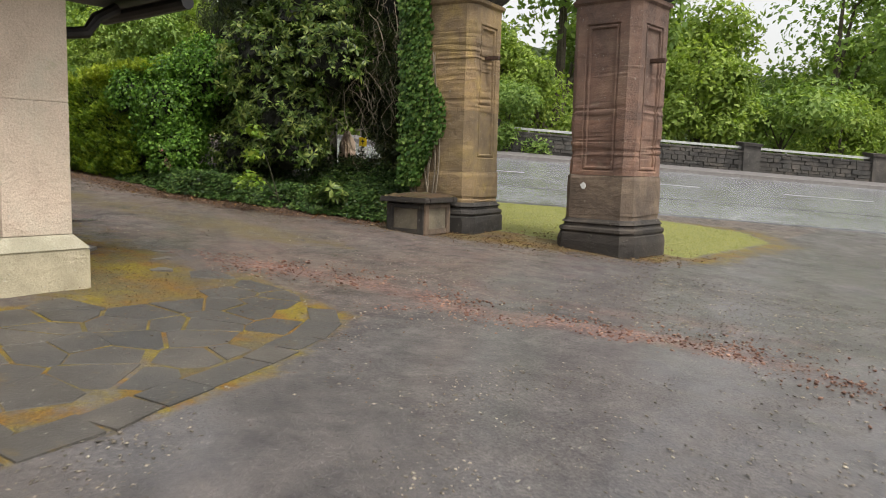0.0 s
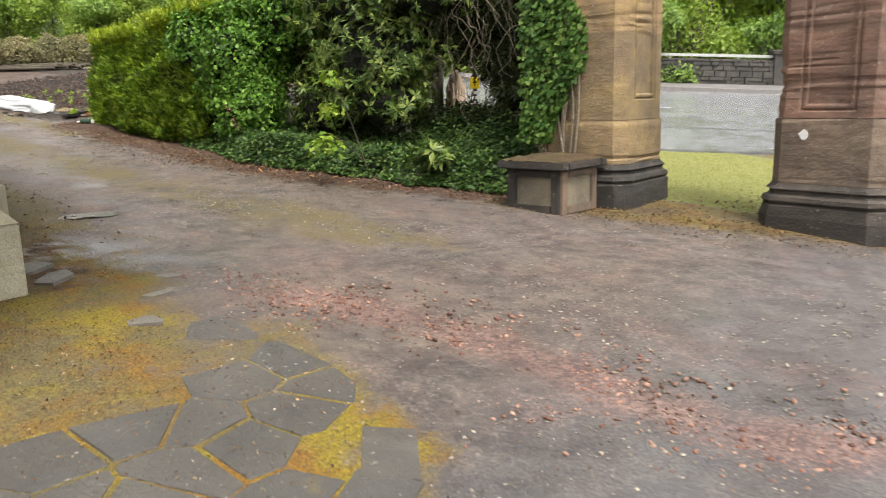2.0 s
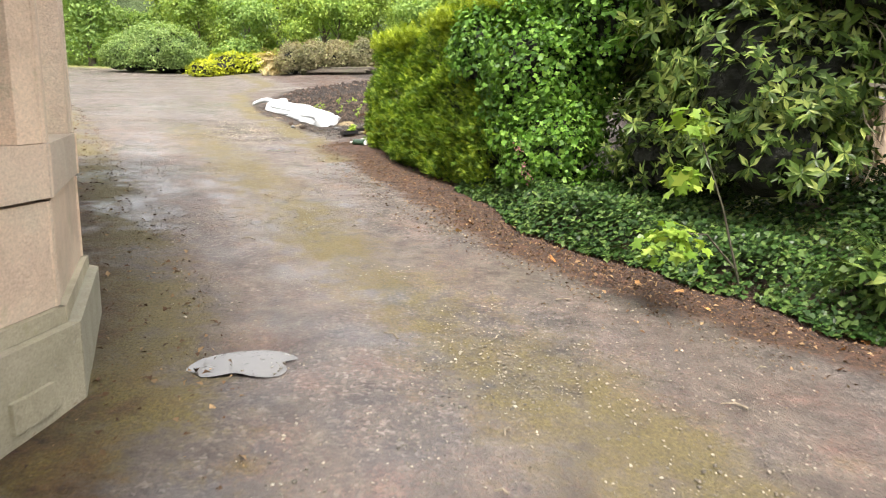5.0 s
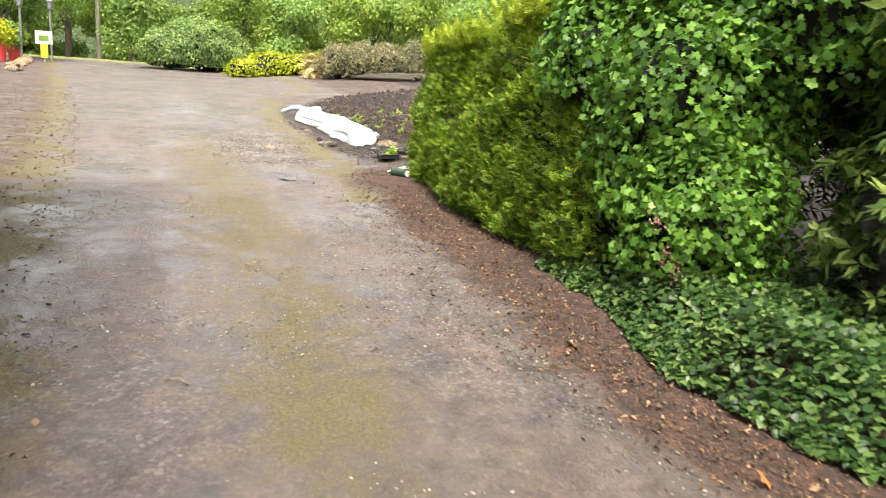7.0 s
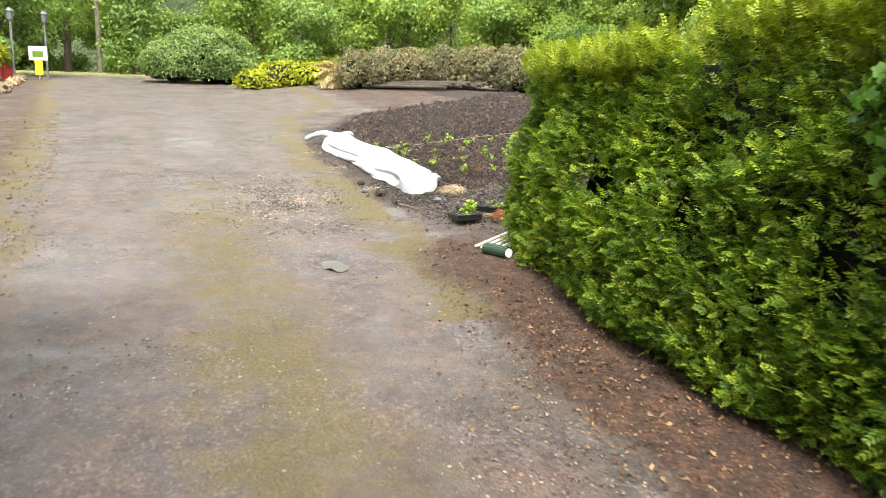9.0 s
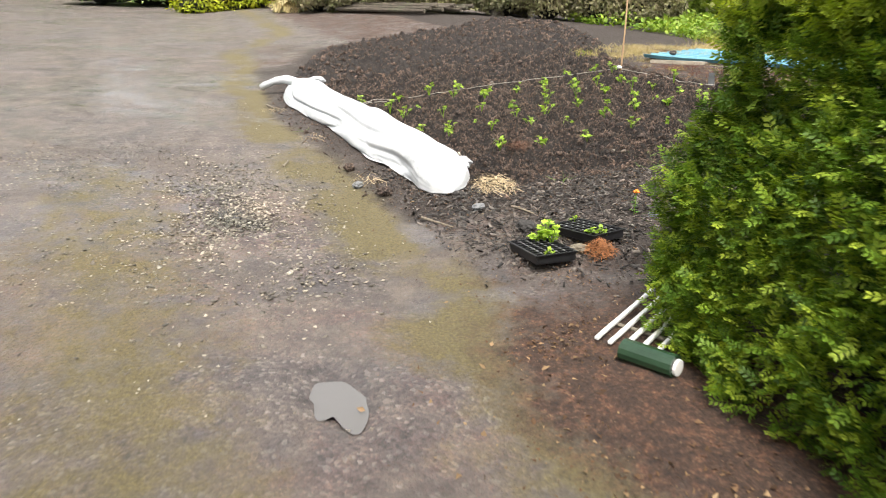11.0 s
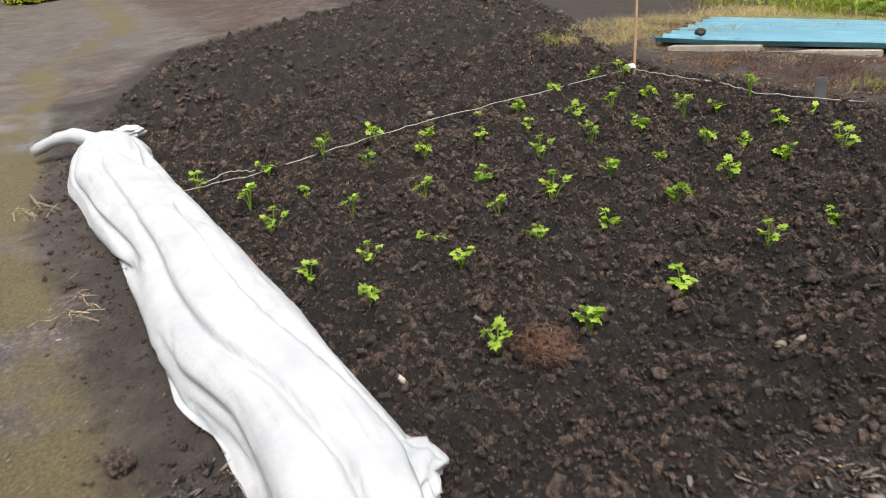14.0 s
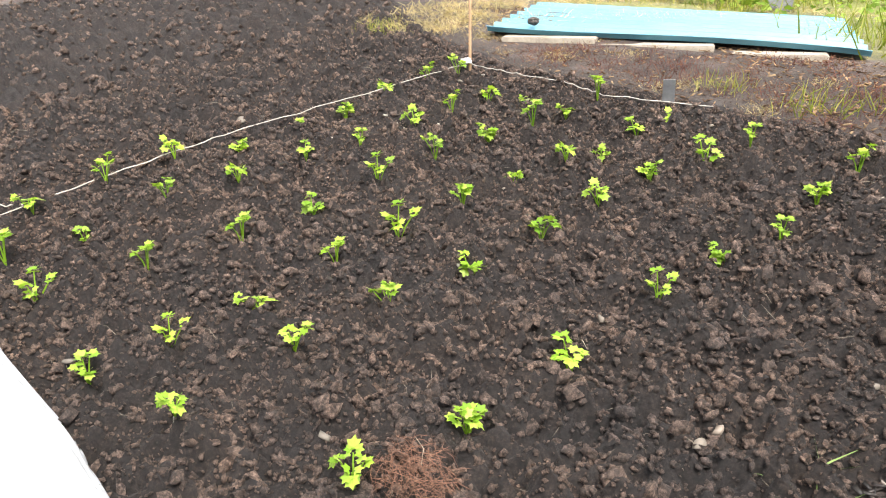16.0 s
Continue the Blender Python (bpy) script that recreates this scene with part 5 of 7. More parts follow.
# ---- trees: built once per kind, then copied ----
def make_tree(height, spread, mat, seed, clear=0.3, clumps=3100, leaf=0.36, conical=False):
    rr = random.Random(seed)
    t = thing("tree", Matrix.Identity(4), "broadleaf tree in fresh spring leaf" if not conical else "tall dark conifer in the wood", "tree", "woodland trees")
    top = Vector((rr.uniform(-0.4, 0.4), rr.uniform(-0.4, 0.4), height * 0.8))
    part("trunk", tube([(0, 0, -0.3), tuple(top * 0.35), tuple(top * 0.7), tuple(top)], height * 0.022, 8, 0.2), BARK, t)
    pts, nrm = [], []
    blobs = []
    if conical:
        for i in range(7):
            f = i / 6
            blobs.append(((0, 0, height * (0.12 + 0.8 * f)), (spread * (1 - f * 0.85), spread * (1 - f * 0.85), height * 0.13)))
    else:
        blobs.append(((0, 0, height * 0.66), (spread * 0.7, spread * 0.7, height * 0.30)))
        for i in range(9):
            a, z = rr.uniform(0, math.tau), rr.uniform(clear + 0.08, 0.88) * height
            d = spread * (0.62 if z < height * 0.7 else 0.38)
            c = (math.cos(a) * d, math.sin(a) * d, z)
            blobs.append((c, (spread * rr.uniform(0.32, 0.5),) * 2 + (height * rr.uniform(0.10, 0.16),)))
            part("limb", tube([tuple(top * max(0.2, z / height - 0.25)), (c[0] * 0.5, c[1] * 0.5, z - height * 0.06), c], height * 0.008, 5, 0.3), BARK, t)
    for i, (c, r3) in enumerate(blobs):
        p, n = shell_points(clumps // len(blobs), c, r3, seed + i, 0.4, 0.35)
        pts.append(p)
        nrm.append(n)
    crown = foliage("crown", TREE_CLUMP, np.concatenate(pts), np.concatenate(nrm), leaf, mat, None, seed, 0.4)
    crown.parent = t
    return t


KINDS = [make_tree(11, 3.6, TREE_A, 201, 0.2), make_tree(13, 4.2, TREE_B, 222, 0.15), make_tree(9, 3.4, TREE_A, 243, 0.1), make_tree(14, 2.6, TREE_B, 264, conical=True)]
SHRUBBY = [make_tree(5.0, 2.7, TREE_A, 301, -0.05, 2800, 0.25), make_tree(4.2, 2.6, TREE_B, 322, -0.05, 2800, 0.25)]


def plant_tree(kind, x, y, s=1.0, turn=0.0, down=0.0):
    t = copy_thing(kind, Matrix.Translation((x, y, float(gz(x, y)) - 0.1 - down)) @ Matrix.Rotation(turn, 4, "Z"))
    t.scale = (s, s, s)
    return t


trng = random.Random(5)
# beyond the road: a valley edge, so crowns start about wall height
for i in range(15):
    a = -9 + i * 3.4
    p = road_pt(max(a, -1), trng.uniform(31, 34))
    p = p + RU * min(0, a + 1)
    plant_tree(SHRUBBY[i % 2] if i % 3 else KINDS[2], p.x, p.y, trng.uniform(0.9, 1.25) * (1.0 if i % 3 else 0.62), trng.uniform(0, 6), 1.0)
for i in range(13):
    a = -12 + i * 4.6
    p = R0 + RN * trng.uniform(38, 46) + RU * a
    s = trng.uniform(0.85, 1.1) * (1.3 if a > 2 else 1)
    plant_tree(KINDS[i % 3], p.x, p.y, s, trng.uniform(0, 6), 2.6)
# the wood behind the garden
for i in range(15):
    ty, ts = -26 + i * 4.6 + trng.uniform(-1, 1), trng.uniform(0.55, 0.75)
    if 2 < ty < 26:
        ts = 7.6 / (11, 13, 14, 9)[i % 4] * trng.uniform(0.94, 1.06)
    plant_tree(KINDS[[0, 1, 3, 2][i % 4]], -54 - trng.uniform(0, 5), ty, ts, trng.uniform(0, 6))
for i in range(13):
    plant_tree(SHRUBBY[i % 2], -50.5 - trng.uniform(0, 2), 6.5 + i * 2.6, trng.uniform(0.8, 1.15), trng.uniform(0, 6))
for i in range(8):
    plant_tree(KINDS[[1, 2, 0][i % 3]], -47 + i * 4.0, 21 + trng.uniform(0, 4) + max(0, i - 3) * 1.2, trng.uniform(0.6, 0.85), trng.uniform(0, 6))
for i in range(5):
    plant_tree(KINDS[i % 2], -46 + i * 6, -11 - trng.uniform(0, 4), trng.uniform(0.55, 0.7), trng.uniform(0, 6))
for i, (x, y, s) in enumerate([(-47.5, -4.2, 0.6), (-51, -9.5, 0.6), (-43, -7.5, 0.55)]):
    plant_tree(KINDS[[1, 0, 2][i]], x, y, s, i * 1.3)
for i in range(11):
    plant_tree(SHRUBBY[i % 2], -58 - trng.uniform(0, 3), -28 + i * 3.4, trng.uniform(0.8, 1.2), trng.uniform(0, 6))
for i in range(10):
    plant_tree(SHRUBBY[i % 2], -45 + i * 3.2, 18.5 + trng.uniform(0, 2) + max(0, i - 4) * 0.9, trng.uniform(0.55, 0.8), trng.uniform(0, 6))
for kind in KINDS + SHRUBBY:
    kind.location = (-58 + 3 * (KINDS + SHRUBBY).index(kind), 26, float(gz(-58, 26)) - 0.1)

# ---- shrubs at the far end of the drive ----
bush("round_shrub", "big rounded grey-green shrub at the end of the drive", "shrub",
     [(gzf(-46.2, 4.2, 1.0), (2.0, 2.1, 1.35)), (gzf(-45.8, 2.9, 0.8), (1.4, 1.3, 0.95)), (gzf(-46, 5.3, 0.75), (1.3, 1.3, 0.9))], TREE_CLUMP, 0.13, GREYGREEN, 2800, 0.72, 71, 0.6, power=0.2)
bush("lime_shrub", "low lime-yellow spreading shrub", "shrub",
     [(gzf(-42.2, 7.3, 0.35), (1.1, 1.2, 0.62)), (gzf(-41.8, 8.6, 0.3), (1.0, 1.2, 0.52)), (gzf(-42, 6.2, 0.3), (0.9, 0.9, 0.45))], TREE_CLUMP, 0.15, LIME, 1900, 0.8, 81, 0.8)
bush("bare_hedge", "brown half-bare clipped hedge beside the garden", "hedge",
     [(gzf(-37.5 + 1.0 * i, 9.2 + 0.75 * i, 0.55), (0.9, 0.6, 0.72)) for i in range(9)], TREE_CLUMP, 0.11, BROWN_LEAF, 3600, 0.7, 91, 0.3, power=0.2)
bush("golden_grass_clump", "arching straw-coloured grass clump by the bare hedge", "grass",
     [(gzf(-38.4, 8.5, 0.4), (0.35, 0.35, 0.55))], SPRIG, 0.5, DRY_GRASS, 900, 0, 95, 0.9)
# ---- small shapes for loose stuff ----
def lump_shape(seed, flat=1.0):
    """A rough stone or clod of twenty faces."""
    r = np.random.default_rng(seed)
    bm = bmesh.new()
    bmesh.ops.create_icosphere(bm, subdivisions=1, radius=1.0)
    bm.verts.ensure_lookup_table()
    v = np.array([q.co[:] for q in bm.verts]) * r.uniform(0.45, 1.35, (len(bm.verts), 1)) * np.array([1, 1, flat])
    f = np.array([[q.index for q in p.verts] for p in bm.faces])
    bm.free()
    return v, f


def rand_frames(k, r, tilt=0.4):
    n = np.stack([r.normal(0, tilt, k), r.normal(0, tilt, k), np.ones(k)], 1)
    return frames_from(n, r.uniform(0, math.tau, k))


def strew(name, label, category, shape, x, y, size, mat, up=0.0, tilt=0.4, seed=0, surface=None):
    """Loose small pieces lying on the ground, as one object that nobody would count."""
    r = np.random.default_rng(seed)
    z = (gz(x, y) if surface is None else surface(x, y)) + up
    lo, hi = size
    s = lo * (hi / lo) ** (r.uniform(0, 1, len(x)) ** 1.5)
    s3 = s[:, None] * r.uniform(0.6, 1.35, (len(x), 3))
    ob = scatter_mesh(name, *shape, np.stack([x, y, z + s * 0.15], 1), rand_frames(len(x), r, tilt), s3, mat)
    return tagged(ob, label, category, kind="stuff")


OCT_V = np.array([(1, 0, 0), (-0.9, 0.2, 0), (0.1, 1, 0), (0, -0.9, 0.1), (0, 0.1, 0.75), (0.1, 0, -0.7)])
OCT_F = np.array([(0, 2, 4), (2, 1, 4), (1, 3, 4), (3, 0, 4), (2, 0, 5), (1, 2, 5), (3, 1, 5), (0, 3, 5)])
CRUMB = (OCT_V, OCT_F)
FLAT_PEBBLE = (OCT_V * np.array([1, 1, 0.5]), OCT_F)


# ---- crazy paving by the porch ----
def clip_half(poly, p, n):
    out = []
    for a, b in zip(poly, poly[1:] + poly[:1]):
        da, db = (a - p).dot(n), (b - p).dot(n)
        if da <= 0:
            out.append(a)
        if (da < 0) != (db < 0) and da != db:
            out.append(a + (b - a) * (da / (da - db)))
    return out


paving = thing("pavement", Matrix.Identity(4), "crazy paving of grey slabs with mossy joints", "pavement", kind="structure")
prng = random.Random(12)
seeds = []
for i in range(13):
    for j in range(18):
        q = Vector((-6.1 + i * 0.36 + prng.uniform(-0.16, 0.16) + (0.18 if j % 2 else 0), -1.0 + j * 0.285 + prng.uniform(-0.12, 0.12)))
        seeds.append(q)
px_, py_ = np.array([q.x for q in seeds]), np.array([q.y for q in seeds])
KERB_LINE = [(-3.3, 0.5), (-3.41, 1.36), (-3.57, 1.98), (-3.68, 2.45), (-3.9, 3.02), (-4.1, 3.38), (-4.4, 3.62)]
good = in_poly(px_, py_, PAVED) & (poly_dist(px_, py_, PAVED) > 0.07) & (poly_dist(px_, py_, KERB_LINE, False) > 0.27)
for q, ok in zip(seeds, good):
    if not ok:
        continue
    cell = [q + Vector((math.cos(a), math.sin(a))) * 0.36 for a in [k * math.tau / 10 for k in range(10)]]
    for o in seeds:
        if o is q or (o - q).length > 0.9:
            continue
        d = o - q
        cell = clip_half(cell, q + d * 0.5 - d.normalized() * prng.uniform(0.003, 0.02), d)
        if not cell:
            break
    for (x0, y0), (x1, y1) in zip(KERB_LINE, KERB_LINE[1:]):
        inward = Vector((y0 - y1, x1 - x0)).normalized()
        if cell and (q - Vector((x0, y0))).length < 1.2:
            cell = clip_half(cell, Vector((x0, y0)) + inward * 0.25, -inward)
    if len(cell) < 3:
        continue
    lift, tx, ty = prng.uniform(0.002, 0.007), prng.uniform(-0.012, 0.012), prng.uniform(-0.012, 0.012)
    bm = bmesh.new()
    top = [bm.verts.new((c.x, c.y, float(gz(c.x, c.y)) + lift + (c.x - q.x) * tx + (c.y - q.y) * ty)) for c in cell]
    mid_ = [bm.verts.new((q.x + (c.x - q.x) * 1.03, q.y + (c.y - q.y) * 1.03, float(gz(c.x, c.y)) + lift - 0.01)) for c in cell]
    low = [bm.verts.new((q.x + (c.x - q.x) * 1.03, q.y + (c.y - q.y) * 1.03, float(gz(c.x, c.y)) - 0.05)) for c in cell]
    bm.faces.new(top)
    for ra, rb in ((top, mid_), (mid_, low)):
        for k in range(len(cell)):
            bm.faces.new((ra[k], rb[k], rb[(k + 1) % len(cell)], ra[(k + 1) % len(cell)]))
    bmesh.ops.recalc_face_normals(bm, faces=bm.faces[:])
    part("slab", bm, FLAG_STONE, paving)

# a course of squared setts along the outer edge of the paving
for (x0, y0), (x1, y1) in zip(KERB_LINE, KERB_LINE[1:]):
    seg = math.dist((x0, y0), (x1, y1))
    count = max(1, round(seg / 0.36))
    for q in range(count):
        along = Vector(((x1 - x0) / seg, (y1 - y0) / seg))
        inward = Vector((-along.y, along.x))
        c = Vector((x0, y0)) + along * seg * (q + 0.5) / count + inward * 0.12
        hl, hw_ = seg / count * 0.47, prng.uniform(0.10, 0.12)
        corners = [c + along * (sx * hl + prng.uniform(-0.02, 0.02)) + inward * (sy * hw_ + prng.uniform(-0.018, 0.018)) for sx, sy in ((-1, -1), (1, -1), (1, 1), (-1, 1))]
        lift = prng.uniform(0.004, 0.009)
        bm = bmesh.new()
        top = [bm.verts.new((p.x, p.y, float(gz(p.x, p.y)) + lift)) for p in corners]
        low = [bm.verts.new((c.x + (p.x - c.x) * 1.04, c.y + (p.y - c.y) * 1.04, float(gz(p.x, p.y)) - 0.06)) for p in corners]
        bm.faces.new(top)
        for k in range(4):
            bm.faces.new((top[k], low[k], low[(k + 1) % 4], top[(k + 1) % 4]))
        bmesh.ops.recalc_face_normals(bm, faces=bm.faces[:])
        part("sett", bm, FLAG_STONE, paving)

# broken slates and slab pieces by the pier
for x, y, s, rz, tilt in ((-7.55, 3.12, 0.15, 20, 9), (-7.3, 3.2, 0.16, -15, 6), (-6.62, 3.55, 0.13, 40, 2), (-6.2, 3.3, 0.10, 10, 2), (-6.9, 3.75, 0.08, 55, 3)):
    bm = bmesh.new()
    n = prng.choice([5, 7])
    turns = sorted(k * math.tau / n + prng.uniform(-0.4, 0.4) for k in range(n))
    ring = [(math.cos(q) * s * prng.uniform(0.65, 1.4), math.sin(q) * s * 0.75 * prng.uniform(0.6, 1.3)) for q in turns]
    a = [bm.verts.new((u, v, 0.014)) for u, v in ring]
    b = [bm.verts.new((u, v, -0.01)) for u, v in ring]
    bm.faces.new(a)
    bm.faces.new(b[::-1])
    for k in range(n):
        bm.faces.new((a[k], b[k], b[(k + 1) % n], a[(k + 1) % n]))
    ob = part("broken_slab", bm, PALE_SLAB)
    ob.matrix_world = Matrix.Translation(gp(x, y, 0.10 * math.sin(radians(tilt)) - 0.004)) @ pose(0, 0, 0, tilt, 0, rz)
    tagged(ob, "broken grey stone slab lying in moss", "slab", "broken slabs by the pier")

# ---- pale boulder and roadside marker seen under the conifer ----
bm = lumpy_core((0, 0, 0.5), (0.30, 0.17, 0.60), 3, 0.22)
for v in bm.verts:
    v.co.z = max(v.co.z, -0.1) - max(0, 0.10 - v.co.x) * max(0, v.co.z - 0.55) * 1.6
rock = part("standing_stone", bm, simple_mat("pale_sandstone", (0.52, 0.37, 0.27), (0.70, 0.54, 0.41), 7, 0.8, 30, 0.5, bdist=0.02), smooth=False)
rock.matrix_world = Matrix.Translation((-11.1, 10.37, 0.62)) @ Matrix.Rotation(radians(-44), 4, "Z")
tagged(rock, "pale tan upright boulder beneath the dark conifer", "boulder")
YELLOW = simple_mat("yellow_reflector", (0.80, 0.60, 0.015), (0.88, 0.68, 0.03), 10, 0.4, 40, 0.05)
marker = thing("marker_post", Matrix.Translation((-11.0, 10.70, float(gz(-11.0, 10.7)))) @ Matrix.Rotation(radians(43), 4, "Z"), "dark roadside post with a yellow plate and white bands", "marker post")
mz = 1.42 - float(gz(-11.0, 10.7))
part("post", tube([(0, 0, -0.1), (0, 0, mz + 0.5)], 0.032, 10), BLACK_PLASTIC, marker)
plate = part("yellow_plate", box((-0.075, -0.046, mz + 0.012), (0.075, -0.034, mz + 0.19), 0.004), YELLOW, marker, "yellow plate with a black mark")
part("black_mark", box((-0.010, -0.05, mz + 0.05), (0.010, -0.0465, mz + 0.15)), BLACK_PLASTIC, plate)
part("black_mark", box((-0.034, -0.05, mz + 0.10), (0.034, -0.0467, mz + 0.122)), BLACK_PLASTIC, plate)
for q in range(4):
    part("white_band", box((-0.07, -0.044, mz - 0.075 - q * 0.078), (0.07, -0.034, mz - 0.028 - q * 0.078), 0.003), WHITE_PAINT, marker, "white reflective band")

# ---- the vegetable bed ----
def bed_height(x, y):
    """Surface of the dug soil."""
    d = poly_dist(x, y, BED) * np.where(in_poly(x, y, BED), 1, -1)
    rise = sstep(-0.05, 0.3, d) * -0.036
    rough = (vnoise(x * 3.0, y * 3.0, 31) - 0.5) * 0.07 + np.abs(vnoise(x * 7, y * 7, 33, 2) - 0.5) * 0.24 + np.abs(vnoise(x * 15, y * 15, 35, 1) - 0.5) * 0.17 + np.abs(vnoise(x * 25, y * 25, 37, 1) - 0.5) * 0.09 - 0.045
    return gz(x, y) + 0.008 + rise + rough * sstep(-0.05, 0.2, d)


bx = np.concatenate([np.arange(-31.6, -24.6, 0.075), np.arange(-24.6, -17.8, 0.021)])
by = np.concatenate([np.arange(6.3, 10.9, 0.021), np.arange(10.9, 13.5, 0.05)])
BX, BY = np.meshgrid(bx, by, indexing="ij")
inside = poly_dist(BX, BY, BED) * np.where(in_poly(BX, BY, BED), 1, -1) > -0.04 + 0.16 * (vnoise(BX * 5, BY * 5, 44) - 0.5)
BZ = bed_height(BX, BY) - np.where(inside, 0, 0.05)
bi = np.arange(BX.size).reshape(BX.shape)
fq = np.stack([bi[:-1, :-1], bi[1:, :-1], bi[1:, 1:], bi[:-1, 1:]], -1)
keepq = inside[:-1, :-1] | inside[1:, :-1] | inside[1:, 1:] | inside[:-1, 1:]
used = np.unique(fq[keepq])
remap = np.full(BX.size, -1)
remap[used] = np.arange(len(used))
bedv = np.stack([BX, BY, BZ], -1).reshape(-1, 3)[used]
bed = scatter_mesh("soil_bed", bedv, remap[fq[keepq]], np.zeros((1, 3)), np.eye(3)[None], np.ones(1), SOIL, smooth=False)
tagged(bed, "freshly dug dark crumbly vegetable bed", "soil", kind="structure")

r = np.random.default_rng(91)
for i, (k, size, x0) in enumerate([(85000, (0.004, 0.012), -23.2), (34000, (0.007, 0.018), -24.6), (9000, (0.010, 0.031), -24.6), (16000, (0.012, 0.045), -30.5)]):
    x, y = r.uniform(x0, -18.1, k), r.uniform(6.5, 13 if i == 3 else 10.7, k)
    ok = in_poly(x, y, BED) & (vnoise(x * 2.2, y * 2.2, 50 + i) > r.uniform(0.1, 0.5, k)) & ((i < 3) | (x < -24.4))
    strew("soil_clods", "loose crumbs and clods of dark soil", "soil", lump_shape(5 + i, 0.8) if i else CRUMB, x[ok], y[ok], size, CLOD, 0.002, 0.8, 60 + i, bed_height)
k = 60
x, y = r.uniform(-23.5, -18.6, k), r.uniform(6.8, 10.5, k)
ok = in_poly(x, y, BED)
strew("bed_stones", "small grey stones in the soil", "stones", lump_shape(9, 0.6), x[ok], y[ok], (0.012, 0.032), PEBBLES, 0.005, 0.4, 66, bed_height)
# straw and root fibres among the clods
FIBRE = (np.array([(0, 0, 0), (0.02, 0.02, 0.02), (0.12, 0.5, 0.1), (0.15, 0.5, 0.1), (0, 1, 0), (0.02, 1, 0)]), np.array([(0, 1, 3, 2), (2, 3, 5, 4)]))
k = 700
x, y = r.uniform(-24.5, -18.2, k), r.uniform(6.6, 10.8, k)
ok = in_poly(x, y, BED)
strew("root_fibres", "thin dry roots and fibres in the soil", "fibres", FIBRE, x[ok], y[ok], (0.03, 0.11), TWIG, 0.012, 0.25, 67, bed_height)

# ---- celery seedlings: four shapes, planted in rows ----
def seedling(seed, height=0.13):
    rr = random.Random(seed)
    t = thing("celery_plant", Matrix.Identity(4), "young bright green celery plant in dark soil", "seedling", "celery rows")
    lv, lf = lobed_leaf(5, 0.34)
    vs, fs, count = [], [], 0
    for i in range(rr.choice([4, 5, 6])):
        a = i * 1.4 + rr.uniform(-0.4, 0.4)
        lean = rr.uniform(0.15, 0.6)
        h = height * rr.uniform(0.45, 0.95)
        tip = Vector((math.cos(a) * lean * h, math.sin(a) * lean * h, h))
        stalk = part("stalk", tube([(0, 0, -0.015), tuple(tip * 0.5 + Vector((0, 0, h * 0.08))), tuple(tip)], 0.0035, 5, 0.7), CELERY, t)
        for da in (-1.6, -0.8, 0.0, 0.8, 1.6):
            s = rr.uniform(0.030, 0.046) * (1.15 if da == 0 else 0.9)
            m = Matrix.Translation(tip) @ Matrix.Rotation(a + da - math.pi / 2, 4, "Z") @ Matrix.Rotation(rr.uniform(-0.5, 0.9), 4, "X") @ Matrix.Rotation(rr.uniform(-0.5, 0.5), 4, "Y")
            for p in lv:
                vs.append(m @ (Vector(p) * s))
            fs.extend([tuple(q + count for q in f) for f in lf])
            count += len(lv)
        mesh_object("leaf", vs, fs, CELERY, stalk)
        vs, fs, count = [], [], 0
    return t


KIT = [seedling(3), seedling(8, 0.11), seedling(15, 0.145), seedling(21, 0.10), seedling(27, 0.12)]
srng = random.Random(44)
# the rows run across the bed; some plants stand out of line
ROWS = [
    (-22.68, [6.89, 7.3, 7.67, 8.06, 8.4, 8.78, 9.14, 9.47, 9.88, 10.1], [-0.05, 0.07, 0.03, -0.04, 0.05, 0.03, 0.01, 0.0, -0.09, -0.02]),
    (-22.14, [7.08, 7.42, 7.79, 8.17, 8.53, 8.86, 9.26, 9.56, 9.89, 10.03], [-0.06, -0.08, -0.02, -0.05, 0.01, 0.03, 0.0, -0.01, -0.04, 0.17]),
    (-21.64, [7.08, 7.51, 7.92, 8.26, 8.67, 9.02, 9.34, 9.68, 9.94, 10.19], [-0.07, -0.08, -0.04, 0.0, -0.05, -0.02, 0.03, 0.04, 0.06, 0.08]),
    (-21.13, [7.08, 7.37, 7.71, 8.08, 8.41, 8.76, 9.1, 9.4, 9.62, 9.96, 10.2], [-0.01, -0.03, -0.02, -0.04, -0.06, -0.03, -0.04, 0.02, 0.06, 0.03, 0.1]),
    (-20.69, [7.2, 7.62, 8.04, 8.43, 8.8, 9.12, 9.5, 9.83, 10.15], [0.0, -0.03, -0.08, -0.06, -0.03, 0.01, 0.0, 0.08, 0.13]),
    (-20.06, [7.44, 7.81, 8.24, 8.68, 9.08, 9.43, 9.78, 10.19], [-0.06, -0.02, -0.01, 0.0, -0.01, 0.05, 0.02, 0.01]),
]
spots = [(x + dx, y) for x, ys, shifts in ROWS for y, dx in zip(ys, shifts)]
for i, (x, y) in enumerate(spots):
    z = float(bed_height(np.array([x]), np.array([y]))[0])
    m = Matrix.Translation((x, y, z)) @ Matrix.Rotation(srng.uniform(0, 6.28), 4, "Z")
    if i < len(KIT):
        KIT[i].matrix_world = m
    else:
        t = copy_thing(KIT[srng.randrange(len(KIT))], m)
        s = srng.uniform(0.82, 1.2)
        t.scale = (s, s, s)

# ---- string line and cane ----
def bedz(x, y):
    return float(bed_height(np.array([x]), np.array([y]))[0])


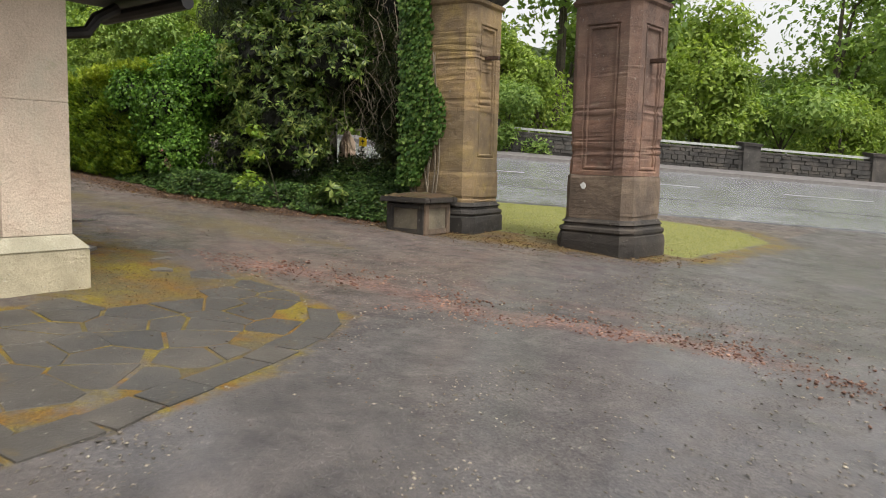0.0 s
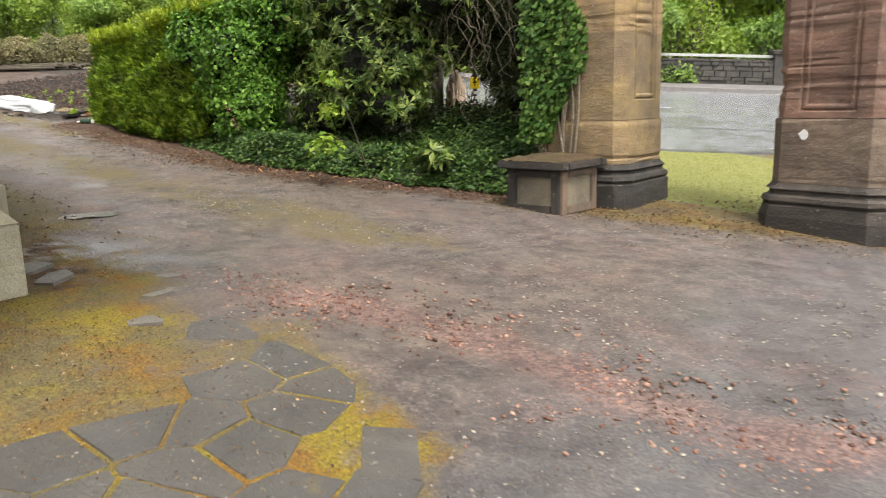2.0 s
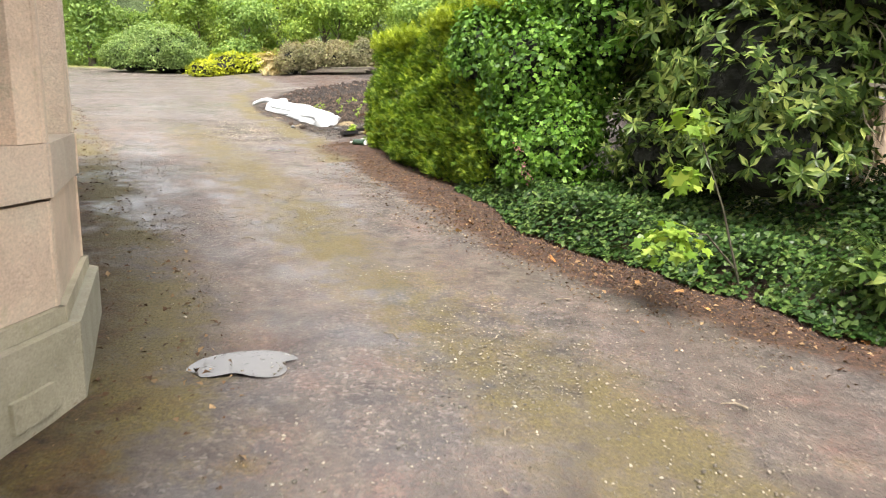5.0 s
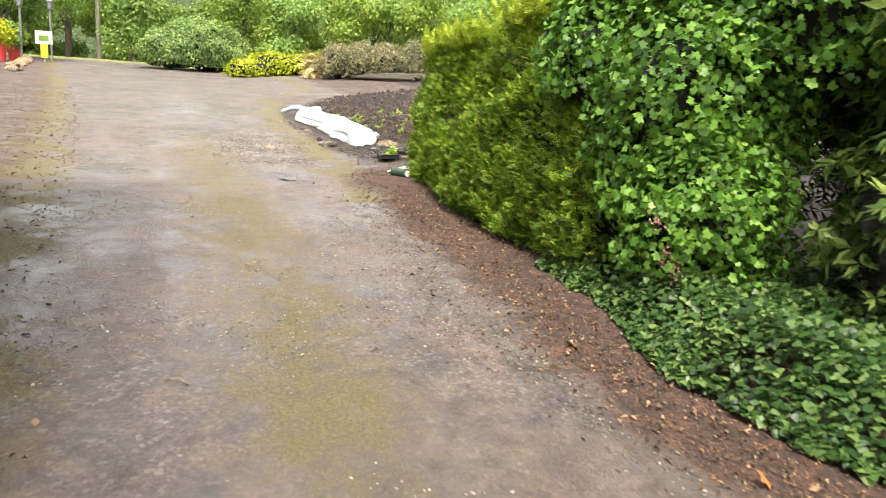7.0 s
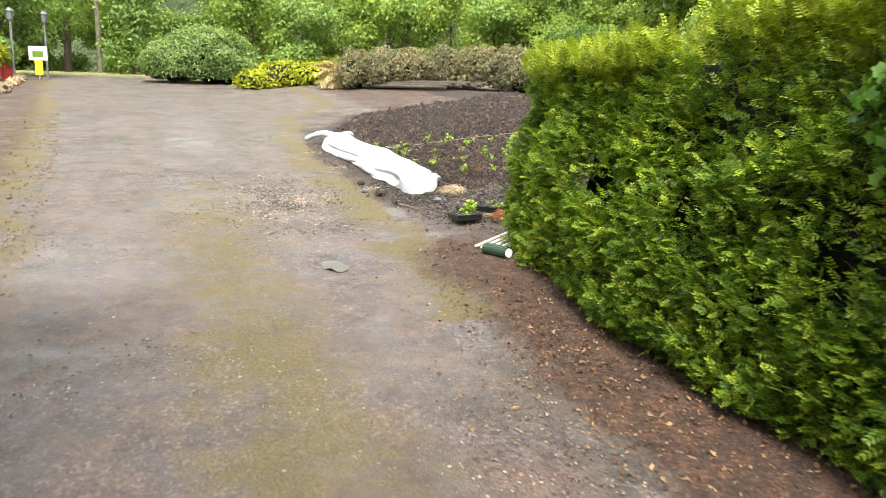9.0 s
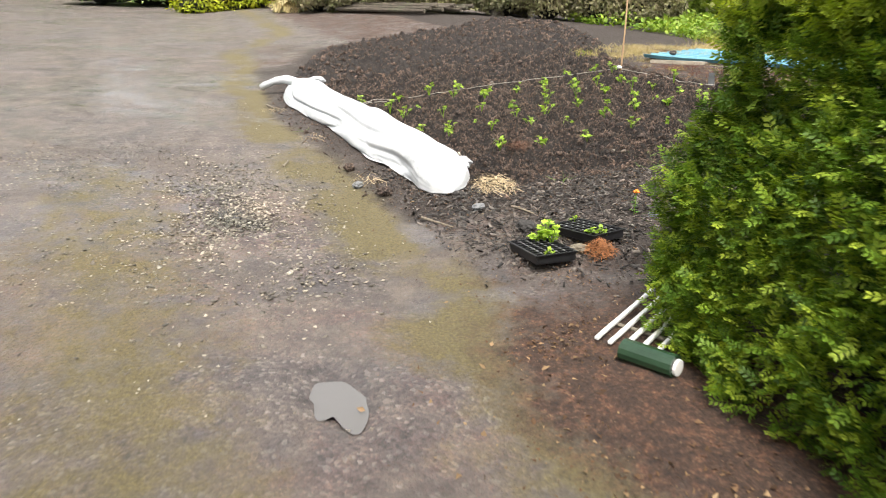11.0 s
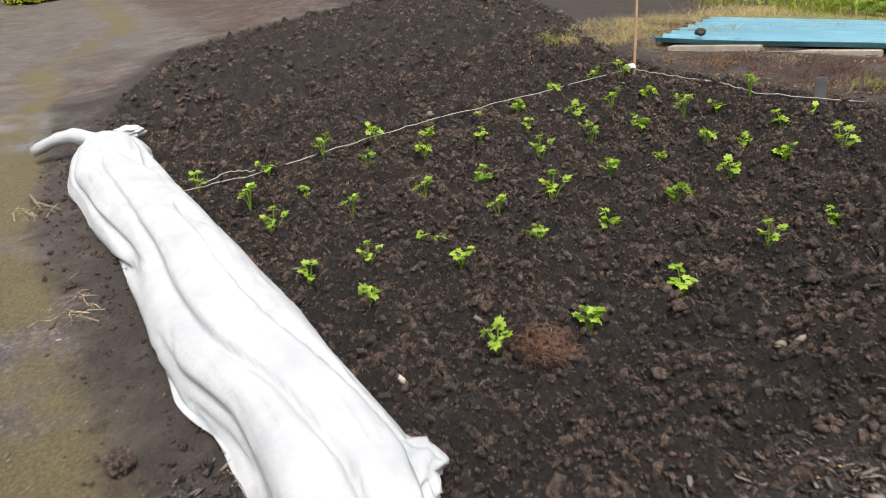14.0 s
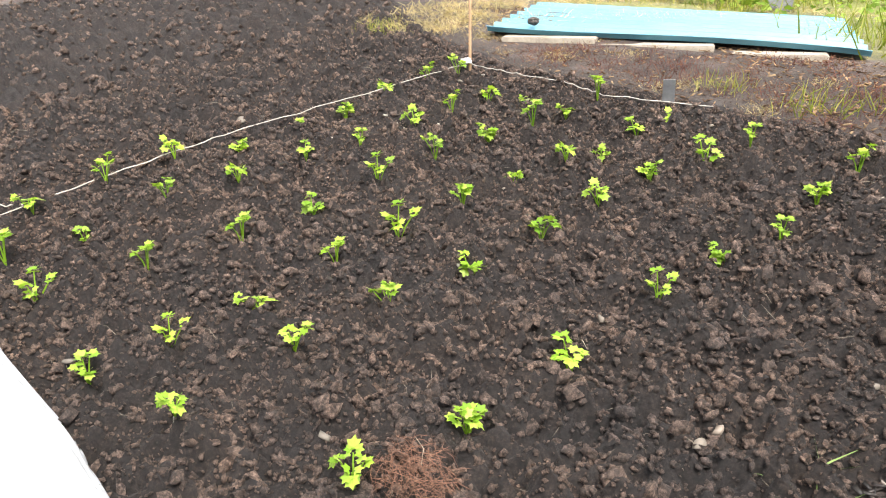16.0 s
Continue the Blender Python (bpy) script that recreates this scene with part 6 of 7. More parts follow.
def twine_line(pts, name):
    out = []
    for (x0, y0), (x1, y1) in zip(pts, pts[1:]):
        for k in range(9):
            t = k / 9
            x, y = x0 + (x1 - x0) * t + random.uniform(-0.008, 0.008), y0 + (y1 - y0) * t
            out.append((x, y, float(gz(x, y)) + random.uniform(0.05, 0.062)))
    return out


twine = thing("planting_string", Matrix.Translation(gp(-22.8, 8.8)), "pale twine stretched along the planted rows", "string")
under(part("strand", tube(twine_line([(-22.73, 6.8), (-22.66, 7.2), (-22.76, 7.8), (-22.82, 8.4), (-22.78, 9.5), (-22.76, 10.24)], "a"), 0.0034, 5), TWINE), twine)
under(part("strand", tube(twine_line([(-22.76, 10.24), (-22.4, 10.26), (-21.98, 10.33), (-21.6, 10.28), (-20.9, 10.5)], "b"), 0.0034, 5), TWINE), twine)
under(part("frayed_end", tube(twine_line([(-22.75, 6.9), (-22.86, 7.12), (-22.68, 7.3)], "c"), 0.0034, 5), TWINE), twine)
cane = part("garden_cane", tube([gzf(-22.76, 10.26, -0.1), gzf(-22.79, 10.3, 0.6), gzf(-22.84, 10.33, 1.25)], 0.011, 7, 0.8), CANE_WOOD)
tagged(cane, "thin wooden garden cane holding the string", "cane")
rag = part("cloth_scrap", lumpy_core(gzf(-22.77, 10.24, 0.07), (0.04, 0.03, 0.02), 8, 0.5), WHITE_LINE)
tagged(rag, "scrap of white cloth tied to the cane", "cloth")

# ---- white fleece bundle along the bed edge ----
def fleece_bundle():
    st = [(-24.38, 6.45, 0.03, 0.03), (-24.32, 6.45, 0.12, 0.10), (-24.2, 6.48, 0.23, 0.18), (-23.9, 6.48, 0.28, 0.2), (-23.3, 6.48, 0.29, 0.21), (-22.8, 6.53, 0.26, 0.2), (-22.3, 6.58, 0.26, 0.21), (-21.8, 6.62, 0.25, 0.22), (-21.4, 6.65, 0.26, 0.23),
          (-20.9, 6.67, 0.27, 0.22), (-20.55, 6.68, 0.275, 0.22), (-20.2, 6.73, 0.245, 0.21), (-19.95, 6.74, 0.24, 0.21), (-19.7, 6.74, 0.22, 0.22), (-19.5, 6.71, 0.2, 0.2), (-19.36, 6.69, 0.13, 0.13), (-19.28, 6.68, 0.03, 0.03)]
    xs = np.array(st)
    n, m = 210, 76
    t = np.linspace(0, len(st) - 1, n)
    col = [np.interp(t, np.arange(len(st)), xs[:, c]) for c in range(4)]
    for c in range(4):
        kern = np.array([1, 2, 3, 2, 1]) / 9
        col[c] = np.convolve(np.pad(col[c], 2, mode="edge"), kern, "valid")
    verts = []
    for i in range(n):
        cx, cy, hw, hh = (c[i] for c in col)
        hh = hh * 0.95
        for j in range(m):
            a = -0.35 + (math.pi + 0.7) * j / (m - 1)
            # long creases that run with the bundle and fan out, crossed by finer wrinkles
            long_ = noise.noise(Vector((cx * 0.55, a * 1.15 + cx * 0.25, 1)))
            fine_ = noise.noise(Vector((cx * 1.1 + 9, a * 3.4 - cx * 0.7, 5)))
            thin_ = noise.noise(Vector((cx * 3.2, a * 5.5 + cx * 2.5, 8)))
            mid_run = min(1.0, 2.2 * math.sin(math.pi * i / (n - 1)))
            k = 1.04 - mid_run * (0.18 * math.exp(-(long_ / 0.10) ** 2) + 0.03 * math.exp(-(fine_ / 0.06) ** 2)) + 0.012 * thin_ + 0.16 * noise.noise(Vector((cx * 1.3, a * 1.2, 3)))
            u, w = math.cos(a) * hw * k, max(0.0, math.sin(a)) * hh * k
            if math.sin(a) < 0:
                w = 0.006
            verts.append((cx + u * 0.10, cy + u, float(gz(cx, cy + u)) + 0.012 + w))
    faces = [(i * m + j, i * m + j + 1, (i + 1) * m + j + 1, (i + 1) * m + j) for i in range(n - 1) for j in range(m - 1)]
    faces.append(tuple(range(m - 1, -1, -1)))
    faces.append(tuple((n - 1) * m + j for j in range(m)))
    return verts, faces


fleece = thing("fleece_bundle", Matrix.Translation(gp(-21.6, 6.6)), "long bundled white garden fleece beside the bed", "garden fleece")
under(mesh_object("fleece_body", *fleece_bundle(), FLEECE, None, "", True), fleece)
tail = tube([gzf(-24.1, 6.42, 0.15), gzf(-24.27, 6.28, 0.19), gzf(-24.36, 6.14, 0.16), gzf(-24.44, 6.0, 0.1)], 0.055, 12, 0.8)
bmesh.ops.subdivide_edges(tail, edges=tail.edges[:], cuts=2)
for v in tail.verts:
    v.co += Vector((0, 0, 0.02)) * noise.noise(v.co * 14)
under(part("twisted_end", tail, FLEECE, None, "twisted end of the fleece", True), fleece)
tip = lumpy_core(gzf(-19.70, 6.90, 0.10), (0.12, 0.10, 0.05), 4, 0.5)
under(part("loose_corner", tip, FLEECE, None, "", True), fleece)
tip = lumpy_core(gzf(-24.15, 6.66, 0.15), (0.10, 0.10, 0.04), 6, 0.5)
under(part("loose_corner", tip, FLEECE, None, "", True), fleece)

# ---- straw heap at the fleece's end ----
def fibre_heap(name, label, cat, cx, cy, rx, ry, h, count, mat, seed, length=(0.12, 0.3), width=1.0):
    rr = np.random.default_rng(seed)
    a, d = rr.uniform(0, math.tau, count), rr.uniform(0, 1, count) ** 0.6
    x, y = cx + np.cos(a) * d * rx, cy + np.sin(a) * d * ry
    z = gz(x, y) + 0.02 + (1 - d ** 2) * h * rr.uniform(0, 1, count)
    w = 0.03 * width
    arc = np.array([(0, -0.5, -0.12), (w, -0.5, -0.12), (0.08, -0.15, 0.05), (0.08 + w, -0.15, 0.06), (0.07, 0.2, 0.06), (0.07 + w, 0.2, 0.05), (-0.06, 0.5, -0.08), (-0.06 + w, 0.5, -0.08)])
    f = np.array([(0, 1, 3, 2), (2, 3, 5, 4), (4, 5, 7, 6)])
    ob = scatter_mesh(name, arc, f, np.stack([x, y, z], 1), rand_frames(count, rr, 0.22), rr.uniform(*length, count), mat)
    return tagged(ob, label, cat, kind="stuff")


fibre_heap("straw_heap", "heap of pale dry straw by the fleece", "straw", -19.27, 7.02, 0.22, 0.13, 0.05, 170, STRAW, 3, (0.08, 0.24), 0.5)
fibre_heap("root_ball", "clump of orange root fibre by the tray", "root fibre", -17.84, 7.05, 0.10, 0.08, 0.07, 420, ROOT_FIBRE, 5, (0.04, 0.10))
for i, (x, y) in enumerate(((-19.9, 6.25), (-23.2, 5.95), (-21.6, 6.1))):
    fibre_heap("dry_wisp", "wisp of dry brown grass on the ground", "dry grass", x, y, 0.18, 0.13, 0.02, 26, STRAW, 20 + i, (0.06, 0.2), 0.6)

mat_of_roots = fibre_heap("root_mat", "patch of reddish-brown roots dug into the soil", "root fibre", -20.02, 7.56, 0.13, 0.10, 0.02, 260, simple_mat("brown_root_fibre", (0.07, 0.032, 0.018), (0.17, 0.085, 0.05), 60, 0.9), 31, (0.04, 0.14), 0.35)
mat_of_roots.location.z += 0.05
for i, (x, y, sx) in enumerate(((-20.35, 6.2, 0.055), (-19.55, 6.28, 0.06), (-21.9, 6.12, 0.03))):
    st = part("soil_clump", lumpy_core((0, 0, 0), (sx, sx * 0.8, sx * 0.6), 210 + i, 0.5), CLOD)
    st.matrix_world = Matrix.Translation(gp(x, y, sx * 0.35)) @ Matrix.Rotation(i * 1.7, 4, "Z")
    tagged(st, "dark clump of soil fallen beside the fleece", "soil clump", "clumps beside the fleece")

# ---- seed trays ----
def seed_tray(m, label):
    t = thing("seed_tray", m, label, "seed tray", "black seed trays")
    L, W, H = 0.385, 0.225, 0.055
    nx, ny = 8, 5
    for i in range(nx + 1):
        x = -L / 2 + L * i / nx
        part("cross_wall", box((x - 0.0032, -W / 2, 0.012), (x + 0.0032, W / 2, H - 0.0005)), BLACK_PLASTIC, t)
    for j in range(ny + 1):
        y = -W / 2 + W * j / ny
        part("long_wall", box((-L / 2, y - 0.0032, 0.013), (L / 2, y + 0.0032, H)), BLACK_PLASTIC, t)
    knot = bmesh.new()
    bmesh.ops.create_cone(knot, cap_ends=True, segments=8, radius1=0.0075, radius2=0.006, depth=0.004)
    first = part("cell_crossing", knot, SLATE, t, "greyish worn crossing")
    for i in range(1, nx):
        for j in range(1, ny):
            ob = first if (i, j) == (1, 1) else new("cell_crossing", first.data)
            ob.parent = t
            ob.location = (-L / 2 + L * i / nx, -W / 2 + W * j / ny, H + 0.001)
    bm = bmesh.new()
    box_bm(bm, (-L / 2, -W / 2, 0.004), (L / 2, W / 2, 0.011))
    part("tray_floor", bm, BLACK_PLASTIC, t)
    bm = bmesh.new()
    for lo, hi in (((-L / 2 - 0.012, -W / 2 - 0.012, H - 0.006), (L / 2 + 0.012, -W / 2, H + 0.002)), ((-L / 2 - 0.012, W / 2, H - 0.006), (L / 2 + 0.012, W / 2 + 0.012, H + 0.002)),
                   ((-L / 2 - 0.012, -W / 2, H - 0.006), (-L / 2, W / 2, H + 0.002)), ((L / 2, -W / 2, H - 0.006), (L / 2 + 0.012, W / 2, H + 0.002))):
        box_bm(bm, lo, hi, 0.002)
    part("rim", bm, BLACK_PLASTIC, t)
    return t


t1 = seed_tray(pose(-18.10, 7.115, float(gz(-18.1, 7.1)) + 0.012, 3, -3.5, 11), "black plastic seed tray, mostly empty, on the bark")
t2 = seed_tray(pose(-17.955, 6.75, float(gz(-17.95, 6.75)) + 0.012, 3, -3.5, -3), "black plastic seed tray with a clump of seedlings")


def tray_plant(tray, u, v, s, k):
    p = tray.matrix_world @ Vector((u, v, 0.02))
    t = copy_thing(KIT[k], Matrix.Translation(p) @ Matrix.Rotation(u * 40, 4, "Z"))
    t.scale = (s * 0.8, s * 0.8, s * 0.9)
    tagged(t, "leftover celery seedling in the seed tray", "seedling", "seedlings in trays")


for u, v, s, k in ((-0.165, 0.045, 0.62, 0), (0.12, -0.08, 0.85, 1), (0.165, -0.02, 0.7, 3)):
    tray_plant(t1, u, v, s, k)
for u, v, s, k in ((-0.17, 0.09, 1.1, 2), (-0.12, 0.07, 1.25, 0), (-0.09, 0.095, 1.15, 4), (-0.17, 0.02, 0.95, 1), (-0.06, 0.09, 1.0, 2), (0.16, -0.02, 0.6, 3), (-0.13, 0.03, 1.0, 4)):
    tray_plant(t2, u, v, s, k)

# ---- folded slatted frame under the hedge end ----
rack = thing("slatted_frame", Matrix.Translation(gp(-17.1, 6.9)), "folded white slatted garden frame leaning under the hedge", "garden frame")
for i in range(5):
    a, b = Vector((-17.31 + i * 0.06, 7.12 + i * 0.03, 0)), Vector((-16.97 + i * 0.06, 6.52 + i * 0.03, 0))
    a.z, b.z = float(gz(a.x, a.y)) + 0.055, float(gz(b.x, b.y)) + 0.03
    d = b - a
    bm = box((-0.010, 0, -0.008), (0.010, d.length, 0.008), 0.003)
    bm.transform(Matrix.Translation(a) @ d.to_track_quat("Y", "Z").to_matrix().to_4x4())
    under(part("slat", bm, WHITE_PAINT), rack)
MINT = simple_mat("mint_green_plastic", (0.25, 0.52, 0.40), (0.34, 0.62, 0.50), 12, 0.45, 40, 0.1)
cap_z = float(gz(-17.3, 7.12))
under(part("end_cap", box((-17.34, 7.07, cap_z + 0.03), (-17.22, 7.16, cap_z + 0.085), 0.02), MINT, None, "mint green plastic cap"), rack)
for f in (0.25, 0.75):
    a = Vector((-17.33 + 0.34 * f, 7.13 - 0.60 * f, 0))
    b = a + Vector((0.29, 0.15, 0))
    for p in (a, b):
        p.z = float(gz(p.x, p.y)) + 0.052 - 0.025 * f - 0.018
    under(part("cross_bar", tube([a, b], 0.010, 6), WEATHERED_WOOD), rack)
bottle = thing("plastic_bottle", Matrix.Translation(gp(-16.72, 6.6, 0.05)) @ pose(0, 0, 0, 0, 90, 25), "dark green bottle lying at the hedge foot", "bottle")
part("bottle_body", tube([(0, 0, -0.1), (0, 0, 0.1), (0, 0, 0.14)], 0.05, 14), simple_mat("dark_green_plastic", (0.01, 0.03, 0.014), (0.02, 0.05, 0.025), 8, 0.25), bottle)
part("bottle_ring", tube([(0, 0, 0.142), (0, 0, 0.155)], 0.035, 12), WHITE_PAINT, bottle, "pale ring")

# ---- blue tin sheet on boards ----
sheet_m = Matrix.Translation((-22.55, 12.42, 0)) @ Matrix.Rotation(radians(29.5), 4, "Z")
L, W = 2.8, 1.78
n, m = 30, 72
v = []
for layer in (0.0, -0.004):
    for i in range(n + 1):
        for j in range(m + 1):
            u, w = -L / 2 + L * i / n, -W / 2 + W * j / m
            ph = (w / 0.25) % 1.0
            rib = 0.042 * float(sstep(0.30, 0.38, ph) * sstep(0.62, 0.54, ph))
            p = sheet_m @ Vector((u, w, 0))
            base = float(gz(-22.55, 11.6)) + 0.015 - 0.055 * (p.x + 22.55) + 0.012 * math.sin(u * 2.2 + 0.6) * (1 - (w + W / 2) / W)
            edge_curl = -0.01 * float(sstep(1.2, 1.47, u))
            v.append((p.x, p.y, base + rib + edge_curl + layer))
k0 = (n + 1) * (m + 1)
f = []
for i in range(n):
    for j in range(m):
        a = i * (m + 1) + j
        f.append((a, a + m + 1, a + m + 2, a + 1))
        f.append((k0 + a, k0 + a + 1, k0 + a + m + 2, k0 + a + m + 1))
for i in range(n):
    for j in (0, m):
        a, b = i * (m + 1) + j, (i + 1) * (m + 1) + j
        f.append((a, k0 + a, k0 + b, b))
for j in range(m):
    for i in (0, n):
        a, b = i * (m + 1) + j, i * (m + 1) + j + 1
        f.append((a, k0 + a, k0 + b, b))
tin = mesh_object("corrugated_sheet", v, f, BLUE_SHEET)
tagged(tin, "faded blue corrugated tin sheet laid on boards", "metal sheet")
pebble = part("stone", lumpy_core(tuple(sheet_m @ Vector((-1.05, -0.72, float(gz(-23.4, 11.6)) + 0.055))), (0.05, 0.04, 0.03), 2), DARK_STONE)
tagged(pebble, "small dark stone lying on the tin sheet", "stone")
for u0, u1, w0 in ((-1.24, -0.50, -0.91), (-0.48, 0.36, -0.93), (0.38, 1.12, -0.94)):
    p, q = sheet_m @ Vector((u0, w0, 0)), sheet_m @ Vector((u1, w0, 0))
    z = min(float(gz(p.x, p.y)), float(gz(q.x, q.y)))
    bm = box((u0, w0 - 0.09, z - 0.03), (u1, w0 + 0.09, z + 0.035), 0.008)
    bm.transform(sheet_m)
    tagged(part("wooden_board", bm, BOARD_WOOD), "weathered grey board under the tin sheet", "board", "boards under the sheet")
for w0 in (0.0, 0.75):
    p = sheet_m @ Vector((0, w0, 0))
    z = float(gz(p.x, p.y))
    bm = box((-1.3, w0 - 0.08, z - 0.12), (1.3, w0 + 0.08, z - 0.05), 0.008)
    bm.transform(sheet_m)
    tagged(part("wooden_board", bm, WEATHERED_WOOD), "weathered grey board under the tin sheet", "board", "boards under the sheet")
post = part("leaning_slate", box((-0.12, -0.012, 0), (0.12, 0.012, 0.3), 0.004), SLATE)
post.matrix_world = Matrix.Translation(gp(-22.6, 14.3)) @ pose(0, 0, 0, -18, 4, 20)
tagged(post, "dark slate standing in dry grass", "slate")
upright = part("plant_label", box((-0.035, -0.004, -0.03), (0.035, 0.004, 0.11), 0.002), SLATE)
upright.matrix_world = Matrix.Translation(gp(-21.25, 10.45, 0.06)) @ pose(0, 0, 0, 8, 0, 30)
tagged(upright, "dark slate plant label standing in the soil", "plant label")

# ---- weeds, grasses and leaves ----
BLADE = (np.array([(-0.02, 0, 0), (0.02, 0, 0), (-0.015, 0.08, 0.5), (0.015, 0.08, 0.5), (0, 0.28, 0.92)]), np.array([(0, 1, 3, 2), (2, 3, 4, 4)]))
BLADE = (BLADE[0], np.array([(0, 1, 3), (0, 3, 2), (2, 3, 4)]))


def tufts(name, label, cat, spots_, count, height, mat, seed, spread=0.09, kind="stuff", lean=0.45):
    rr = np.random.default_rng(seed)
    xs = np.concatenate([rr.normal(x, spread * s, count) for x, y, s in spots_])
    ys = np.concatenate([rr.normal(y, spread * s, count) for x, y, s in spots_])
    hs = np.concatenate([rr.uniform(0.5, 1.1, count) * height * s for x, y, s in spots_])
    kk = len(xs)
    ob = scatter_mesh(name, *BLADE, np.stack([xs, ys, gz(xs, ys) + 0.0], 1), rand_frames(kk, rr, lean), np.stack([hs * 0.9, hs, hs], 1), mat)
    return tagged(ob, label, cat, kind=kind)


wr = random.Random(9)
tufts("dry_grass", "dry straw-coloured grass round the tin sheet", "grass", [(-23.9 + i * 0.16, 10.85 + i * 0.30, wr.uniform(0.7, 1.3)) for i in range(9)] + [(-24.4 + wr.uniform(-0.4, 0.4), 13.3 + wr.uniform(-0.6, 0.6), 1.3) for _ in range(8)] +
      [(-24.0 + i * 0.42, 13.6 + i * 0.2, 1.1) for i in range(9)] + [(-20.83, 10.72, 0.55), (-21.39, 10.85, 0.6), (-22.9, 10.75, 0.4)] + [(wr.uniform(-23.5, -18.8), wr.uniform(10.65, 11.5), wr.uniform(0.3, 0.7)) for _ in range(8)] + [(-24.25 + wr.uniform(-0.35, 0.35), 11.6 + wr.uniform(-0.9, 0.9), wr.uniform(0.7, 1.2)) for _ in range(24)], 150, 0.11, DRY_GRASS, 5, 0.13, lean=1.6)
tufts("green_weeds", "fresh green weeds behind the tin sheet", "weeds", [(-24.8 + wr.uniform(-1.2, 2.2), 14.4 + wr.uniform(-0.7, 1.6), 1.2) for _ in range(34)] + [(-21.2, 13.3, 2.0), (-21.1, 13.0, 1.6), (-20.6, 10.95, 0.8), (-21.2, 10.95, 0.6), (-20.2, 11.2, 0.8), (-19.9, 10.9, 0.6), (-18.29, 7.94, 0.4), (-24.3, 10.6, 0.7)], 90, 0.2, GRASS, 6, 0.15)
tufts("red_weeds", "reddish low weeds before the boards", "weeds", [(-21.7 + wr.uniform(-1.2, 1.5), 11.1 + wr.uniform(-0.4, 0.42), wr.uniform(0.5, 1.1)) for _ in range(60)] + [(-21.24, 11.75, 1.2), (-20.95, 11.9, 1.1)], 70, 0.085, RED_WEED, 7, 0.1, lean=0.8)
tufts("dead_leek_leaves", "limp grey-green leek leaves on the soil", "leaves", [(-19.1, 7.5, 0.6), (-19.12, 8.2, 0.9), (-19.05, 8.3, 0.7), (-22.0, 6.1, 0.5), (-19.3, 8.3, 0.8)], 9, 0.24, GREYGREEN, 8, 0.05, lean=3.0)
k = 2600
x, y = r.uniform(-13.8, -3.8, k * 9), r.uniform(8.9, 13.6, k * 9)
d = poly_dist(x, y, LAWN) * np.where(in_poly(x, y, LAWN), 1, -1)
ok = d > 0.12
ob = scatter_mesh("lawn_grass", *BLADE, np.stack([x[ok], y[ok], gz(x[ok], y[ok])], 1), rand_frames(ok.sum(), r, 0.45), r.uniform(0.03, 0.065, ok.sum()), GRASS)
tagged(ob, "short yellow-green lawn grass by the gate", "grass", kind="stuff")
k = 9000
x, y = r.uniform(-31, -20.2, k), 13.9 + r.uniform(0, 1, k) ** 1.5 * 4.5
ok = vnoise(x * 0.9, y * 0.9, 101) > r.uniform(0.2, 0.6, k)
hgt_ = r.uniform(0, 0.28, ok.sum()) * vnoise(x[ok] * 1.5, y[ok] * 1.5, 102) * 1.6
ob = scatter_mesh("leafy_weeds", *SHRUB_LEAF, np.stack([x[ok], y[ok], gz(x[ok], y[ok]) + 0.02 + hgt_], 1), rand_frames(ok.sum(), r, 0.6), r.uniform(0.05, 0.12, ok.sum()), BRIGHT)
tagged(ob, "low leafy weeds behind the tin sheet", "weeds", kind="stuff")
k = 1600
x, y = r.uniform(-7.6, -3.6, k), r.normal(9.0, 0.45, k)
ok = vnoise(x * 2, y * 2, 103) > r.uniform(0.2, 0.7, k)
strew("gate_litter", "brown leaves round the gate pillars", "leaves", leaf_pair(0.18, 0.3), x[ok], y[ok], (0.02, 0.05), DEAD_LEAF, 0.01, 0.5, 73)
mari = thing("marigold", Matrix.Translation(gp(-18.28, 7.56)), "small marigold with one orange flower", "flower")
v, f = lobed_leaf(5, 0.4)
mv, mf, c = [], [], 0
for i in range(10):
    mm = Matrix.Translation((random.uniform(-0.02, 0.02), random.uniform(-0.02, 0.02), 0.015 + 0.011 * i)) @ Matrix.Rotation(i * 2.4, 4, "Z") @ Matrix.Rotation(0.4, 4, "X")
    mv += [mm @ (Vector(p) * 0.035) for p in v]
    mf += [tuple(q + c for q in t) for t in f]
    c += len(v)
mesh_object("leaf_spray", mv, mf, SHRUB, mari)
part("stem", tube([(0, 0, -0.01), (0.005, 0, 0.08), (0, 0.005, 0.145)], 0.0025, 5), CELERY, mari)
bm = lumpy_core((0, 0.005, 0.155), (0.017, 0.017, 0.011), 5, 0.6)
part("flower_head", bm, simple_mat("orange_petals", (0.75, 0.16, 0.01), (0.9, 0.28, 0.02), 60, 0.6), mari, "orange flower head")

# fallen leaves and litter
LEAF = leaf_pair(0.18, 0.3)
k = 22000
x = r.uniform(-17.2, -3.8, k)
y = drive_right(x) + r.normal(0.33, 0.32, k)
ok = (y < 9.2) & (x < -3.9)
strew("leaf_litter", "brown fallen leaves along the drive edge", "leaves", LEAF, x[ok], y[ok], (0.007, 0.036), DEAD_LEAF, 0.003, 0.6, 70)
k = 9000
x, y = r.normal(-6.4, 1.3, k), r.normal(2.95, 0.5, k)
ok = (y < 3.9) & (x > -9.5)
strew("moss_litter", "leaf scraps on the moss by the house", "leaves", LEAF, x[ok], y[ok], (0.006, 0.022), DEAD_LEAF, 0.003, 0.4, 71)
k = 3000
x = r.uniform(-30, -8, k)
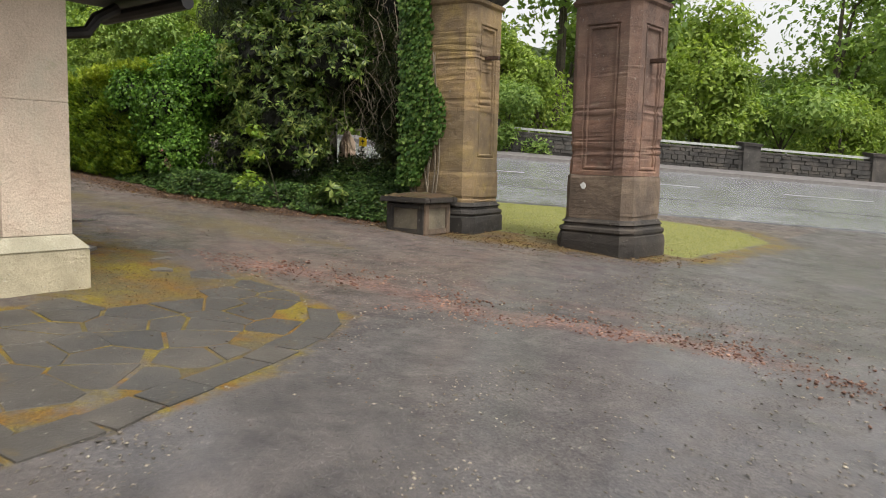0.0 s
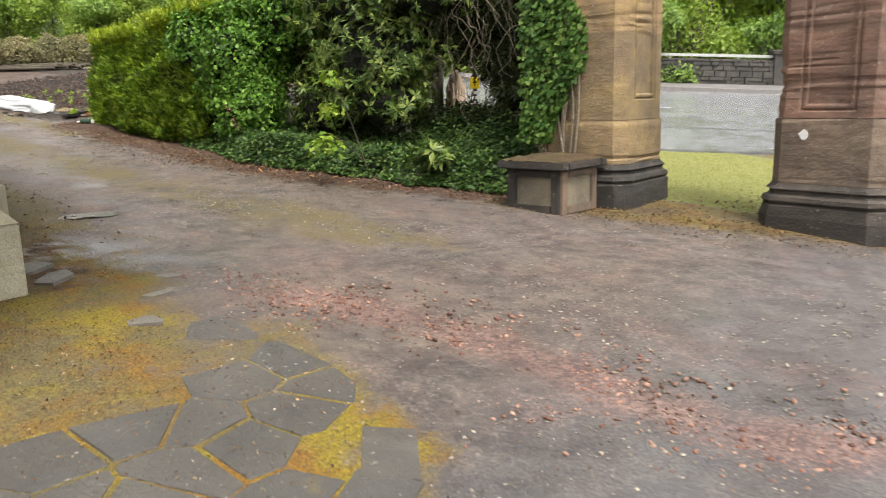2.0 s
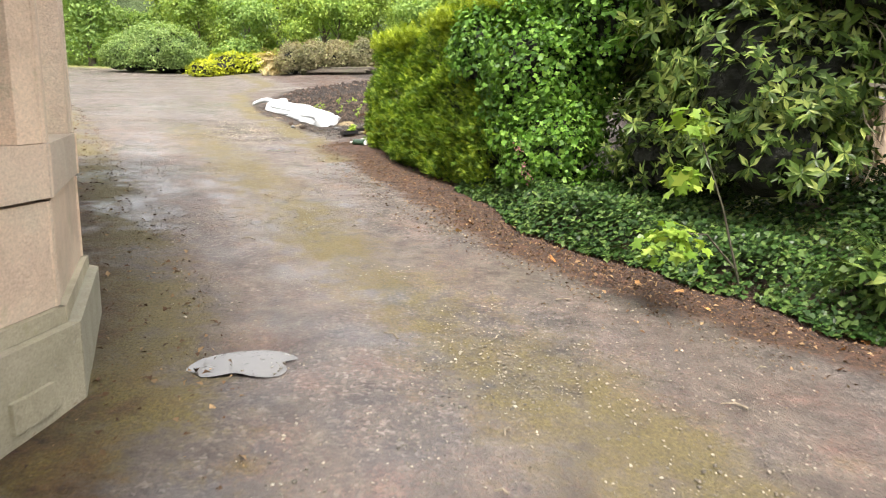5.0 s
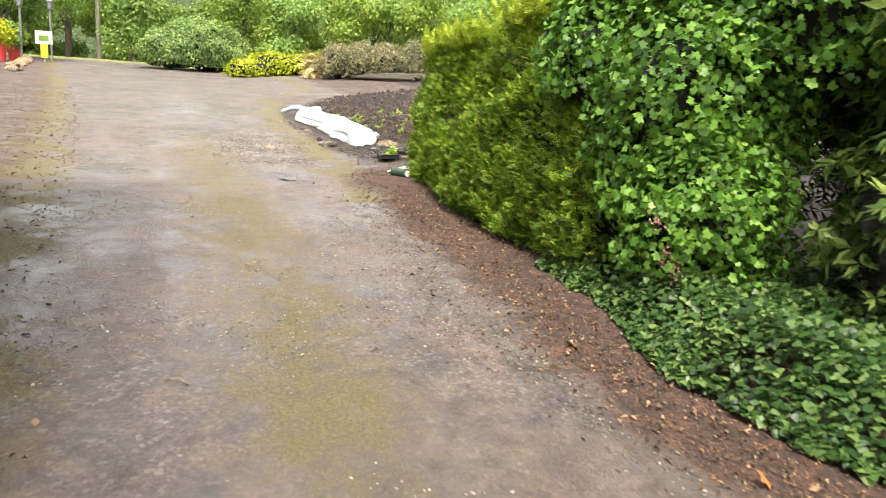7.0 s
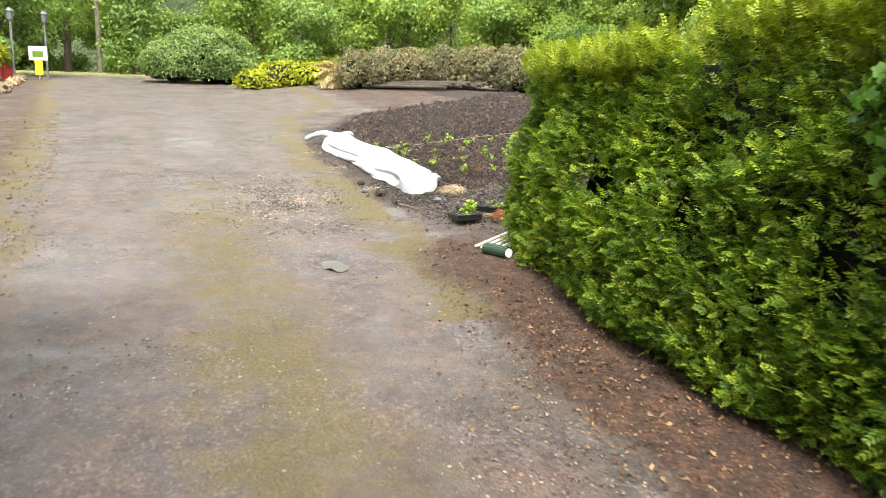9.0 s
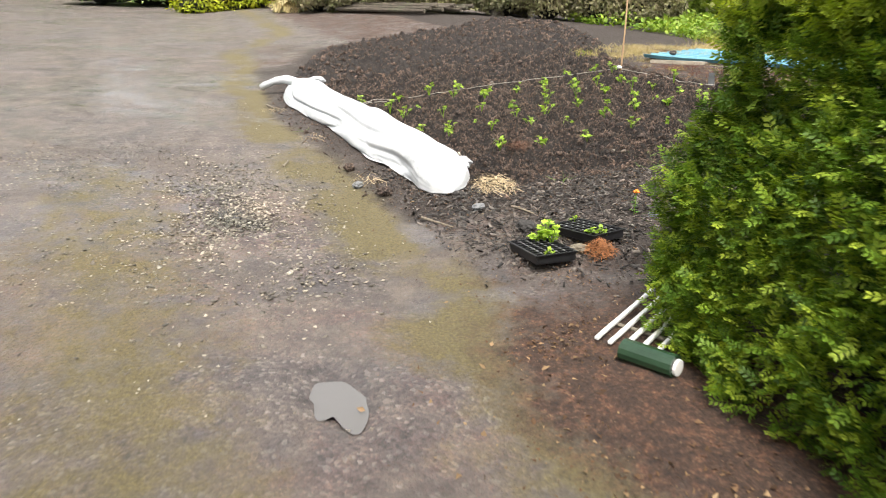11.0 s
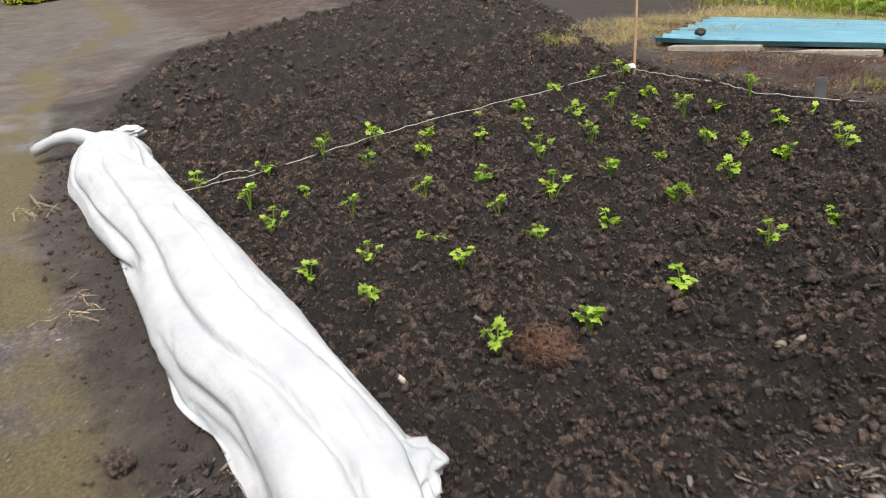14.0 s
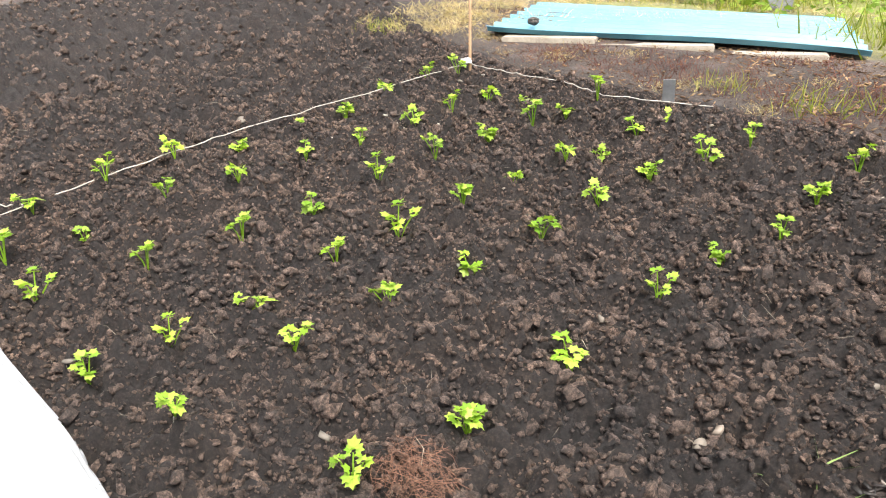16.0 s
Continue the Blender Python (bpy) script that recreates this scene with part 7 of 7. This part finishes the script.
y = drive_left(x) - np.abs(r.normal(0.0, 0.9, k)) + 0.25
strew("left_litter", "leaf litter beside the drive", "leaves", LEAF, x, y, (0.015, 0.05), DEAD_LEAF, 0.004, 0.5, 72)
big = thing("fallen_leaf_group", Matrix.Translation(gp(-10, 6.4)), "large orange sycamore leaves lying by the ivy", "leaves", kind="stuff")
k = 14
x = r.uniform(-13, -7.5, k)
y = drive_right(x) + r.uniform(0.0, 0.6, k)
under(scatter_mesh("leaf", *lobed_leaf(5, 0.4), np.stack([x, y, gz(x, y) + 0.02], 1), rand_frames(k, r, 0.5), r.uniform(0.05, 0.09, k), leaf_mat("orange_leaf", (0.22, 0.07, 0.02), (0.33, 0.14, 0.05), (0.42, 0.25, 0.12), 0.6, 0.1)), big)

k = 12000
x, y = r.uniform(-20.2, -16.4, k), r.uniform(5.9, 9.0, k)
ok = (y - drive_right(x) > r.uniform(-0.1, 0.8, k)) & (~in_poly(x, y, BED)) & (vnoise(x * 3, y * 3, 104) > r.uniform(0.1, 0.55, k))
strew("bed_litter", "brown and pale leaf scraps by the seed trays", "leaves", LEAF, x[ok], y[ok], (0.006, 0.022), DEAD_LEAF, 0.010, 0.5, 74)

# bark and slate chips before the bed
CHIP = (np.array([(-0.22, -0.7, 0), (0.24, -0.6, 0.02), (0.2, 0.7, 0.05), (-0.14, 0.6, 0), (-0.22, -0.7, -0.12), (0.24, -0.6, -0.1), (0.2, 0.7, -0.08), (-0.14, 0.6, -0.12)]), np.array([(0, 1, 2, 3), (0, 4, 5, 1), (1, 5, 6, 2), (2, 6, 7, 3), (3, 7, 4, 0)]))
k = 42000
x, y = r.uniform(-20.2, -16.9, k), r.uniform(6.3, 9.6, k)
ok = ((~in_poly(x, y, BED)) | (poly_dist(x, y, BED) < 0.15)) & (y - drive_right(x) > r.uniform(0.1, 0.9, k)) & (y < 9.8) & (x + r.normal(0, 0.25, k) < -17.75 - 0.5 * np.clip(7.0 - y, 0, 1))
kk = 12000
x2, y2 = r.uniform(-24.3, -17.8, kk), r.uniform(10.4, 12.3, kk)
ok2 = (~in_poly(x2, y2, BED)) & (vnoise(x2 * 2, y2 * 2, 97) > r.uniform(0.2, 0.7, kk))
strew("path_chips", "brown chips and leaf scraps before the boards", "bark chips", CHIP, x2[ok2], y2[ok2], (0.008, 0.036), DEAD_LEAF, 0.004, 0.35, 85)
strew("bark_chips", "dark bark and slate chips by the bed", "bark chips", CHIP, x[ok], y[ok], (0.006, 0.038), CHIPS, 0.008, 0.45, 80)
k = 16000
x, y = r.uniform(-25.5, -17.3, k), r.uniform(6.0, 8.2, k)
bd = poly_dist(x, y, BED) * np.where(in_poly(x, y, BED), -1, 1)
ok = (bd > -0.1) & (bd < r.exponential(0.22, k)) & (y > drive_right(x) - 0.1)
strew("spilt_soil", "crumbs of dark soil spilt beside the bed", "soil", CRUMB, x[ok], y[ok], (0.005, 0.022), CLOD, 0.002, 0.6, 86)
for i, (x, y, s) in enumerate(((-18.39, 6.86, 0.075), (-17.93, 6.98, 0.055), (-18.9, 6.75, 0.05), (-19.15, 6.6, 0.045), (-18.26, 7.8, 0.04), (-18.2, 7.65, 0.045), (-19.2, 6.73, 0.06), (-18.05, 8.0, 0.05), (-19.85, 6.15, 0.05))):
    st = part("loose_stone", lumpy_core((0, 0, 0), (s, s * 0.7, s * 0.5), 30 + i, 0.4), [DARK_STONE, PLANTER_STONE, SLATE][i % 3])
    st.matrix_world = Matrix.Translation(gp(x, y, s * 0.25)) @ Matrix.Rotation(i * 1.1, 4, "Z")
    tagged(st, "loose grey stone among bark chips", "stone", "loose stones by the bed")

# gravel of the drive
k = 90000
x = r.uniform(-24, -2.0, k)
y = drive_left(x) + r.uniform(0, 1, k) * (drive_right(x) - drive_left(x))
patch = vnoise(x * 0.8, y * 0.8, 88)
ok = patch > r.uniform(0.25, 0.75, k)
strew("gravel", "loose pebbles scattered on the drive", "gravel", FLAT_PEBBLE, x[ok], y[ok], (0.003, 0.013), PEBBLES, 0.0, 0.3, 81)
k = 4200
x = r.uniform(-7.0, -0.9, k)
y = 4.1 + (x + 6.3) * 0.21 + 0.12 * np.sin(x * 2.1) + r.normal(0, 0.26, k)
ok = vnoise(x * 3, y * 3, 89) > r.uniform(0.2, 0.7, k)
strew("pink_gravel", "streak of pink gravel across the drive", "gravel", lump_shape(15, 0.55), x[ok], y[ok], (0.006, 0.017), PINK_PEBBLES, 0.0, 0.3, 82)
k = 5200
x, y = r.normal(-19.35, 0.8, k), r.normal(5.2, 0.33, k)
ok = vnoise(x * 2.5, y * 2.5, 90) > r.uniform(0.15, 0.6, k)
strew("gravel_patch", "patch of pale mixed pebbles on the drive", "gravel", lump_shape(16, 0.4), x[ok], y[ok], (0.006, 0.019), PEBBLES, 0.0, 0.3, 83)
k = 15000
x, y = r.uniform(-4.6, -0.2, k), r.uniform(0.6, 8, k)
ok = (vnoise(x * 1.1, y * 1.1, 92) > r.uniform(0.2, 0.75, k)) & ~in_poly(x, y, PAVED)
x, y = x[ok], y[ok]
strew("yard_gravel", "scattered stones on the worn tarmac", "gravel", FLAT_PEBBLE, x, y, (0.004, 0.015), PEBBLES, 0.0, 0.3, 84)
for i in range(34):
    x = random.uniform(-22, -4)
    y = float(drive_left(x)) + random.uniform(0.3, 1) * float(drive_right(x) - drive_left(x))
    a, s = random.uniform(0, 6.3), random.uniform(0.04, 0.12)
    tw = part("fallen_twig", tube([gzf(x, y, 0.012), gzf(x + math.cos(a) * s * 0.5, y + math.sin(a) * s * 0.5, 0.02), gzf(x + math.cos(a + 0.3) * s, y + math.sin(a + 0.3) * s, 0.012)], 0.006, 5, 0.6), TWIG)
    tagged(tw, "short dark twig lying on the drive", "twig", "twigs on the drive")
for i, (x, y, s, a) in enumerate(((-18.9, 6.35, 0.3, 0.2), (-23.6, 5.95, 0.5, 0.15), (-20.6, 5.7, 0.2, 2.6), (-18.8, 6.95, 0.22, 0.1))):
    tw = part("stick", tube([gzf(x, y, 0.015), gzf(x + math.cos(a) * s * 0.5, y + math.sin(a) * s * 0.5, 0.03), gzf(x + math.cos(a + 0.2) * s, y + math.sin(a + 0.2) * s, 0.015)], 0.009, 6, 0.6), TWIG)
    tagged(tw, "thin brown stick beside the bed", "stick", "sticks by the bed")

# ---- puddles: still water in the hollows ----
WATER, wn2, wl2, wb = mat_base("puddle_water")
wb.inputs["Base Color"].default_value = (0.10, 0.095, 0.09, 1)
wb.inputs["Roughness"].default_value = 0.2
wb.inputs["IOR"].default_value = 1.6
bump(wn2, wl2, wb, noise_node(wn2, wl2, 14, 3, 0.5, worldcoord(wn2)), 0.25, 0.01)
for i, (cx, cy, rx, ry) in enumerate(PUDDLES):
    bm = bmesh.new()
    bmesh.ops.create_circle(bm, cap_ends=True, segments=48, radius=1.0)
    for v in bm.verts:
        q = 1.0 + 0.55 * noise.noise(Vector((v.co.x * 1.6 + i * 7, v.co.y * 1.6, 2)))
        v.co = Vector((cx + v.co.x * rx * q, cy + v.co.y * ry * q, float(gz(cx, cy)) - 0.018))
    tagged(part("puddle", bm, WATER), "shallow rain puddle reflecting the sky", "puddle", kind="structure")

# ---- far end of the drive ----
RED_POT = simple_mat("red_glazed_pot", (0.42, 0.03, 0.03), (0.55, 0.06, 0.05), 6, 0.35, 40, 0.1)


def flower_pot(x, y, h, mat_leaf, label):
    t = thing("plant_pot", Matrix.Translation(gp(x, y)), label, "plant pot", "red pots by the drive end")
    part("pot", tube([(0, 0, 0), (0, 0, h * 0.5), (0, 0, h)], h * 0.32, 16, 1.4), RED_POT, t)
    part("pot_rim", tube([(0, 0, h + 0.002), (0, 0, h + 0.06)], h * 0.48, 16), RED_POT, t)
    p, nn = shell_points(900, (0, 0, h + 0.45), (0.5, 0.5, 0.5), int(x * -10), 0.4)
    fo = foliage("foliage", TREE_CLUMP, p, nn, 0.16, mat_leaf, None, 3)
    fo.parent = t


flower_pot(-43.4, -3.35, 0.62, LIME, "tall red pot planted with a golden shrub")
flower_pot(-44.6, -3.1, 0.6, TREE_B, "tall red pot planted with a green shrub")
sign = thing("notice_board", Matrix.Translation(gp(-45.2, -2.05)), "white notice board with a yellow panel on a post", "sign")
part("post", tube([(0, 0, -0.1), (0, 0, 1.25)], 0.04, 8), WEATHERED_WOOD, sign)
part("board", box((0.042, -0.33, 0.75), (0.075, 0.33, 1.28), 0.006), WHITE_PAINT, sign, "white board")
part("yellow_panel", box((0.042, -0.14, 0.18), (0.07, 0.14, 0.74), 0.005), YELLOW, sign, "yellow panel")
part("picture_block", box((0.076, -0.2, 0.86), (0.079, 0.2, 1.1)), SHRUB, sign, "greenish picture on the board")
for x, y in ((-44.3, -2.75), (-46.5, -2.0)):
    t = thing("lantern_post", Matrix.Translation(gp(x, y)), "slim grey lantern post by the drive end", "lamp post", "lantern posts")
    part("post", tube([(0, 0, -0.1), (0, 0, 2.2)], 0.045, 8), SLATE, t)
    part("lantern", tube([(0, 0, 2.2), (0, 0, 2.25), (0, 0, 2.55)], 0.08, 6, 1.7), SLATE, t)
    part("lantern_cap", tube([(0, 0, 2.552), (0, 0, 2.68)], 0.17, 6, 0.2), SLATE, t)
pole = part("telegraph_pole", tube([gzf(-56, -1.2, -0.2), gzf(-56, -1.2, 8.5)], 0.14, 10, 0.75), WEATHERED_WOOD)
tagged(pole, "grey wooden telegraph pole among trees", "pole")
for i in range(16):
    x, y = -36.0 - i * 0.62, -1.35 - i * 0.09 + random.uniform(-0.1, 0.1)
    s = random.uniform(0.14, 0.28)
    st = part("edging_stone", lumpy_core((0, 0, 0), (s, s * 0.8, s * 0.7), 50 + i, 0.35), [PLANTER_STONE, BUFF_STONE][i % 2])
    st.matrix_world = Matrix.Translation(gp(x, y, s * 0.35)) @ Matrix.Rotation(i, 4, "Z")
    tagged(st, "rough stone edging a border", "stone", "edging stones")
for i, (x, y, s) in enumerate(((-19.9, 1.45, 0.2), (-20.2, 1.5, 0.17), (-20.05, 1.2, 0.22), (-19.7, 1.15, 0.15), (-20.0, 1.35, 0.16))):
    st = part("rubble_stone", lumpy_core((0, 0, 0), (s, s * 0.8, s * 0.65), 80 + i, 0.35), PLANTER_STONE)
    st.matrix_world = Matrix.Translation(gp(x, y, s * 0.4 + (0.2 if i == 4 else 0))) @ Matrix.Rotation(i, 4, "Z")
    tagged(st, "pale rubble stone heaped beside the drive", "stone", "rubble beside the drive")
for i in range(26):
    s = random.uniform(0.1, 0.24)
    a, d = random.uniform(0, 6.3), random.uniform(0, 0.8)
    x, y = -33.0 + math.cos(a) * d * 1.3, 13.2 + math.sin(a) * d * 0.8
    st = part("heap_stone", lumpy_core((0, 0, 0), (s, s * 0.8, s * 0.6), 120 + i, 0.35), [DARK_STONE, PLANTER_STONE, SLATE][i % 3])
    st.matrix_world = Matrix.Translation(gp(x, y, s * 0.3 + max(0, 0.75 - d) * 0.35)) @ Matrix.Rotation(i, 4, "Z")
    tagged(st, "grey stone in a heap beyond the bed", "stone", "stone heap")
for i in range(9):
    a = Vector(gzf(-36.2 + i * 0.07, 9.6 + i * 0.16, 0.12 + 0.05 * (i % 3)))
    b = Vector(gzf(-32.8 + i * 0.05, 11.0 + i * 0.14, 0.12 + 0.05 * (i % 3)))
    tw = part("timber_length", tube([a, (a + b) / 2, b], 0.06, 7, 0.8), BARK)
    tagged(tw, "long grey timber lying before the hedge", "timber", "timber stack")

# ---- wooded rise in the distance ----
FAR_WOOD = simple_mat("distant_woodland", (0.025, 0.045, 0.016), (0.075, 0.11, 0.04), 0.35, 0.95, 0.8, 1.0, bdist=1.5)
bm = bmesh.new()
cols = 160
rows_ = []
for i in range(cols + 1):
    a = math.tau * i / cols
    x, y = -20 + math.cos(a) * 135, 10 + math.sin(a) * 135
    h = 15 + 8 * max(0.0, -math.cos(a)) + 7 * noise.noise(Vector((math.cos(a) * 3, math.sin(a) * 3, 0))) + 2.2 * noise.noise(Vector((math.cos(a) * 22, math.sin(a) * 22, 5)))
    g = float(gz(x, y))
    rows_.append([bm.verts.new((x - math.cos(a) * 6 * (1 - q), y - math.sin(a) * 6 * (1 - q), g - 1 + (h + 1) * q)) for q in (0, 0.35, 0.7, 1.0)])
for p, q in zip(rows_, rows_[1:]):
    for k in range(3):
        bm.faces.new((p[k], q[k], q[k + 1], p[k + 1]))
tagged(part("backdrop", bm, FAR_WOOD, smooth=True), "distant wooded rise behind the trees", "backdrop", kind="structure")
